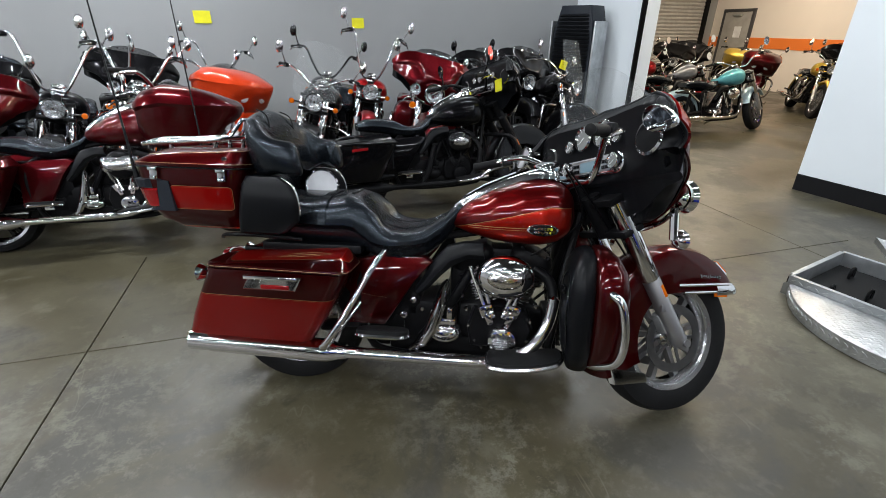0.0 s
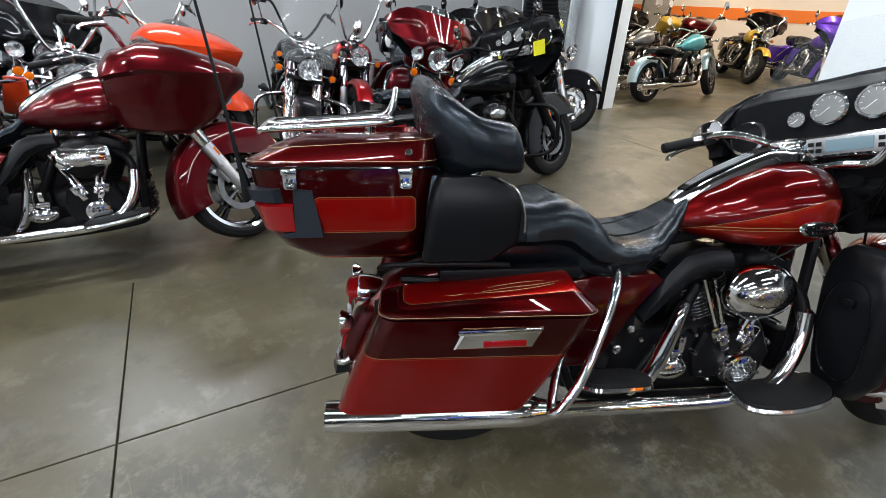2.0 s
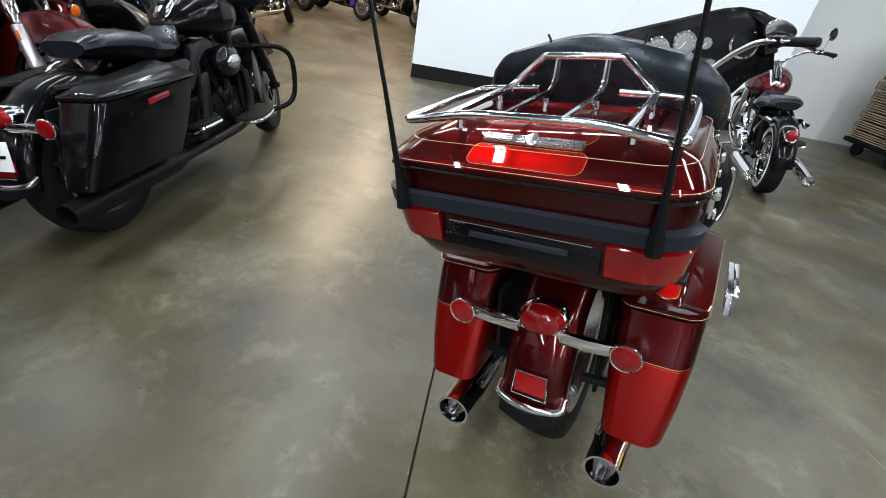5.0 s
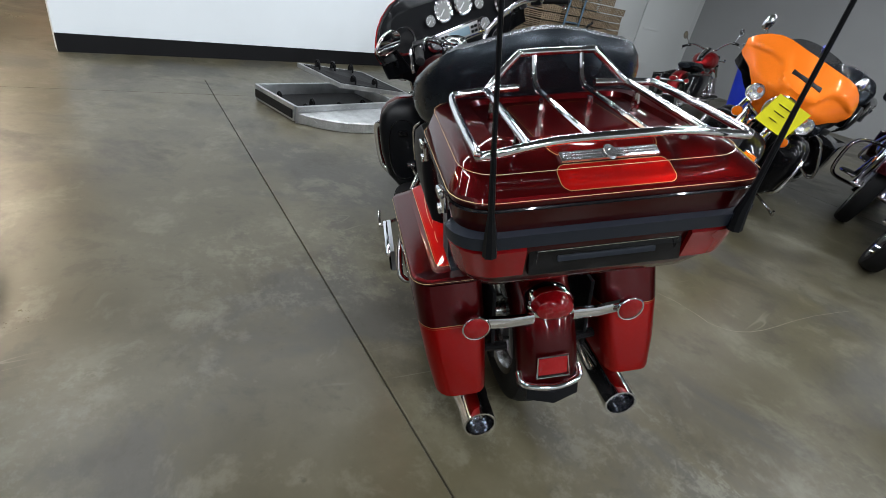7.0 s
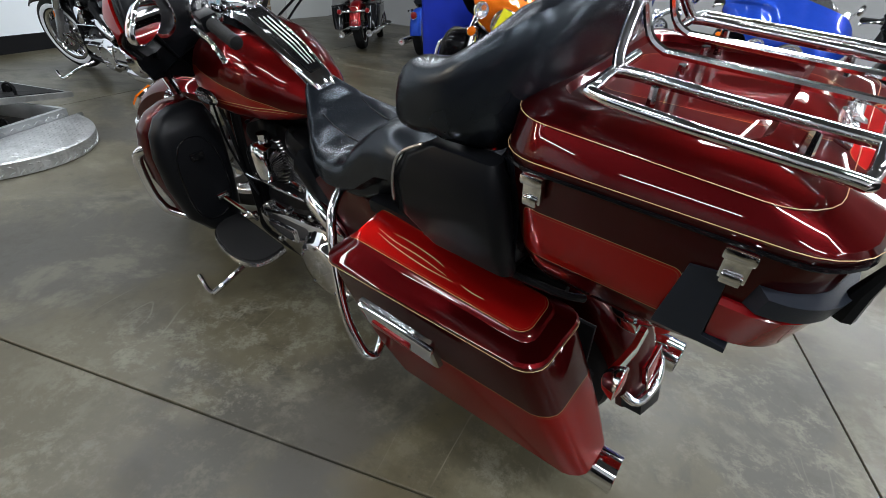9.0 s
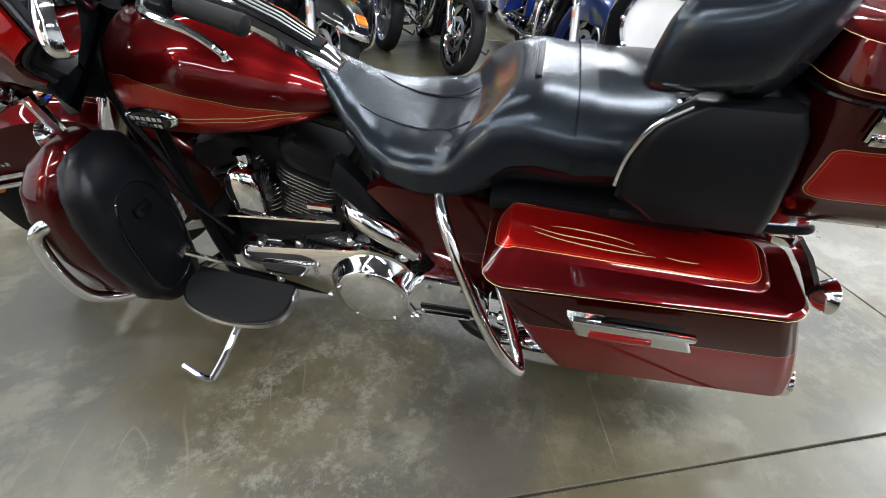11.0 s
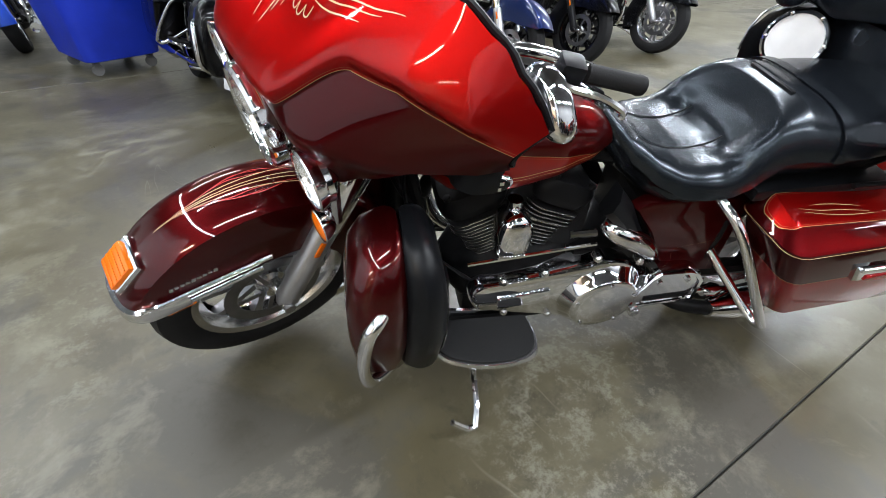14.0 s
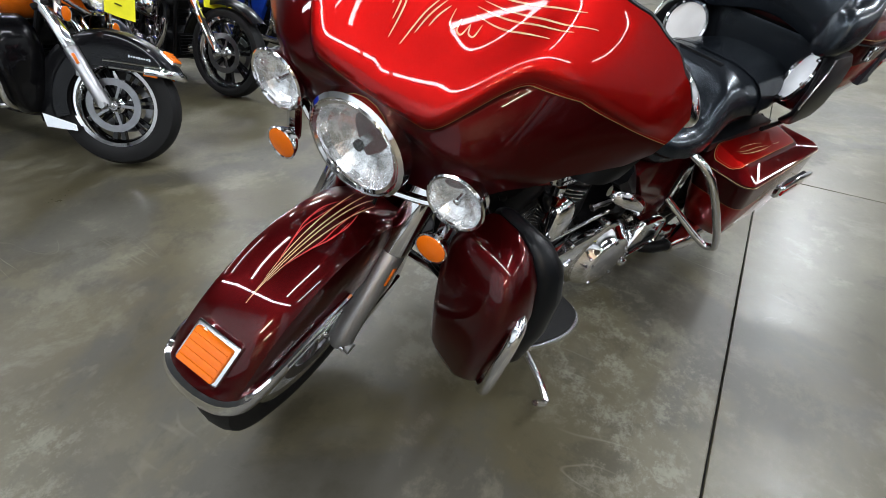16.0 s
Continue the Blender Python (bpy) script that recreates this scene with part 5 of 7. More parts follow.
    if k.get("lit", True):
        for s in (-1, 1):
            bm = B()
            rings = []
            for i in range(15):
                u = 0.30 + 0.56 * i / 14
                q = bat_point(s * u, 0.0)
                d = math.sin(math.pi * (i + 0.4) / 14.8) ** 0.7
                rings.append([q + Vector((-0.014, 0, 0.03)), q + Vector((-0.012, 0, -0.002)), q + Vector((-0.022, -s * 0.012 * d, -0.030 * d)), q + Vector((-0.045, -s * 0.035 * d, -0.058 * d)), q + Vector((-0.075, -s * 0.06 * d, -0.060 * d)), q + Vector((-0.085, -s * 0.06 * d, 0.01))])
            loft(bm, rings)
            part("fairing_skirt", m(bm), BLACK_PLASTIC, inner, "black plastic skirt under the fairing")
    face = Vector((-1, 0, 0.12)).normalized()
    for y, z, r in ((0.060, 1.165, 0.044), (-0.060, 1.165, 0.044), (0.148, 1.142, 0.023), (-0.148, 1.142, 0.023), (0.152, 1.045, 0.026), (-0.152, 1.045, 0.026)):
        at = Vector((1.285 - 0.05 * (z - 1.1) - 0.02 * abs(y) / 0.4 - (0.024 if z < 1.1 else 0.002), y, z))
        bm = B()
        lathe(bm, [(0, 0), (r * 1.22, 0), (r * 1.24, 0.008), (r * 1.13, 0.015), (r * 1.0, 0.006), (0, 0.005)], along(face, at), 28)
        gg = part("gauge", m(bm), CHROME, inner, "round chrome-rimmed gauge")
        bm = B()
        lathe(bm, [(0, 0.0075), (r * 0.98, 0.0065), (r * 0.98, 0.003), (0, 0.003)], along(face, at), 28)
        dl = part("dial", m(bm), DIAL, gg)
        q = along(face, at)
        if k.get("lit", True):
            for i in range(9):
                a = radians(-120 + 30 * i)
                v = Vector((math.sin(a), math.cos(a), 0))
                bm = B()
                tube(bm, [q @ (v * r * 0.74 + Vector((0, 0, 0.0085))), q @ (v * r * 0.92 + Vector((0, 0, 0.0085)))], 0.0012, 4)
                part("dial_mark", m(bm), WHITE, dl)
        bm = B()
        tube(bm, [q @ Vector((r * 0.08, r * 0.07, 0.009)), q @ Vector((-r * 0.6, -r * 0.5, 0.009))], [0.002, 0.001], 4)
        part("needle", m(bm), WHITE, dl)
    bm = B()
    rings = []
    for dx, gx in ((0.0, 0.0), (-0.018, 0.0), (-0.022, -0.006)):
        rings.append([Vector((1.285 + dx + 0.05 * (z - 1.06), y, z)) for y, z in [(p.x, p.y) for p in rrect(-0.19 - gx, 0.19 + gx, 1.0 - gx, 1.078 + gx, 0, 0.036, 4)]])
    loft(bm, rings)
    rd = part("radio_panel", m(bm), CHROME, inner, "chrome-framed radio panel")
    bm = B()
    box(bm, (1.2625, 0.0, 1.042), (0.004, 0.24, 0.058), bevel=0.0015)
    part("panel_face", m(bm), ALLOY, rd)
    bm = B()
    box(bm, (1.260, 0.0, 1.042), (0.006, 0.125, 0.040), bevel=0.002)
    part("display", m(bm), SCREEN_GLOW if k.get("lit", True) else BLACK_GLOSS, rd, "pale blue lit display")
    bm = B()
    for s in (-1, 1):
        for i in range(2):
            for j in range(2):
                box(bm, (1.260, s * 0.092 + (i - 0.5) * 0.022, 1.04 + (j - 0.5) * 0.022), (0.008, 0.016, 0.014), bevel=0.002)
    for i in range(6):
        box(bm, (1.262, -0.05 + i * 0.022, 1.01), (0.008, 0.016, 0.008), bevel=0.002)
    part("buttons", m(bm), BLACK_PLASTIC, rd)
    for s in (-1, 1):
        bm = B()
        lathe(bm, [(0.055, 0.0), (0.066, 0.0), (0.066, 0.006), (0.056, 0.01), (0.055, 0)], along(face, (1.270, s * 0.312, 1.105)), 28)
        sp = part("dash_speaker", m(bm), CHROME, inner)
        bm = B()
        lathe(bm, [(0, 0.006), (0.056, 0.004), (0.056, 0.0), (0, 0)], along(face, (1.270, s * 0.312, 1.105)), 28)
        part("speaker_grille", m(bm), BLACK_METAL, sp)
        if k.get("fairing_mirror", True):
            # teardrop shell on a short arm inside the wing
            cen = Vector((1.205, s * 0.428, 1.133))
            ax = Vector((0, s * 0.11, -0.045)).normalized()
            fw_ = Vector((1, s * 0.12, 0.1)).normalized()
            upv = fw_.cross(ax).normalized()
            def ring(dx, q, dn=0.0):
                return [cen + fw_ * dx + ax * (math.cos(t_) * 0.070 * q + dn) + upv * (math.sin(t_) * (0.042 - 0.010 * math.cos(t_)) * q) for t_ in [2 * math.pi * i / 28 for i in range(28)]]
            bm = B()
            loft(bm, [ring(-0.014, 0.90), ring(-0.016, 0.97), ring(-0.010, 1.0), ring(0.004, 0.97), ring(0.014, 0.86), ring(0.022, 0.64), ring(0.026, 0.35)])
            tube(bm, [cen + fw_ * 0.02 - ax * 0.04, cen + fw_ * 0.06 - ax * 0.045], 0.014, 10)
            mr = part("mirror", m(bm), CHROME, fr, "chrome teardrop fairing mirror")
            bm = B()
            loft(bm, [ring(-0.014, 0.93), ring(-0.0175, 0.92)])
            part("mirror_glass", m(bm), MIRROR, mr)
    # screen
    if k.get("screen_h", 0.15):
        hgt = k.get("screen_h", 0.15)
        bm = B()
        rows = []
        for j in range(7):
            v = j / 6
            row = []
            for i in range(25):
                u = -0.66 + 1.32 * i / 24
                p = bat_point(u, 1.0)
                h = hgt * (1 - abs(u / 0.66) ** 2.8) + 0.004
                row.append(bm.verts.new(p + Vector((-0.012 - 0.62 * h * v - 0.3 * h * v * v * 0.4, -u * 0.06 * v, h * v - 0.008))))
            rows.append(row)
        for a, c in zip(rows, rows[1:]):
            for i in range(24):
                bm.faces.new((a[i], a[i + 1], c[i + 1], c[i]))
        bmesh.ops.solidify(bm, geom=bm.faces[:], thickness=0.004)
        part("windscreen", m(bm), k.get("screen", CLEAR), fr, k.get("screen_label", "clear curved windscreen"))
    lamp(fr, (1.555, 0, 0.905), (1, 0, -0.06), 0.098, S, "headlamp", LENS, label="large round chrome headlamp")
    bm = B()
    lathe(bm, [(0.10, -0.02), (0.112, -0.015), (0.112, 0.012), (0.104, 0.018), (0.10, -0.02)], along((1, 0, -0.06), (1.55, 0, 0.905)), 32)
    part("headlamp_ring", m(bm), CHROME, fr)
    if k.get("spots", True):
        for s in (-1, 1):
            lamp(fr, (1.536, s * 0.215, 0.912), (1, 0, -0.04), 0.060, S, "spot_lamp", LENS, label="chrome passing lamp")
            lamp(fr, (1.527, s * 0.207, 0.747), (1, 0, 0), 0.038, S, "turn_signal", AMBER, label="amber turn signal")
        bm = B()
        tube(bm, spline([(1.47, -0.21, 0.845), (1.49, -0.14, 0.815), (1.51, 0, 0.79), (1.49, 0.14, 0.815), (1.47, 0.21, 0.845)], 5), 0.010, 8)
        for s in (-1, 1):
            tube(bm, [(1.49, s * 0.21, 0.87), (1.49, s * 0.207, 0.747)], 0.016, 8)
        part("lamp_bar", m(bm), CHROME, fr)
    return fr


def shark(root, k):
    """Frame-mounted fairing with a drawn-out nose and two lamps."""
    bm = B()
    rings = []
    for x, zt, zb, hy, n in ((1.12, 1.06, 0.80, 0.28, 3.4), (1.18, 1.11, 0.72, 0.35, 4.6), (1.32, 1.145, 0.69, 0.385, 4.6), (1.47, 1.125, 0.685, 0.37, 4.4), (1.60, 1.085, 0.75, 0.33, 4.0), (1.71, 1.04, 0.865, 0.27, 3.6), (1.775, 1.01, 0.91, 0.20, 3.0), (1.795, 0.99, 0.945, 0.10, 2.4)):
        zc = zb + (zt - zb) * 0.72
        half = [(0.0, zt + 0.012), (0.45, zt + 0.008), (0.74, zt - 0.012), (0.93, zt - (zt - zc) * 0.55), (1.0, zc), (0.95, zc - 0.02), (0.92, zc - (zc - zb) * 0.5), (0.84, zb + 0.03), (0.70, zb + 0.004), (0.0, zb)]
        rings.append([Vector((x + 0.05 * (z - zb) * (z < zc), y * hy, z)) for y, z in half] + [Vector((x + 0.05 * (z - zb) * (z < zc), -y * hy, z)) for y, z in reversed(half[1:-1])])
    loft(bm, rings)
    fr = part("fairing", bm, k["fairing_paint"], root, k.get("fairing_label", ""))
    bm = B()
    loft(bm, [oval(x, 0, zc, hy, hz, 2.6, 30) for x, zc, hy, hz in ((1.15, 1.0, 0.20, 0.10), (1.16, 0.99, 0.25, 0.13), (1.175, 0.985, 0.265, 0.14))])
    part("inner_fairing", bm, BLACK_PLASTIC, fr)
    for s in (-1, 1):
        bm = B()
        lathe(bm, [(0, 0.0), (0.05, -0.01), (0.062, -0.03), (0, -0.05)], along((1, s * 0.35, 0.02), (1.705, s * 0.13, 0.885)), 20, (1, 1.1))
        part("headlamp", bm, LENS, fr)
    bm = B()
    rows = []
    for j in range(6):
        v = j / 5
        rows.append([bm.verts.new((1.54 - 0.22 * v - 0.10 * (u * u), u * (0.30 - 0.06 * v), 1.065 + 0.13 * v * (1 - abs(u) ** 2.5 * 0.8) - 0.02 * u * u)) for u in [-1 + 2 * i / 16 for i in range(17)]])
    for a, c in zip(rows, rows[1:]):
        for i in range(16):
            bm.faces.new((a[i], a[i + 1], c[i + 1], c[i]))
    bmesh.ops.solidify(bm, geom=bm.faces[:], thickness=0.004)
    part("windscreen", bm, SMOKE, fr, "dark smoked windscreen")
    return fr


def lowers(root, s, k):
    """Leg shield: a painted front pod with a black glove box behind."""
    def lv(z, x0, x1, y0, y1, r):
        return [Vector((p.x, s * p.y, p.z)) for p in rrect(x0, x1, y0, y1, z, r, 5)]
    bm = B()
    loft(bm, [lv(*a) for a in ((0.272, 1.29, 1.345, 0.19, 0.285, 0.03), (0.285, 1.272, 1.37, 0.175, 0.315, 0.04), (0.36, 1.262, 1.395, 0.16, 0.362, 0.05), (0.5, 1.258, 1.40, 0.15, 0.388, 0.055), (0.62, 1.255, 1.395, 0.145, 0.388, 0.055), (0.69, 1.255, 1.38, 0.15, 0.368, 0.05), (0.735, 1.258, 1.355, 0.165, 0.333, 0.045), (0.762, 1.27, 1.32, 0.19, 0.28, 0.022))])
    lf = part("leg_shield", bm, k["lower_paint"], root, k.get("lower_label", ""))
    bm = B()
    loft(bm, [lv(*a) for a in ((0.262, 1.225, 1.275, 0.19, 0.275, 0.025), (0.275, 1.20, 1.280, 0.17, 0.31, 0.038), (0.36, 1.182, 1.276, 0.16, 0.368, 0.046), (0.5, 1.170, 1.272, 0.15, 0.391, 0.050), (0.62, 1.172, 1.268, 0.145, 0.391, 0.047), (0.695, 1.182, 1.266, 0.15, 0.372, 0.042), (0.74, 1.205, 1.265, 0.165, 0.335, 0.03), (0.757, 1.23, 1.262, 0.19, 0.28, 0.012))])
    gb = part("glove_box", bm, BLACK_PLASTIC, lf, "black glove box")
    bm = B()
    seam = []
    for i in range(32):
        a = 2 * math.pi * i / 32
        z = 0.50 + 0.165 * math.copysign(abs(math.sin(a)) ** 0.8, math.sin(a))
        y = 0.272 + 0.078 * math.copysign(abs(math.cos(a)) ** 0.8, math.cos(a))
        x = lerp_table(z, [(0.275, 1.20), (0.36, 1.182), (0.5, 1.170), (0.62, 1.172), (0.695, 1.187)])[0]
        seam.append((x - 0.0005, s * y, z))
    tube(bm, seam, 0.0035, 6, closed=True)
    part("lid_seam", bm, BLACK_GLOSS, gb)
    bm = B()
    box(bm, (1.166, s * 0.272, 0.60), (0.016, 0.05, 0.028), bevel=0.006)
    part("lid_latch", bm, BLACK_GLOSS, gb)
    return lf


def motorcycle(label, at, k, steer=0.0, group=""):
    """A V-twin motorcycle; k says which parts it has and how they are finished."""
    root = empty(k.get("name", "motorcycle"), at, label, "motorcycle", group)
    S, I = Matrix.Translation(k.get("head", (0, 0, 0))) @ steering(steer), Matrix()
    k.setdefault("tank_paint", k["paint"])
    for key in ("bag_paint", "lid_paint", "pak_paint", "pak_lid", "fairing_paint", "lower_paint", "fender_paint", "rear_paint"):
        k.setdefault(key, k["paint"])
    fw = dict(k)
    wheel(root, (1.65, 0, 0.325), 0.325, 0.125, S, fw)
    wheel(root, (0, 0, 0.318), 0.318, 0.145, I, k, disc=False)
    fork(root, S, k)
    # frame
    bm = B()
    for s in (-1, 1):
        tube(bm, spline([(1.25, s * 0.03, 0.86), (1.19, s * 0.09, 0.6), (1.15, s * 0.12, 0.3), (1.08, s * 0.13, 0.215), (0.5, s * 0.13, 0.215), (0.36, s * 0.14, 0.3), (0.33, s * 0.15, 0.55), (0.42, s * 0.12, 0.68), (0.7, s * 0.05, 0.74), (1.2, s * 0.03, 0.82)], 5), 0.017, 8)
        tube(bm, [(0.33, s * 0.14, 0.34), (0.0, s * 0.14, 0.318)], [0.03, 0.024], 8)
        tube(bm, [(0.05, s * 0.125, 0.36), (0.12, s * 0.125, 0.62)], 0.024, 8)
        tube(bm, [(0.38, s * 0.13, 0.62), (-0.18, s * 0.13, 0.66)], 0.014, 8)
        if k.get("touring", True) and k.get("bags", True):
            # black plate added to keep the gap between wheel and bag dark
            box(bm, (-0.04, s * 0.142, 0.48), (0.44, 0.012, 0.24), bevel=0.004)
            tube(bm, [(-0.26, s * 0.10, 0.40), (-0.25, s * 0.19, 0.40)], 0.014, 8)
    tube(bm, [(1.305, 0, 0.82), (1.23, 0, 0.97)], 0.035, 12)
    # black boxes added to close see-through gaps round the engine
    box(bm, (0.47, 0, 0.50), (0.24, 0.24, 0.24), bevel=0.02)
    box(bm, (0.50, 0, 0.33), (0.30, 0.22, 0.2), bevel=0.03)
    box(bm, (0.76, 0, 0.255), (0.62, 0.23, 0.09), bevel=0.02)
    box(bm, (1.155, 0, 0.34), (0.06, 0.20, 0.16), bevel=0.012)
    for q in range(6):
        box(bm, (1.19, 0, 0.28 + q * 0.024), (0.03, 0.18, 0.006))
    part("frame", bm, BLACK_METAL, root)
    v_twin(root, k)
    exhaust(root, k)
    tank(root, k)
    seat(root, k)
    fender(root, (1.65, 0, 0.325), 0.385, 0.096 if k.get("touring", True) else 0.08, 33 if k.get("touring", True) else 40, 200 if k.get("touring", True) else 165, k["fender_paint"], S, drop=0.05, label=k.get("fender_label", ""), skirt=0.515 if k.get("touring", True) else None)
    fender(root, (0, 0, 0.318), 0.372, 0.088, 5, 179, k["rear_paint"], I, name="rear_fender", drop=0.09)
    bm = B()
    tube(bm, [(0.02, -0.16, 0.318), (0.02, 0.16, 0.318)], 0.016, 10)
    part("rear_axle", bm, CHROME, root)
    # side covers
    for s in (-1, 1):
        bm = B()
        edge = [(0.27, 0.35), (0.44, 0.355), (0.50, 0.45), (0.565, 0.555), (0.64, 0.645), (0.61, 0.665), (0.42, 0.665), (0.30, 0.64)]
        mid = Vector((0.44, 0, 0.53))
        loft(bm, [[Vector((mid.x + (x - mid.x) * q, s * y, mid.z + (z - mid.z) * q)) for x, z in edge] for y, q in ((0.125, 1.0), (0.152, 1.0), (0.160, 0.985), (0.163, 0.95))])
        if not k.get("touring", True):
            xf(bm, Matrix.Translation((0.47, 0, 0.55)) @ Matrix.Diagonal((0.75, 1, 0.7, 1)) @ Matrix.Translation((-0.44, 0, -0.53)))
        sc = part("side_cover", bm, k["rear_paint"] if k.get("touring", True) else CHROME_WORN, root)
        if k.get("pak") and k.get("fender_trim"):
            bm = B()
            tube(bm, [(x, s * 0.1625, z) for x, z in ((0.30, 0.36), (0.315, 0.482), (0.33, 0.495), (0.45, 0.478), (0.462, 0.462), (0.43, 0.365))], 0.0006, 5)
            part("pinstripe", bm, SCROLL, sc)
        bm = B()
        blade = [((0.855, 0.668), (0.845, 0.735)), ((0.79, 0.668), (0.775, 0.735)), ((0.725, 0.635), (0.70, 0.715)), ((0.68, 0.592), (0.655, 0.665)), ((0.63, 0.535), (0.61, 0.590)), ((0.585, 0.50), (0.570, 0.530))]
        loft(bm, [[Vector((lo[0], s * 0.118, lo[1])), Vector((lo[0], s * 0.160, lo[1])), Vector((lo[0] * 0.7 + hi[0] * 0.3, s * 0.176, lo[1] * 0.7 + hi[1] * 0.3)), Vector((lo[0] * 0.3 + hi[0] * 0.7, s * 0.174, lo[1] * 0.3 + hi[1] * 0.7)), Vector((hi[0], s * 0.156, hi[1])), Vector((hi[0], s * 0.118, hi[1]))] for lo, hi in (blade if s < 0 else blade[2:])])
        part("heat_shield", bm, BLACK_PLASTIC, root)
        if k.get("boards", True):
            bm = B()
            rg = lambda z, g: [Vector((p.x, s * p.y, z + (p.x - 1.0) * 0.10)) for p in spline([(0.885 - g, 0.20, 0), (0.878 - g, 0.27, 0), (0.90 - g, 0.325 + g, 0), (0.98, 0.352 + g, 0), (1.08, 0.348 + g, 0), (1.16 + g * 0.7, 0.318 + g * 0.7, 0), (1.19 + g, 0.26, 0), (1.185 + g, 0.20, 0)], 4)]
            loft(bm, [rg(0.268, 0.0), rg(0.278, 0.004), rg(0.288, 0.0)])
            fb = part("footboard", bm, CHROME_WORN, root, "footboard with black rubber pad and chrome edge")
            bm = B()
            loft(bm, [rg(0.289, -0.006), rg(0.296, -0.008), rg(0.298, -0.014)])
            part("pad", bm, RUBBER, fb)
    def foot(z, g):
        return [Vector((p.x, p.y, z - (p.y + 0.20) * 0.22)) for p in rrect(0.345 - g, 0.565 + g, -0.335 - g, -0.205 + g, 0, 0.05, 5)]
    bm = B()
    loft(bm, [foot(0.335, -0.004), foot(0.343, 0.003), foot(0.352, 0.0)])
    box(bm, (0.455, -0.19, 0.335), (0.06, 0.08, 0.03), bevel=0.006)
    pb = part("passenger_footboard", bm, CHROME, root)
    bm = B()
    loft(bm, [foot(0.353, -0.003), foot(0.366, -0.005), foot(0.370, -0.012)])
    part("pad", bm, RUBBER, pb)
    bm = B()
    tube(bm, spline([(1.02, 0.17, 0.2), (1.06, 0.28, 0.17), (1.07, 0.38, 0.135), (1.085, 0.44, 0.108)], 4), 0.011, 8)
    tube(bm, spline([(1.085, 0.44, 0.108), (1.11, 0.445, 0.12), (1.155, 0.44, 0.165)], 4), 0.0095, 8)
    part("side_stand", bm, CHROME, root, "chrome side stand")
    # tail
    if k.get("touring", True):
        bm = B()
        for s in (-1, 1):
            loft(bm, [[Vector((x + 0.010 * dx, s * y, 0.560 + 0.016 * dz)) for dx, dz in ((-0.6, -1), (0.6, -1), (0.6, 1), (-0.6, 1), (-1.0, 0.5), (-1.0, -0.5))] for x, y in ((-0.335, 0.055), (-0.337, 0.12), (-0.330, 0.175), (-0.325, 0.205))])
        box(bm, (-0.30, 0, 0.562), (0.05, 0.13, 0.03), bevel=0.006)
        part("signal_bar", bm, CHROME, root)
        for s in (-1, 1):
            lamp(root, (-0.348, s * 0.213, 0.562), (-1, 0, 0.0), 0.036, I, "turn_signal", RED_LENS, label="red rear turn signal")
        bm = B()
        lathe(bm, [(0, 0.052), (0.028, 0.050), (0.046, 0.040), (0.054, 0.018), (0.056, 0.0), (0, 0)], along((-1, 0, 0.1), (-0.305, 0, 0.585)), 28, (1.08, 0.72))
        tl = part("tail_lamp", bm, RED_LENS, root, "red tail lamp")
        bm = B()
        lathe(bm, [(0, 0.012), (0.055, 0.012), (0.060, 0.006), (0.060, -0.03), (0.045, -0.08), (0, -0.09)], along((-1, 0, 0.1), (-0.305, 0, 0.585)), 28, (1.08, 0.74))
        part("lamp_housing", bm, CHROME, tl)
        # fender tip
        bm = B()
        tube(bm, spline([(-0.345, -0.086, 0.375), (-0.378, -0.078, 0.358), (-0.394, 0, 0.352), (-0.378, 0.078, 0.358), (-0.345, 0.086, 0.375)], 4), 0.011, 10)
        part("fender_trim", bm, CHROME, root, "chrome rear fender trim")
        bm = B()
        loft(bm, [[Vector((x, y * w, z)) for x, y, z in ((-0.345, -1, 0.362), (-0.390, -0.85, 0.348), (-0.406, 0, 0.340), (-0.390, 0.85, 0.348), (-0.345, 1, 0.362), (-0.33, 0, 0.362))] for w in (0.088,)] + [[Vector((x, y * 0.088, z)) for x, y, z in ((-0.35, -1, 0.330), (-0.396, -0.85, 0.316), (-0.414, 0, 0.306), (-0.396, 0.85, 0.316), (-0.35, 1, 0.330), (-0.33, 0, 0.330))]])
        part("bumper_pad", bm, BLACK_PLASTIC, root)
        bm = B()
        box(bm, (-0.368, 0, 0.412), (0.016, 0.085, 0.055), Matrix.Rotation(radians(14), 4, "Y"), bevel=0.004)
        rl = part("reflector", bm, RED_LENS, root)
        bm = B()
        e = [Vector((-0.376 + (z - 0.412) * 0.25, y, z)) for y, z in ((-0.046, 0.382), (0.046, 0.382), (0.043, 0.443), (-0.043, 0.443))]
        tube(bm, e, 0.004, 6, closed=True)
        part("reflector_frame", bm, CHROME, rl)
    else:
        lamp(root, (-0.36, 0, 0.60), (-1, 0, 0.1), 0.05, I, "tail_lamp", RED_LENS, label="red tail lamp")
        for s in (-1, 1):
            bm = B()
            tube(bm, spline([(0.30, s * 0.14, 0.50), (0.05, s * 0.125, 0.66), (-0.16, s * 0.12, 0.64)], 5), 0.016, 8)
            part("fender_strut", bm, CHROME, root)
    if k.get("bags", True):
        for s in (-1, 1):
            saddlebag(root, s, k)
            if k.get("guards", True):
                bm = B()
                tube(bm, spline([(0.46, s * 0.15, 0.70), (0.45, s * 0.22, 0.695), (0.41, s * 0.29, 0.635), (0.32, s * 0.362, 0.46), (0.26, s * 0.378, 0.365), (0.235, s * 0.37, 0.335), (0.24, s * 0.335, 0.325), (0.28, s * 0.25, 0.38), (0.33, s * 0.16, 0.45)], 5), 0.0135, 10)
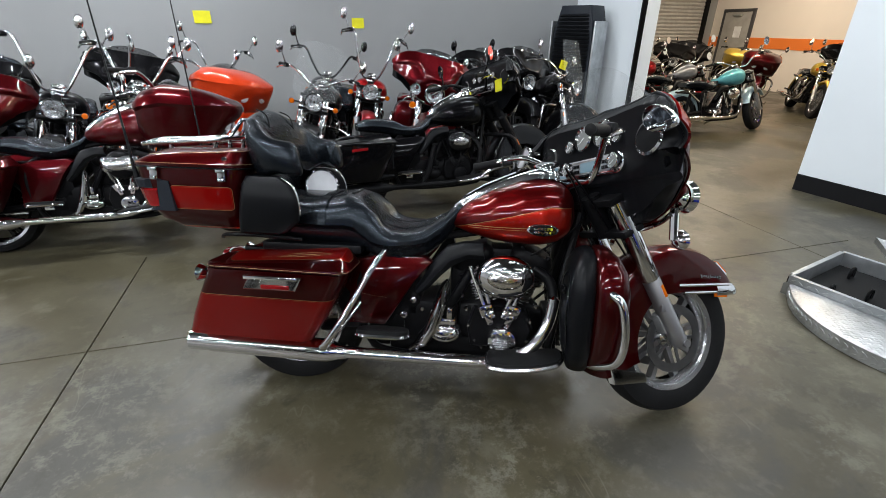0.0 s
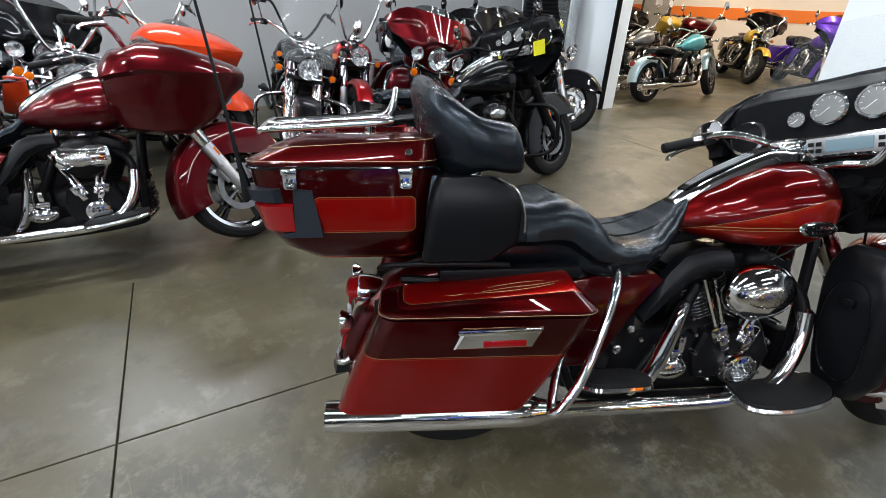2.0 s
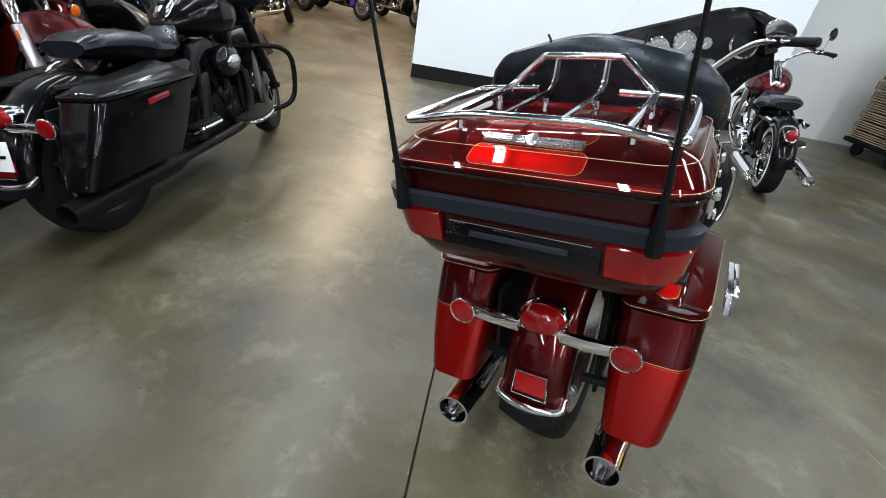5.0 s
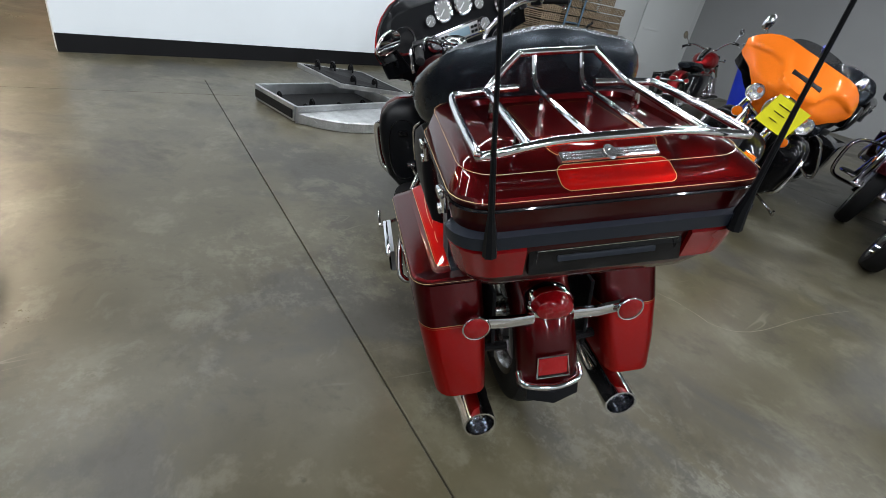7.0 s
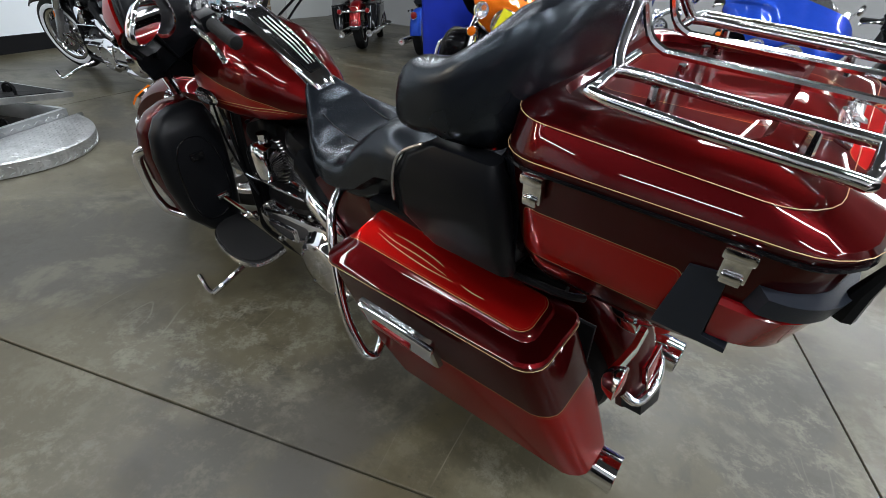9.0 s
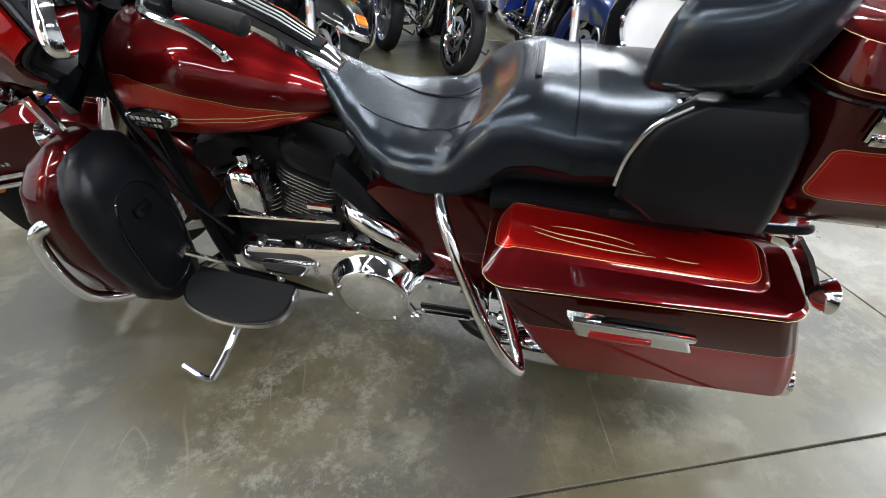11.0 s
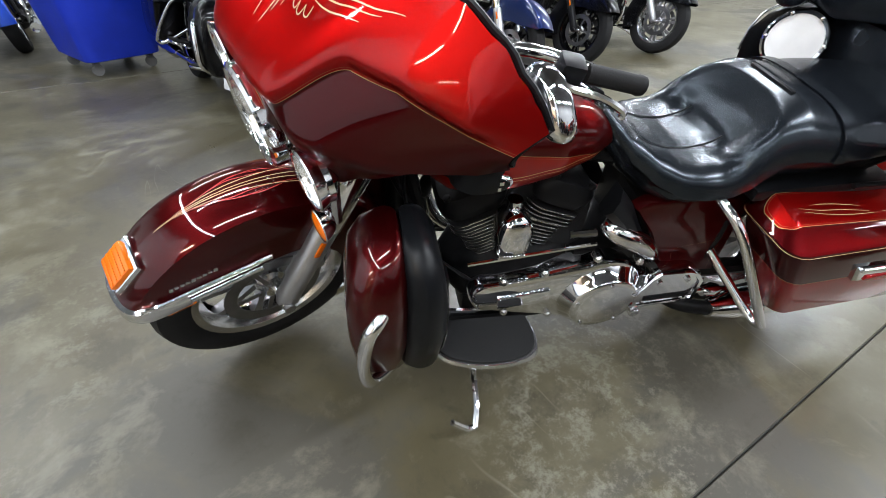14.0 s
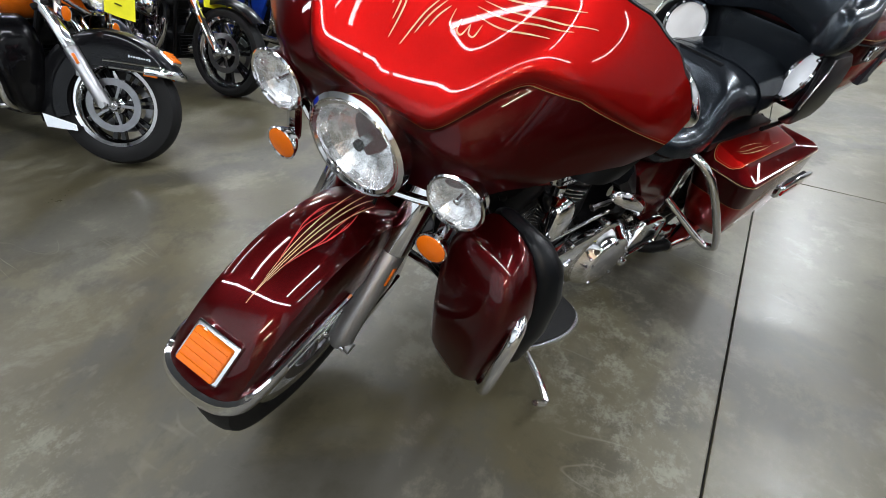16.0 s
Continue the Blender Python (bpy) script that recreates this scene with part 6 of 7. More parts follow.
                part("bag_guard", bm, CHROME, root, "chrome saddlebag guard")
    if k.get("pak"):
        tour_pack(root, k)
        bm = B()
        box(bm, (-0.2, 0, 0.775), (0.36, 0.3, 0.03), bevel=0.008)
        for s in (-1, 1):
            tube(bm, [(0.05, s * 0.13, 0.67), (-0.1, s * 0.15, 0.765)], 0.012, 8)
            tube(bm, spline([(0.12, s * 0.24, 0.735), (-0.05, s * 0.25, 0.745), (-0.2, s * 0.235, 0.74), (-0.24, s * 0.2, 0.72)], 4), 0.008, 8)
        part("case_support", bm, BLACK_METAL, root)
        for s in (-1, 1):
            bm = B()
            box(bm, (0.14, s * 0.158, 0.692), (0.42, 0.09, 0.035), bevel=0.008)
            part("seat_skirt", bm, BLACK_PLASTIC, root)
    style = k.get("style", "batwing")
    if style == "batwing":
        batwing(root, S, k)
    elif style == "shark":
        shark(root, k)
    else:
        lamp(root, (1.50, 0, 0.90), (1, 0, -0.05), 0.085, S, "headlamp", LENS, k.get("lamp_shell", CHROME), "round headlamp")
        bm = B()
        tube(bm, [(1.38, -0.2, 0.85), (1.38, 0.2, 0.85)], 0.009, 8)
        part("signal_bar", xf(bm, S), CHROME, root)
        for s in (-1, 1):
            lamp(root, (1.40, s * 0.21, 0.85), (1, 0, 0), 0.027, S, "turn_signal", AMBER, label="amber turn signal")
        if style == "screen":
            bm = B()
            rows = []
            for j in range(8):
                v = j / 7
                w = 0.20 + 0.03 * math.sin(v * math.pi)
                rows.append([bm.verts.new((1.52 - 0.24 * v - 0.07 * u * u, u * w, 0.93 + 0.50 * v - 0.04 * u * u * v)) for u in [-1 + 2 * i / 12 for i in range(13)]])
            for a, c in zip(rows, rows[1:]):
                for i in range(12):
                    bm.faces.new((a[i], a[i + 1], c[i + 1], c[i]))
            bmesh.ops.solidify(bm, geom=bm.faces[:], thickness=0.004)
            part("windscreen", xf(bm, S), CLEAR, root, "tall clear windscreen")
    if k.get("plate"):
        bm = B()
        box(bm, (-0.405, 0, 0.475), (0.004, 0.18, 0.105), Matrix.Rotation(radians(8), 4, "Y"), bevel=0.0015)
        box(bm, (-0.385, 0, 0.475), (0.04, 0.05, 0.03))
        pl = part("licence_plate", bm, WHITE, root, "white licence plate")
        for z, w in ((0.505, 0.12), (0.475, 0.15), (0.447, 0.10)):
            bm = B()
            box(bm, (-0.4085 - (z - 0.475) * 0.14, 0, z), (0.0015, w, 0.011), Matrix.Rotation(radians(8), 4, "Y"))
            part("writing_bar", bm, RED_LENS if w < 0.14 else BLACK_METAL, pl)
    if k.get("bag_reflector"):
        for s in (-1, 1):
            bm = B()
            box(bm, (0.02, s * 0.394, 0.60), (0.13, 0.006, 0.022), Matrix.Rotation(radians(-4), 4, "Y"), bevel=0.002)
            part("side_reflector", bm, RED_LENS, root)
    if k.get("slim_air"):
        bm = B()
        loft(bm, [[Vector((p.x, y, p.y)) for p in rrect(0.83 - g, 1.07 + g, 0.56 - g, 0.67 + g, 0, 0.03, 4)] for y, g in ((-0.15, 0.0), (-0.225, 0.0), (-0.238, -0.014))])
        for z in (0.59, 0.615, 0.64):
            box(bm, (0.95, -0.238, z), (0.16, 0.012, 0.008), bevel=0.003)
        part("air_box", bm, CHROME, root, "ribbed chrome air box")
    if k.get("vent"):
        a, b = Vector(bat_point(0, 0.62)), Vector(bat_point(0, 0.82))
        bm = B()
        box(bm, (a + b) / 2 + Vector((0.004, 0, 0)), (0.012, 0.24, 0.042), Matrix.Rotation(math.atan2(b.x - a.x, b.z - a.z), 4, "Y"), bevel=0.005)
        part("fairing_vent", xf(bm, S), BLACK_METAL, root, "black vent slot across the fairing")
    if k.get("tag"):
        bm = B()
        tx, ty, tz = k["tag"]
        q = k.get("tag_size", 1.0)
        loft(bm, [[Vector((tx + dx + 0.010 * math.sin(dy * 30), ty + dy * q, tz + dz * q)) for dy, dz in ((-0.06, -0.05), (0.0, -0.052), (0.06, -0.05), (0.06, 0.05), (0.0, 0.05), (-0.06, 0.05))] for dx in (0.0, 0.002)])
        tube(bm, [(tx, ty, tz + 0.049 * q), (tx - 0.04, ty * 0.8, tz + 0.05 + 0.05 * q)], 0.0012, 4)
        tg = part("tag", xf(bm, S), YELLOW, root, "yellow card price tag")
        for i in range(3):
            bm = B()
            box(bm, (tx + 0.008, ty - 0.015 * q, tz + (0.025 - i * 0.024) * q), (0.001, (0.05 - i * 0.01) * q, 0.003 * q))
            part("writing_bar", xf(bm, S), BLACK_METAL, tg)
    if k.get("lowers"):
        for s in (-1, 1):
            lowers(root, s, k)
    if k.get("crash", True):
        bm = B()
        for s in (-1, 1):
            if k.get("lowers"):
                tube(bm, spline([(1.30, s * 0.34, 0.62), (1.325, s * 0.385, 0.618), (1.352, s * 0.403, 0.585), (1.372, s * 0.404, 0.48), (1.370, s * 0.396, 0.395), (1.352, s * 0.374, 0.345), (1.30, s * 0.31, 0.305), (1.22, s * 0.18, 0.265), (1.17, s * 0.06, 0.25)], 6), 0.0165, 10)
                continue
            tube(bm, spline([(1.25, s * 0.05, 0.64), (1.32, s * 0.22, 0.645), (1.375, s * 0.325, 0.63), (1.415, s * 0.372, 0.57), (1.425, s * 0.378, 0.45), (1.41, s * 0.36, 0.32), (1.36, s * 0.31, 0.262), (1.25, s * 0.18, 0.235), (1.17, s * 0.06, 0.23)], 6), 0.0165, 10)
        part("engine_guard", bm, k.get("guard_mat", CHROME), root, "chrome engine guard")
    handlebar(root, S, k)
    # front fender dressing
    if k.get("fender_trim"):
        dressing(root, S, k)
    return root


def dressing(root, S, k):
    """Chrome rails, tip and amber lamp on the front mudguard."""
    c = Vector((1.65, 0, 0.325))
    def on(a, rr, y):
        return c + Vector((math.cos(radians(a)) * rr, y, math.sin(radians(a)) * rr))
    for s in (-1, 1):
        for z, x1 in ((0.552, 1.63), (0.520, 1.66)):
            bm = B()
            tube(bm, spline([(1.940, s * 0.092, z - 0.004), (1.90, s * 0.103, z), (1.80, s * 0.104, z + 0.002), (x1, s * 0.103, z + 0.004)], 4), 0.0075, 8)
            part("fender_rail", xf(bm, S), CHROME, root, "thin chrome fender rail")
        bm = B()
        box(bm, (1.868, s * 0.101, 0.508), (0.07, 0.010, 0.020), Matrix.Rotation(radians(3), 4, "Y"), bevel=0.004)
        part("side_marker", xf(bm, S), AMBER, root, "amber fender side marker")
        for i in range(9):
            bm = B()
            box(bm, (1.76 + i * 0.013, s * 0.0975, 0.592 - i * 0.001), (0.009, 0.003, 0.008 if i % 4 else 0.013), Matrix.Rotation(radians(-12), 4, "Y"))
            part("script_bar", xf(bm, S), CHROME_WORN, root)
    bm = B()
    line = spline([(1.84, -0.101, 0.522), (1.90, -0.102, 0.522), (1.948, -0.094, 0.520), (1.976, -0.06, 0.516), (1.985, 0, 0.514), (1.976, 0.06, 0.516), (1.948, 0.094, 0.520), (1.90, 0.102, 0.522), (1.84, 0.101, 0.522)], 4)
    prof = ((-0.006, -0.016), (0.006, -0.016), (0.012, -0.006), (0.011, 0.012), (0.005, 0.026), (-0.006, 0.028))
    rings = []
    for i, p in enumerate(line):
        d = (line[min(i + 1, len(line) - 1)] - line[max(i - 1, 0)]).normalized()
        o = Vector((d.y, -d.x, 0)).normalized()
        o = o if o.dot(p - Vector((1.75, 0, 0.52))) > 0 else -o
        rings.append([p + o * u + Vector((0, 0, w)) for u, w in prof])
    loft(bm, rings)
    part("fender_tip", xf(bm, S), CHROME, root, "chrome trim wrapped round the fender tip")
    for s in (-1, 1):
        bm = B()
        loft(bm, [[Vector((x, s * y, z)) for x, y, z in r_] for r_ in (((1.43, 0.075, 0.20), (1.47, 0.098, 0.20), (1.30, 0.098, 0.24), (1.29, 0.075, 0.24)), ((1.45, 0.075, 0.165), (1.48, 0.099, 0.165), (1.32, 0.099, 0.17), (1.31, 0.075, 0.17)))])
        part("fender_heel", xf(bm, S), CHROME, root)
    at = on(46, 0.398, 0)
    rot = Matrix.Rotation(radians(40), 4, "Y")
    bm = B()
    box(bm, at, (0.092, 0.104, 0.022), rot, bevel=0.007)
    fl = part("fender_lamp", xf(bm, S), CHROME, root, "chrome-framed amber fender lamp")
    bm = B()
    box(bm, at + Vector((0.009, 0, 0.006)), (0.074, 0.088, 0.020), rot, bevel=0.005)
    ln = part("lens", xf(bm, S), AMBER, fl)
    for j in range(4):
        bm = B()
        box(bm, at + Vector((0.0155, 0, 0.0125)) + rot @ Vector((0.024 - j * 0.016, 0, 0)), (0.005, 0.082, 0.006), rot, bevel=0.001)
        part("lens_rib", xf(bm, S), AMBER, ln)


# ---------- the maroon touring motorcycle ----------
HEAD, STEER = (0, -0.041, 0.010), 27.4
TURN = Matrix.Translation(HEAD) @ steering(STEER)


def dist_rect(a, b, ca, cb, ha, hb, r=0.02):
    """Signed distance to a rounded rectangle in two coordinates."""
    qa = ((a - ca).abs() - (ha - r)).max(0.0)
    qb = ((b - cb).abs() - (hb - r)).max(0.0)
    inside = ((a - ca).abs() - (ha - r)).max((b - cb).abs() - (hb - r)).min(0.0)
    return (qa * qa + qb * qb).op("SQRT") + inside - r


bag_paint = two_tone("maroon_bag_paint", lambda x, y, z: (z - 0.522), high=(0.27, 0.005, 0.004))
bag_lid = two_tone("maroon_lid_paint", lambda x, y, z: dist_rect(x, y.abs() - (x - 0.06) * 0.045, 0.075, 0.246, 0.250, 0.052, 0.03).max(z * -1.0 + 0.640 + (x * 0.06).min(0.0)), high=(0.34, 0.006, 0.005))
pak_paint = two_tone("maroon_case_paint", lambda x, y, z: dist_rect(x, z, -0.265, 0.892, 0.125, 0.046, 0.015).max(y.abs() * -1.0 + 0.24).min(z - 0.770))
pak_lid = two_tone("maroon_case_lid_paint", lambda x, y, z: dist_rect(x, y, -0.315, 0.0, 0.160, 0.108, 0.03), high=(0.11, 0.0035, 0.0036),
                   inset=lambda x, y, z: dist_rect(x, y, -0.521, 0.0, 0.027, 0.108, 0.018))
tank_paint = two_tone("maroon_tank_paint", lambda x, y, z: (z - 0.785 - (x - 0.72) * 0.30 + ((x - 1.10).max(0.0)) * 0.35).max((x - 1.19)).max(x * -1.0 + 0.725).max(z * -1.0 + 0.735), low=(0.085, 0.003, 0.0034), high=(0.34, 0.012, 0.006), extra=lambda x, y, z: ((z - 0.812 - (x - 1.0) * 0.04).ring(0.0, 0.0011).max((z - 0.803 - (x - 1.0) * 0.04).ring(0.0, 0.0007)) * (x - 0.90).abs().below(0.12) * (y.abs() * -1.0 + 0.05).below(0.0)))


def wave(x, y, z):
    """Parting line of the fairing's two reds: low over the lamp, then a hump on each wing."""
    y = y * 0.93
    t = ((y.abs() - 0.10) * 9.0).op("ADD", 0.0, clamp=True)
    t = t * t * (t * -2.0 + 3.0)
    return z * -1.0 + 1.022 + t * 0.112 - (y.abs() - 0.28).max(0.0) * 0.30


fair_paint = two_tone("maroon_fairing_paint", wave, high=(0.29, 0.0050, 0.0045), turn=TURN.inverted(), coat=0.6)
maroon = car_paint("maroon_paint", MAROON)

HERO = dict(name="touring_motorcycle", paint=maroon, bag_paint=bag_paint, lid_paint=bag_lid, pak_paint=pak_paint, pak_lid=pak_lid, tank_paint=tank_paint,
            fairing_paint=fair_paint, pak=True, lowers=True, fender_trim=True, bar_mirror=False, rise=0.135, pull=0.255, bar_w=0.425, bar_z=0.975,
            bag_label="maroon and candy red hard saddlebag", pak_label="maroon and candy red top case", tank_label="maroon and candy red teardrop tank",
            fairing_label="candy red and maroon fairing with gold pinstripe", lower_label="glossy maroon leg shield", fender_label="maroon valanced front fender",
            rim=CHROME_WORN, spokes=9, cyl=plain("fin_edged_cylinder", (0.035, 0.035, 0.037), 0.3, 0.7), head=HEAD, bright_fins=True)
hero_at = Matrix.Translation((1.085, -0.474, 0)) @ Matrix.Rotation(radians(-21.9), 4, "Z") @ Matrix.Rotation(radians(-11.7), 4, "X")
hero = motorcycle("maroon and candy red touring motorcycle leaning on its side stand", hero_at, HERO, steer=STEER)


# hand-painted gold scrolls
SCROLL_RED = plain("red_scroll_paint", (0.50, 0.03, 0.03), 0.35, coat=0.8)


def ribbon(name, curves, surface, width, mat, parent, m=None, lift=0.0012):
    """Tapered strokes that lie on a surface; each curve is a list of surface coordinates."""
    for c in curves:
        bm = B()
        pts = spline([(p[0], p[1], 0) for p in c], 7)
        P = [surface(p.x, p.y) for p in pts]
        n = len(P)
        rows = []
        for i, p in enumerate(P):
            d = (P[min(i + 1, n - 1)] - P[max(i - 1, 0)]).normalized()
            e = 0.002
            nrm = (surface(pts[i].x + e, pts[i].y) - p).cross(surface(pts[i].x, pts[i].y + e) - p).normalized()
            if nrm.dot(p - Vector((p.x - 0.3, 0, p.z - 0.3))) < 0:
                nrm = -nrm
            side = d.cross(nrm)
            w = width * (0.15 + math.sin(math.pi * (i + 0.3) / n) ** 0.8)
            rows.append([bm.verts.new(p + nrm * lift + side * w * q) for q in (-1, 1)])
        for a, b in zip(rows, rows[1:]):
            bm.faces.new((a[0], a[1], b[1], b[0]))
        if m:
            xf(bm, m)
        part(name, bm, mat, parent)


fairing = next(o for o in hero.children if o.name.startswith("fairing"))
brow = [[(0.20, 0.80), (0.33, 0.795), (0.45, 0.81)], [(0.19, 0.82), (0.34, 0.825), (0.50, 0.845)], [(0.20, 0.84), (0.38, 0.85), (0.56, 0.87)], [(0.20, 0.86), (0.34, 0.88), (0.50, 0.91)], [(0.22, 0.89), (0.34, 0.92), (0.42, 0.95)],
        [(0.13, 0.79), (0.135, 0.755), (0.155, 0.745), (0.165, 0.775)], [(0.165, 0.775), (0.17, 0.745), (0.19, 0.740), (0.20, 0.775)], [(0.20, 0.775), (0.21, 0.75), (0.23, 0.75), (0.235, 0.785)],
        [(0.07, 0.80), (0.040, 0.74), (0.025, 0.65)], [(0.09, 0.80), (0.060, 0.745), (0.048, 0.69)], [(0.11, 0.79), (0.088, 0.755), (0.078, 0.72)], [(0.05, 0.82), (0.08, 0.86), (0.05, 0.91), (0.10, 0.95)], [(0.12, 0.83), (0.16, 0.86), (0.14, 0.90), (0.18, 0.93)]]
ribbon("scroll", brow + [[(-u, v) for u, v in c] for c in brow], bat_point, 0.0013, SCROLL, fairing, TURN, 0.0092)


def on_fender(a, y):
    q = y / 0.096
    r = 0.391 - 0.006 * max(0.0, (72 - a) / 40) ** 1.3 + 0.009 - 0.012 * q * q - 0.02 * max(0.0, abs(q) - 0.75)
    return Vector((1.65 + r * math.cos(radians(a)), y, 0.325 + r * math.sin(radians(a))))


guard = next(o for o in hero.children if o.name.startswith("front_fender"))
lines = [[(62, 0.0), (80, 0.002), (110, 0.006), (122, 0.012)], [(70, 0.003), (85, 0.012), (102, 0.02), (116, 0.028)], [(76, 0.006), (88, 0.024), (96, 0.022), (112, 0.018)], [(74, 0.004), (84, 0.02), (92, 0.034), (100, 0.03)], [(90, 0.03), (98, 0.036), (106, 0.026)]]
sw = [[(a, -y - 0.001) for a, y in c] for c in lines]
ribbon("scroll", lines[:2] + sw[:2], on_fender, 0.0010, SCROLL, guard, TURN)
ribbon("scroll", lines[2:] + sw[2:], on_fender, 0.0010, SCROLL_RED, guard, TURN)
for s in (-1, 1):
    lid = [o for o in hero.children_recursive if o.name.startswith("lid") and o.parent.name.startswith("saddlebag")][0 if s == -1 else 1]
    flame = [[(0.26, 0.255), (0.20, 0.262), (0.12, 0.262), (0.04, 0.268)], [(0.25, 0.266), (0.19, 0.274), (0.10, 0.277), (0.02, 0.272)], [(0.22, 0.246), (0.17, 0.243), (0.10, 0.246), (0.06, 0.252)], [(0.0, 0.268), (-0.03, 0.27), (-0.06, 0.268)]]
    ribbon("scroll", flame, lambda x, y: Vector((x, s * y, 0.703 + (x - 0.30) * 0.088 - (y - 0.20) * 0.20)), 0.0010, SCROLL, lid)


def cable(name, pts, r, label):
    bm = B()
    tube(bm, spline(pts, 6), r, 6)
    part(name, bm, BLACK_PLASTIC, hero, label)


cable("clutch_cable", [(1.08, 0.30, 1.05), (1.16, 0.22, 0.93), (1.24, 0.13, 0.80), (1.20, 0.14, 0.58), (1.06, 0.15, 0.42)], 0.0048, "black clutch cable")
cable("throttle_cable", [(1.12, -0.34, 1.06), (1.20, -0.24, 0.94), (1.22, -0.13, 0.82), (1.08, -0.10, 0.70), (1.0, -0.08, 0.66)], 0.0042, "black throttle cable")
cable("brake_hose", [(1.14, -0.32, 1.05), (1.26, -0.20, 0.92), (1.36, -0.10, 0.80), (1.47, -0.02, 0.66), (1.55, 0.0, 0.50)], 0.0045, "black brake hose")
cable("wiring_loom", [(1.30, 0.06, 0.90), (1.26, 0.10, 0.76), (1.19, 0.12, 0.62), (1.16, 0.13, 0.46)], 0.008, "black wiring loom")


def on_rear(a, y):
    return Vector((0.379 * math.cos(radians(a)), y, 0.318 + 0.379 * math.sin(radians(a))))


tailguard = next(o for o in hero.children if o.name.startswith("rear_fender"))
fans = [[(150, 0.0), (157, 0.003), (162, 0.006)], [(149, 0.008), (155, 0.012), (160, 0.004)], [(150, 0.014), (156, 0.018), (163, 0.010)], [(152, 0.022), (157, 0.014), (160, 0.020)]]
ribbon("scroll", fans + [[(a, -y) for a, y in c] for c in fans], on_rear, 0.0010, SCROLL, tailguard, None, 0.009)


# ---------- the parked rows ----------
BLACKP = car_paint("black_paint", (0.0022, 0.0022, 0.0026), 0.0)
BLACKP.node_tree.nodes["Principled BSDF"].inputs["Coat IOR"].default_value = 1.27
DKRED = car_paint("dark_red_paint", (0.070, 0.0035, 0.0055))
CHERRY = car_paint("black_cherry_paint", (0.016, 0.0022, 0.003))
RED = car_paint("red_paint", (0.24, 0.010, 0.012))
ORANGE = car_paint("orange_paint", (0.80, 0.17, 0.012), 0.1)
VERMIL = car_paint("vermilion_paint", (0.55, 0.045, 0.010), 0.1)
SILVERP = car_paint("silver_metallic", (0.22, 0.23, 0.25), 0.6)
TEAL = car_paint("teal_paint", (0.10, 0.33, 0.38), 0.3)
ICE = car_paint("ice_blue_paint", (0.32, 0.44, 0.50), 0.3)
BLUEP = car_paint("blue_paint", (0.012, 0.05, 0.36), 0.3)
NAVY = car_paint("midnight_blue_paint", (0.008, 0.016, 0.06), 0.3)
GOLDP = car_paint("gold_paint", (0.48, 0.33, 0.06), 0.5)
PURPLE = car_paint("purple_paint", (0.10, 0.04, 0.42), 0.4)


def stand(front=None, rear=None, heading=0.0, lean=-9.0):
    """The pose of a bike whose front (or rear) tyre touches the floor there."""
    d = Vector((math.cos(radians(heading)), math.sin(radians(heading)), 0))
    p = Vector((*rear, 0)) if rear else Vector((*front, 0)) - d * 1.645
    return Matrix.Translation(p) @ Matrix.Rotation(radians(heading), 4, "Z") @ Matrix.Rotation(radians(lean), 4, "X")


def spec(paint, **kw):
    return dict(dict(paint=paint, badge=False, seat_detail=False, aerials=False, rack=False, lit=False, screen_h=0.07, screen=SMOKE, bag_latch=False, fairing_mirror=False, bar_mirror=True, spokes=7), **kw)


SOLO = [(0.06, 0.80, 0.10, 0.735), (0.14, 0.825, 0.13, 0.72), (0.26, 0.83, 0.145, 0.70), (0.34, 0.82, 0.16, 0.68), (0.42, 0.775, 0.18, 0.665), (0.52, 0.745, 0.18, 0.66), (0.60, 0.755, 0.15, 0.67), (0.67, 0.79, 0.11, 0.70), (0.73, 0.83, 0.07, 0.76), (0.76, 0.84, 0.035, 0.81)]
black_trim = dict(pipe=BLACK_METAL, cover=BLACK_METAL, air=BLACK_GLOSS, guard_mat=BLACK_METAL, rim=BLACK_GLOSS, spoke_mat=BLACK_GLOSS, leg=BLACK_METAL, fork_cover=BLACK_METAL, leg_label="black fork leg", bar_mat=BLACK_METAL, mirror_mat=BLACK_GLOSS, guards=False)
GN, GS, GF = "motorcycles in the row along the grey wall", "motorcycles in the facing row", "motorcycles in the next showroom"
naked = dict(touring=False, bags=False, boards=False, seat_rows=SOLO, crash=False)

motorcycle("dark red bagger with a long shark-nose fairing and chrome engine", stand(front=(0.62, 1.50), heading=-1), spec(DKRED, style="shark", seat_rows=SOLO, rim=CHROME, spoke_mat=BLACK_GLOSS, cyl=BLACK_METAL, lowers=False, rise=0.14, guards=False, slim_air=True, crash=False, spokes=5, rim_r=0.25, oval_air=False, air=BLACK_METAL, tank_label="dark red fuel tank"), steer=26, group=GN)
motorcycle("gloss black bagger with black engine and yellow tag on the bar", stand(rear=(1.60, 1.63), heading=2), spec(BLACKP, seat_rows=SOLO, spots=False, bag_reflector=True, plate=True, tag=(1.20, -0.30, 1.03), **black_trim), steer=14, group=GN)
motorcycle("black cruiser with chrome fork and tall clear windscreen", stand(front=(4.43, 2.86), heading=-80), spec(BLACKP, style="screen", rim=CHROME, spoke_mat=CHROME, spokes=5, tag=(1.33, -0.2, 1.10)), steer=18, group=GN)
motorcycle("black cruiser with clear windscreen, chrome fork and blue headlamp", stand(front=(1.13, 2.31), heading=-108), spec(BLACKP, style="screen", rim=CHROME, spoke_mat=CHROME, spokes=9, leg=CHROME_WORN), steer=14, group=GN)
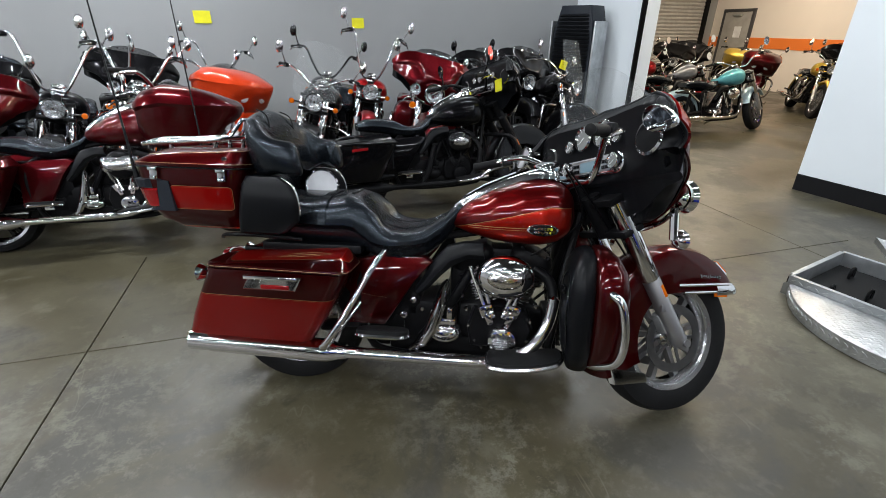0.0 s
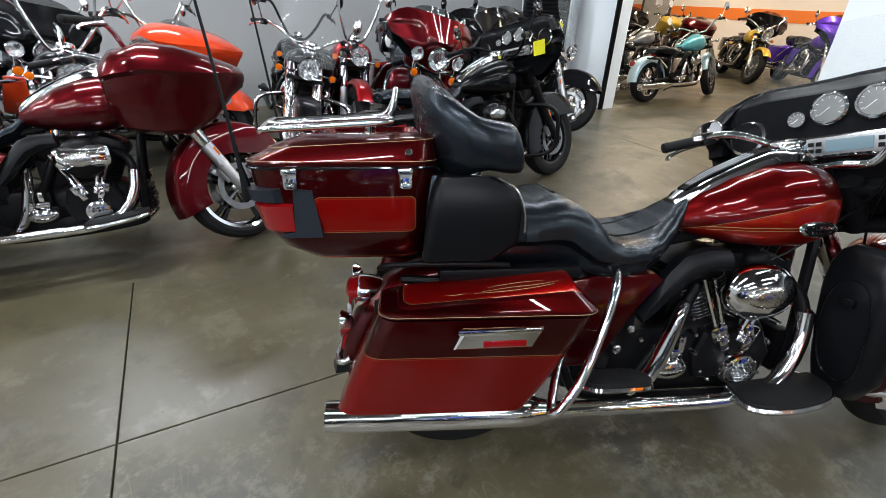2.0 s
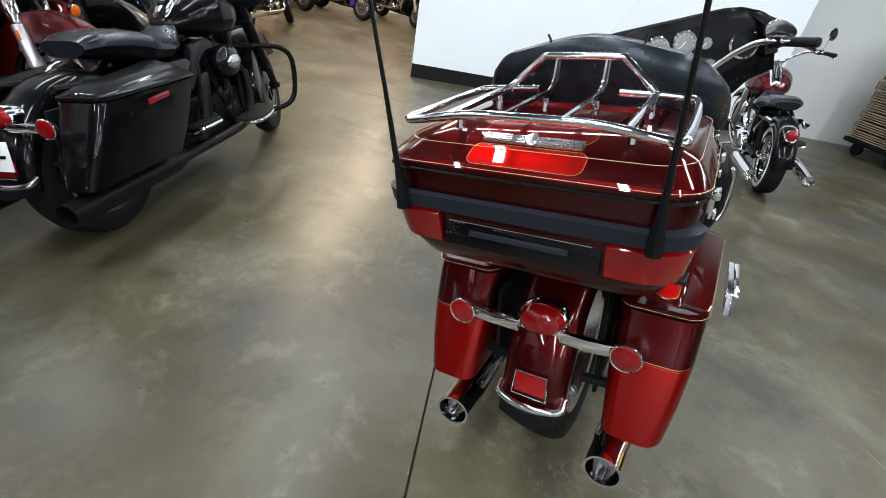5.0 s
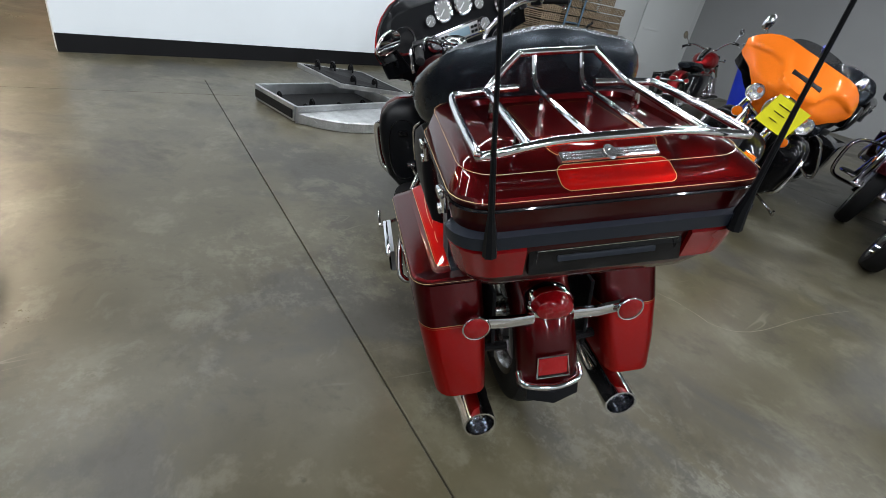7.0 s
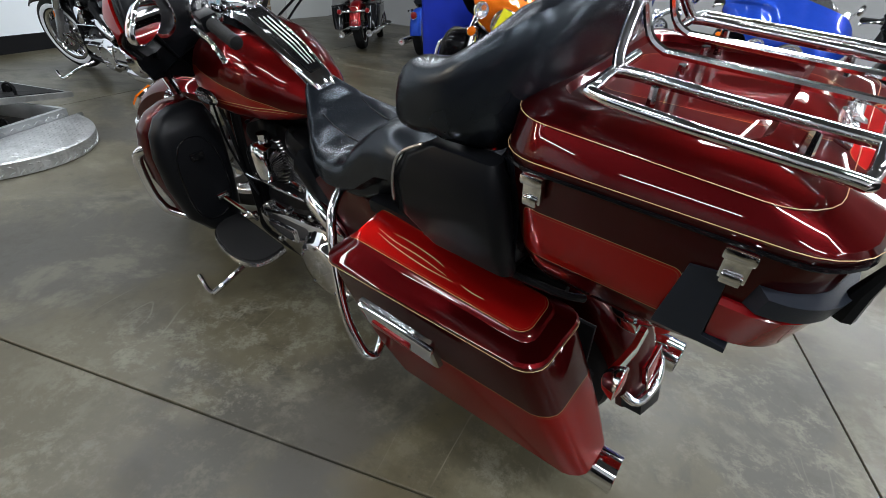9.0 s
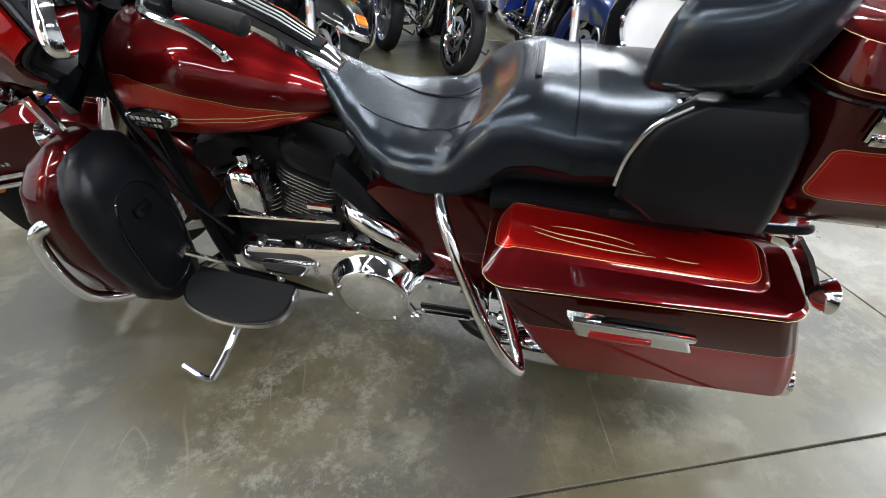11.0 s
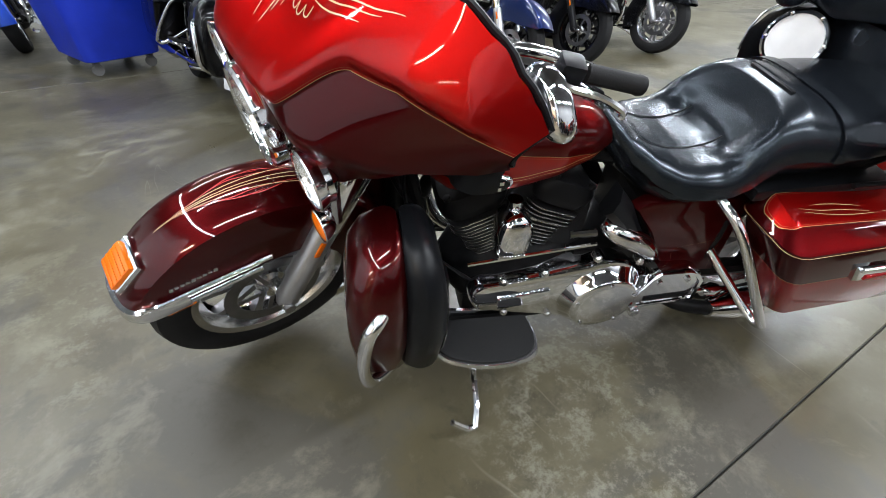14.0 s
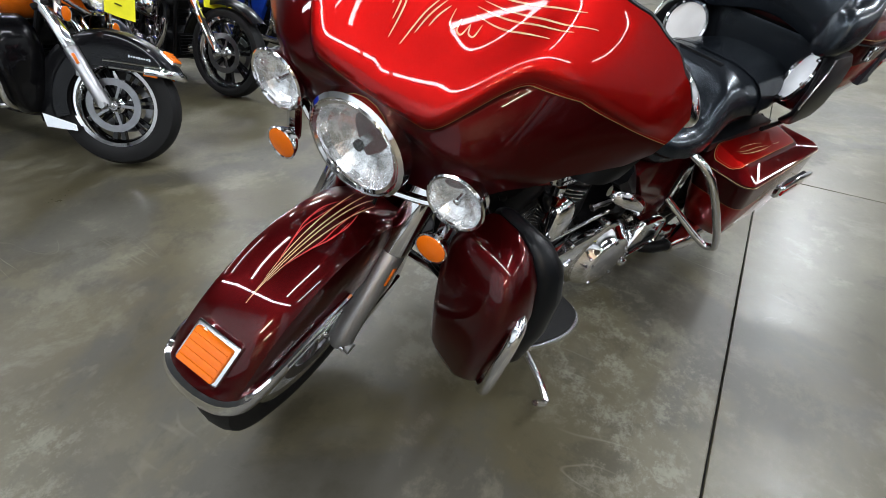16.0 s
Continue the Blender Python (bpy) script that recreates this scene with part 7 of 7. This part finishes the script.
motorcycle("dark red full-dress tourer with leg shields and top case", stand(front=(2.42, 2.62), heading=-103), spec(DKRED, pak=True, lowers=True, lower_paint=DKRED, rim=CHROME), steer=12, group=GN)
motorcycle("red cruiser with very tall chrome ape-hanger bars", stand(front=(1.80, 2.95), heading=-100), spec(RED, style="naked", rise=0.46, pull=0.12, bar_w=0.36, **naked), steer=6, group=GN)
motorcycle("bright vermilion bagger with shark-nose fairing and dark screen", stand(front=(0.62, 2.95), heading=-42), spec(VERMIL, style="shark", rise=0.16, seat_rows=SOLO, rim=BLACK_GLOSS, spoke_mat=BLACK_GLOSS), steer=4, group=GN)
motorcycle("black cruiser with small fairing and chrome pull-back bars", stand(front=(1.36, 3.25), heading=-95), spec(BLACKP, style="naked", rise=0.26, pull=0.24, lamp_shell=BLACK_GLOSS, **dict(naked, **black_trim)), steer=8, group=GN)
motorcycle("black cruiser with high chrome handlebar and chrome fork", stand(front=(-0.32, 2.32), heading=-82), spec(BLACKP, style="naked", rise=0.32, pull=0.2, rim=CHROME, wire=True, spokes=28, spoke_mat=CHROME, leg=CHROME, **naked), steer=10, group=GN)
motorcycle("black cruiser with wide chrome bars and round lamps", stand(front=(-0.95, 2.30), heading=-80), spec(BLACKP, style="naked", rise=0.40, pull=0.2, rim=CHROME, spokes=9, leg=CHROME, **naked), steer=8, group=GN)
motorcycle("silver and black bagger with a dark red batwing fairing", stand(front=(-1.35, 1.75), heading=-78), spec(SILVERP, fairing_paint=DKRED, rise=0.2, spots=False), steer=10, group=GN)
motorcycle("black bagger with batwing fairing and black bars", stand(front=(3.25, 2.95), heading=-96), spec(BLACKP, spots=False, seat_rows=SOLO, **black_trim), steer=8, group=GN)

motorcycle("black bagger with batwing fairing squeezed against the wall", stand(front=(-0.62, 3.55), heading=-74), spec(BLACKP, rise=0.18, spots=True, rim=CHROME), steer=8, group=GN)
motorcycle("black full-dress tourer with top case near the wall", stand(front=(-1.75, 2.95), heading=-70), spec(BLACKP, pak=True, rise=0.12, rim=CHROME), steer=8, group=GN)
motorcycle("black cruiser with chrome fork behind the vermilion bagger", stand(front=(0.22, 3.75), heading=-80), spec(BLACKP, style="naked", rise=0.30, pull=0.22, leg=CHROME, rim=CHROME, **naked), steer=6, group=GN)
motorcycle("gloss black bagger parked close to the cooler", stand(front=(4.0, 3.5), heading=-92), spec(BLACKP, spots=False, seat_rows=SOLO, **black_trim), steer=10, group=GN)

motorcycle("orange and black full-dress tourer with chrome lamps and yellow tag", stand(front=(2.03, -3.20), heading=98), spec(ORANGE, fender_paint=BLACKP, bag_paint=BLACKP, lid_paint=BLACKP, rear_paint=BLACKP, lowers=True, lower_paint=BLACKP, pak=True, pak_paint=BLACKP, pak_lid=BLACKP, rim=CHROME, spoke_mat=BLACK_GLOSS, fender_trim=True, spokes=7, vent=True, tag=(1.66, 0.02, 0.90), tag_size=2.1), steer=30, group=GS)
motorcycle("dark blue and black cruiser with a tall thin front wheel", stand(front=(0.90, -3.74), heading=92), spec(BLUEP, style="naked", rise=0.16, rim=CHROME, rim_r=0.245, spoke_mat=BLACK_GLOSS, fender_paint=BLACKP, tag=(1.56, 0.0, 0.74), tag_size=2.2, leg=CHROME, fork_cover=CHROME, **naked), steer=12, group=GS)
motorcycle("dark blue and black bagger with chrome fork and brake discs", stand(front=(0.05, -3.10), heading=86), spec(BLUEP, fender_paint=NAVY, lowers=False, rim=CHROME, spoke_mat=BLACK_GLOSS), steer=12, group=GS)
motorcycle("black bagger with a slim black front fork", stand(front=(-1.05, -3.35), heading=88), spec(BLACKP, seat_rows=SOLO, spots=False, **black_trim), steer=10, group=GS)
motorcycle("black cherry bagger with batwing fairing, chrome fork and yellow tag", stand(front=(1.45, -4.75), heading=98), spec(CHERRY, spots=False, seat_rows=SOLO, leg=CHROME, tag=(1.72, 0.0, 0.96), tag_size=2.0), steer=6, group=GS)
for f, h in (((0.62, -5.75), 90), ((-0.25, -5.6), 86), ((-1.1, -5.8), 92)):
    motorcycle("black cruiser with chrome fork and bars in the second row", stand(front=f, heading=h), spec(BLACKP, style="naked", rise=0.22, pull=0.2, rim=CHROME, leg=CHROME, **naked), steer=10, group=GS)
motorcycle("black touring bagger at the end of the row", stand(front=(-2.2, -3.3), heading=92), spec(BLACKP, pak=True), steer=6, group=GS)
motorcycle("black cruiser with whitewall tyres and slash-cut chrome pipe", stand(rear=(4.32, -2.60), heading=-14), spec(BLACKP, style="naked", whitewall=True, rim=CHROME, spoke_mat=CHROME, tank_paint=DKRED, **naked), steer=12, group=GS)
motorcycle("red and black cruiser with leather bags and a sissy bar", stand(rear=(4.66, -6.70), heading=-75), spec(RED, style="naked", bag_paint=BLACKP, lid_paint=BLACKP, touring=True, seat_rows=SOLO, crash=False), steer=10, group=GS)
motorcycle("blue cruiser parked beside the store doors", stand(rear=(3.7, -6.9), heading=-85), spec(BLUEP, style="naked", **naked), steer=10, group=GS)

motorcycle("ice blue cruiser with teal tank, chrome engine and pipes", stand(rear=(6.98, 3.86), heading=3), spec(ICE, style="naked", tank_paint=TEAL, rise=0.12, rim=CHROME, spoke_mat=CHROME, **naked), steer=22, group=GF)
motorcycle("red and silver cruiser beside the teal one", stand(rear=(6.95, 4.75), heading=8), spec(RED, style="naked", tank_paint=SILVERP, rise=0.14, **naked), steer=18, group=GF)
motorcycle("glossy red bagger near the opening", stand(rear=(6.75, 5.55), heading=10), spec(RED, style="naked", seat_rows=SOLO), steer=15, group=GF)
motorcycle("gold street motorcycle facing the opening", stand(front=(10.75, 4.55), heading=-128), spec(GOLDP, style="naked", rise=0.12, **naked), steer=5, group=GF)
motorcycle("purple bagger with a bright fairing", stand(front=(11.1, 3.35), heading=-125), spec(PURPLE, spots=False), steer=5, group=GF)
motorcycle("dark red bagger in the far row", stand(front=(10.6, 6.0), heading=-135), spec(DKRED, style="shark", seat_rows=SOLO), steer=5, group=GF)
far_black = motorcycle("black bagger in the far row of the next showroom", stand(front=(9.2, 7.0), heading=-125), spec(BLACKP, seat_rows=SOLO, spots=False), steer=5, group=GF)
for f, h in (((8.1, 6.9), -110), ((10.2, 7.6), -130), ((11.6, 2.2), -135), ((12.4, 1.3), -140), ((12.2, 5.4), -130)):
    copy_thing(far_black, stand(front=f, heading=h))
motorcycle("gold and black bagger in the far row", stand(front=(11.4, 7.3), heading=-130), spec(GOLDP, fender_paint=BLACKP, bag_paint=BLACKP, lid_paint=BLACKP, style="shark", seat_rows=SOLO), steer=5, group=GF)


# ---------- other things ----------
def card(label, at, w, h, mat, cat="paper note"):
    bm = B()
    box(bm, (0, 0, 0), (w, 0.003, h))
    for v in bm.verts:
        v.co.y += 0.004 * math.sin(v.co.x * 30)
    ob = part("note", bm, mat, None, smooth=False)
    ob.matrix_basis = at
    return tagged(ob, label, cat)


card("yellow paper note taped high on the grey wall", pose(0.03, 5.49, 1.645), 0.22, 0.16, YELLOW)
card("yellow paper note taped high on the grey wall", pose(2.18, 5.49, 1.59), 0.18, 0.14, YELLOW)


def cooler():
    """Tall black evaporative cooler with a louvred face."""
    e = empty("evaporative_cooler", pose(5.48, 4.62, 0, 0, 0, -62), "tall black louvred evaporative cooler on casters beside the pier", "cooler")
    bm = B()
    loft(bm, [rrect(-0.34, 0.34, -0.22, 0.22, z, 0.03) for z in (0.12, 1.5)] + [rrect(-0.25, 0.25, -0.2, 0.2, 1.86, 0.03)])
    part("body", bm, GREY_PLASTIC, e)
    bm = B()
    for sx in (-0.37, 0.37):
        box(bm, (sx, -0.06, 0.9), (0.03, 0.36, 1.5), bevel=0.01)
    part("side_frame", bm, STEEL, e)
    for i in range(30):
        bm = B()
        w = 0.6 if i < 23 else 0.6 - (i - 23) * 0.022
        box(bm, (0, -0.235 + max(0, i - 23) * 0.003, 0.22 + i * 0.052), (w, 0.05, 0.012), Matrix.Rotation(radians(32), 4, "X"))
        part("slat", bm, BLACK_PLASTIC, e, smooth=False)
    for sx in (-0.28, 0.28):
        for sy in (-0.16, 0.16):
            bm = B()
            lathe(bm, [(0, -0.02), (0.05, -0.02), (0.05, 0.02), (0, 0.02)], along((1, 0, 0), (sx, sy, 0.05)), 16)
            box(bm, (sx, sy, 0.1), (0.05, 0.05, 0.05))
            part("caster", bm, RUBBER, e)


cooler()
# steel corner guard on the pier
bm = B()
box(bm, (5.86, 3.69, 1.1), (0.07, 0.03, 2.2))
tagged(part("corner_guard", bm, BLACK_METAL, smooth=False), "dark steel corner guard at the opening", "corner guard", kind="structure")

# door and roller shutter of the next showroom
e = empty("showroom_door", pose(13.985, 9.95, 0, 0, 0, 90), "grey steel door with dark frame and a paper notice", "door", kind="structure")
bm = B()
for c, s in (((-0.52, 0, 1.03), (0.08, 0.1, 2.06)), ((0.52, 0, 1.03), (0.08, 0.1, 2.06)), ((0, 0, 2.08), (1.12, 0.1, 0.08))):
    box(bm, c, s, bevel=0.008)
part("door_frame", bm, plain("dark_steel", (0.05, 0.05, 0.055), 0.5), e)
bm = B()
box(bm, (0, 0.02, 1.02), (0.95, 0.045, 2.02), bevel=0.004)
part("door_leaf", bm, plain("grey_door_paint", (0.34, 0.33, 0.31), 0.5), e)
bm = B()
box(bm, (-0.1, 0.048, 1.5), (0.25, 0.004, 0.3))
part("notice", bm, WHITE, e)
bm = B()
box(bm, (0, 0.06, 1.95), (0.3, 0.05, 0.05), bevel=0.01)
part("door_closer", bm, STEEL, e)
e = empty("roller_shutter", pose(11.6, 10.88, 0), "large grey ribbed roller shutter", "shutter", kind="structure")
SHUT = plain("shutter_paint", (0.40, 0.39, 0.37), 0.5, 0.2)
for i in range(34):
    bm = B()
    loft(bm, [[Vector((x, y, z + i * 0.1)) for y, z in ((0, 0.0), (-0.012, 0.012), (-0.03, 0.05), (-0.012, 0.088), (0, 0.099))] for x in (-1.9, 1.9)])
    part("slat", bm, SHUT, e, smooth=False)
for sx in (-1.96, 1.96):
    bm = B()
    box(bm, (sx, -0.05, 1.75), (0.12, 0.1, 3.5))
    part("guide_rail", bm, BLACK_METAL, e, smooth=False)

# store doors
e = empty("store_door", pose(7.59, -8.9, 0, 0, 0, 90), "wide pale grey steel double door with strap hinges", "door", kind="structure")
PALE = wall_paint("pale_door_paint", (0.62, 0.64, 0.63), 0.45)
for sx in (-0.92, 0.92):
    bm = B()
    box(bm, (sx, 0.03, 1.35), (1.8, 0.06, 2.7), bevel=0.006)
    dl = part("door_leaf", bm, PALE, e)
    for z in (0.4, 1.1, 1.8):
        bm = B()
        box(bm, (sx + 0.5, 0.065, z), (0.55, 0.012, 0.05), bevel=0.003)
        part("hinge_strap", bm, PALE, dl)

# trolley with stacked slatted crates
TIMBER = plain("weathered_timber", (0.22, 0.165, 0.105), 0.75, grain=0.5, gscale=40, vary=0.45)
e = empty("crate_trolley", pose(6.95, -6.2, 0, 0, 0, 12), "steel trolley loaded with stacks of brown slatted crates", "trolley")
bm = B()
box(bm, (0, 0, 0.2), (0.75, 2.6, 0.06), bevel=0.01)
part("deck", bm, BLACK_METAL, e)
for sy in (-1.1, 1.1):
    for sx in (-0.28, 0.28):
        bm = B()
        lathe(bm, [(0, -0.025), (0.08, -0.025), (0.085, 0), (0.08, 0.025), (0, 0.025)], along((0, 1, 0), (sx, sy, 0.085)), 18)
        part("caster", bm, RUBBER, e)
bm = B()
for sy in (0.3, 0.75):
    tube(bm, [(-0.36, sy, 0.2), (-0.42, sy, 1.75)], 0.018, 8)
for z in (0.6, 1.0, 1.4, 1.72):
    tube(bm, [(-0.38, 0.3, z), (-0.38, 0.75, z)], 0.014, 8)
part("ladder_rail", bm, plain("blue_steel", (0.10, 0.16, 0.22), 0.45, 0.3), e)
TOP = e.matrix_basis.copy()
slat_me = None
for j, y in enumerate((-1.05, -0.53, 0.0, 0.55, 1.05)):
    nlev = (9, 11, 12, 12, 10)[j]
    st = empty("crate_stack", TOP @ pose(0.02 * (-1) ** j, y, 0.235, 0, 0, (2, -3, 1, 4, -2)[j]), "stack of brown slatted wooden crates", "crate stack", "crate stacks")
    for i in range(nlev):
        z = i * 0.125
        w = 0.5
        if slat_me is None:
            bm = B()
            for q in range(4):
                box(bm, (0, 0, 0.012 + q * 0.028), (0.66, w, 0.014), bevel=0.002, seg=1)
            for q in range(9):
                box(bm, (-0.335, -w / 2 + 0.03 + q * 0.055, 0.055), (0.014, 0.022, 0.11))
                box(bm, (0.335, -w / 2 + 0.03 + q * 0.055, 0.055), (0.014, 0.022, 0.11))
            first = part("crate", bm, TIMBER, st, smooth=False)
            slat_me = first.data
            c = first
        else:
            c = new("crate", slat_me)
            c.parent = st
        c.matrix_basis = pose(0.012 * math.sin(i * 2.1 + j), 0.010 * math.cos(i * 1.7 + j), z, 0, 0, 3 * math.sin(i * 1.3 + j * 2))

# blue wheeled bin
BLUE = plain("blue_plastic", (0.008, 0.03, 0.42), 0.38, grain=0.15, gscale=300)
e = empty("wheeled_bin", pose(2.93, -5.75, 0, 0, 0, 18), "bright blue plastic bin on casters", "bin")
bm = B()
loft(bm, [rrect(-a, a, -b, b, z, 0.1, 5) for z, a, b in ((0.13, 0.30, 0.40), (0.14, 0.33, 0.43), (0.6, 0.38, 0.50), (0.98, 0.42, 0.55), (1.0, 0.45, 0.58), (1.04, 0.45, 0.58))])
part("tub", bm, BLUE, e)
bm = B()
loft(bm, [rrect(-a, a, -b, b, z, 0.1, 5) for z, a, b in ((1.042, 0.46, 0.59), (1.07, 0.46, 0.59), (1.11, 0.36, 0.48))])
part("lid", bm, BLUE, e)
for sx in (-0.24, 0.24):
    for sy in (-0.32, 0.32):
        bm = B()
        lathe(bm, [(0, -0.018), (0.05, -0.018), (0.053, 0), (0.05, 0.018), (0, 0.018)], along((0.3, 1, 0), (sx, sy, 0.053)), 16)
        box(bm, (sx, sy, 0.105), (0.05, 0.06, 0.05), bevel=0.006)
        part("caster", bm, plain("caster_grey", (0.12, 0.12, 0.12), 0.5), e)


# aluminium turntable dolly on the floor
def treadplate():
    m, nt, b = material("aluminium_treadplate")
    x, y, z = coords(nt)
    a = ((x + y) * 95.0).op("SINE") * ((x - y) * 52.0).op("SINE")
    c = ((x - y) * 95.0).op("SINE") * ((x + y) * 52.0).op("SINE")
    h = a.max(c)
    n = noise_tex(nt, 8, 5)
    nt.links.new(ramp(n, [(0.3, (0.36, 0.37, 0.37)), (0.7, (0.62, 0.63, 0.63))]), b.inputs["Base Color"])
    b.inputs["Metallic"].default_value, b.inputs["Roughness"].default_value = 0.85, 0.33
    bump(nt, b, h.op("POWER", 2.0) * 1.0, 0.7, 0.003)
    return m


TREAD = treadplate()
e = empty("turntable_dolly", pose(4.10, -0.52, 0, 0, 0, 14) @ pose(-4.2, 0.62, 0), "aluminium treadplate motorcycle dolly with a folded ramp", "motorcycle dolly")
bm = B()
box(bm, (4.57, -1.17, 0.03), (0.68, 1.08, 0.02))
tr = part("tray", bm, RUBBER, e, "black tray floor")
for c, size in (((4.21, -1.17, 0.075), (0.03, 1.10, 0.13)), ((4.92, -1.17, 0.075), (0.03, 1.10, 0.13)), ((4.565, -0.62, 0.075), (0.674, 0.03, 0.13)), ((4.565, -1.72, 0.075), (0.674, 0.03, 0.13))):
    bm = B()
    box(bm, c, size, bevel=0.004)
    part("tray_side", bm, STEEL, tr)
bm = B()
lathe(bm, [(0, 0.0), (0.62, 0.0), (0.62, 0.075), (0.60, 0.085), (0, 0.087)], Matrix.Translation((4.42, -1.22, 0.004)), 56)
for v in bm.verts:
    if v.co.x > 4.19:
        v.co.x = 4.19
part("turntable", bm, TREAD, e, "round treadplate turntable", sharp=30)
bm = B()
loft(bm, [[Vector(p) + Vector((0, 0, q)) for p in ((4.588, -0.84, 0.37), (4.341, -1.129, 0.25), (4.4, -2.051, 0.12), (4.829, -1.735, 0.24))] for q in (0, 0.035)])
leaf = part("folded_ramp", bm, TREAD, e, "folded treadplate ramp leaf", smooth=False)
mid = Vector((4.54, -1.44, 0.245))
bm = B()
loft(bm, [[mid + (Vector(p) - mid) * 0.90 + Vector((0, 0, q)) for p in ((4.588, -0.84, 0.37), (4.341, -1.129, 0.25), (4.4, -2.051, 0.12), (4.829, -1.735, 0.24))] for q in (0.033, 0.039)])
part("ramp_liner", bm, RUBBER, leaf, "dark rubber liner", smooth=False)
# dark strip over the outer face of one tray side
bm = B()
box(bm, (4.565, -0.600, 0.07), (0.64, 0.012, 0.07))
part("rubber_strip", bm, RUBBER, e, smooth=False)
for i, (x, y, z) in enumerate(((4.36, -0.8, 0.04), (4.5, -0.95, 0.04), (4.36, -1.15, 0.04), (4.75, -0.76, 0.04), (4.4, -1.45, 0.04), (4.569, -1.033, 0.362), (4.636, -1.243, 0.335), (4.712, -1.503, 0.3), (4.4, -1.315, 0.27), (4.426, -1.591, 0.232))):
    bm = B()
    tube(bm, spline([(x - 0.035, y, z), (x - 0.03, y, z + 0.05), (x, y, z + 0.07), (x + 0.03, y, z + 0.05), (x + 0.035, y, z)], 3), 0.009, 6)
    lathe(bm, [(0, -0.012), (0.022, -0.012), (0.022, 0.012), (0, 0.012)], along((0, 1, 0), (x, y, z + 0.035)), 12)
    part("tie_hook", bm, BLACK_METAL, e)

# raised bars of the treadplate on the rims, all on one small mesh
bar = bpy.data.meshes.new("tread_bar")
bm = B()
loft(bm, [[Vector((x * q, y, z * q)) for x, z in ((-0.019, 0.0), (0.0, -0.0045), (0.019, 0.0), (0.0, 0.0045))] for y, q in ((-0.001, 1.0), (0.003, 0.7))])
bm.to_mesh(bar)
bm.free()
bar.materials.append(TREAD)
spots = [(4.42 + 0.6205 * math.cos(radians(a)), -1.22 + 0.6205 * math.sin(radians(a)), 0.022 + 0.032 * j, a - 90, a + j) for a in range(113, 248, 4) for j in range(2)]
spots += [(4.1945, -1.68 + 0.045 * i, 0.045 + 0.032 * j, 90, i + j) for i in range(24) for j in range(3)]
for x, y, z, turn, i in spots:
    o = new("tread_bar", bar)
    o.parent = e
    o.matrix_basis = pose(x, y, z, 0, 0, turn) @ Matrix.Rotation(radians(32 if i % 2 else -32), 4, "Y")
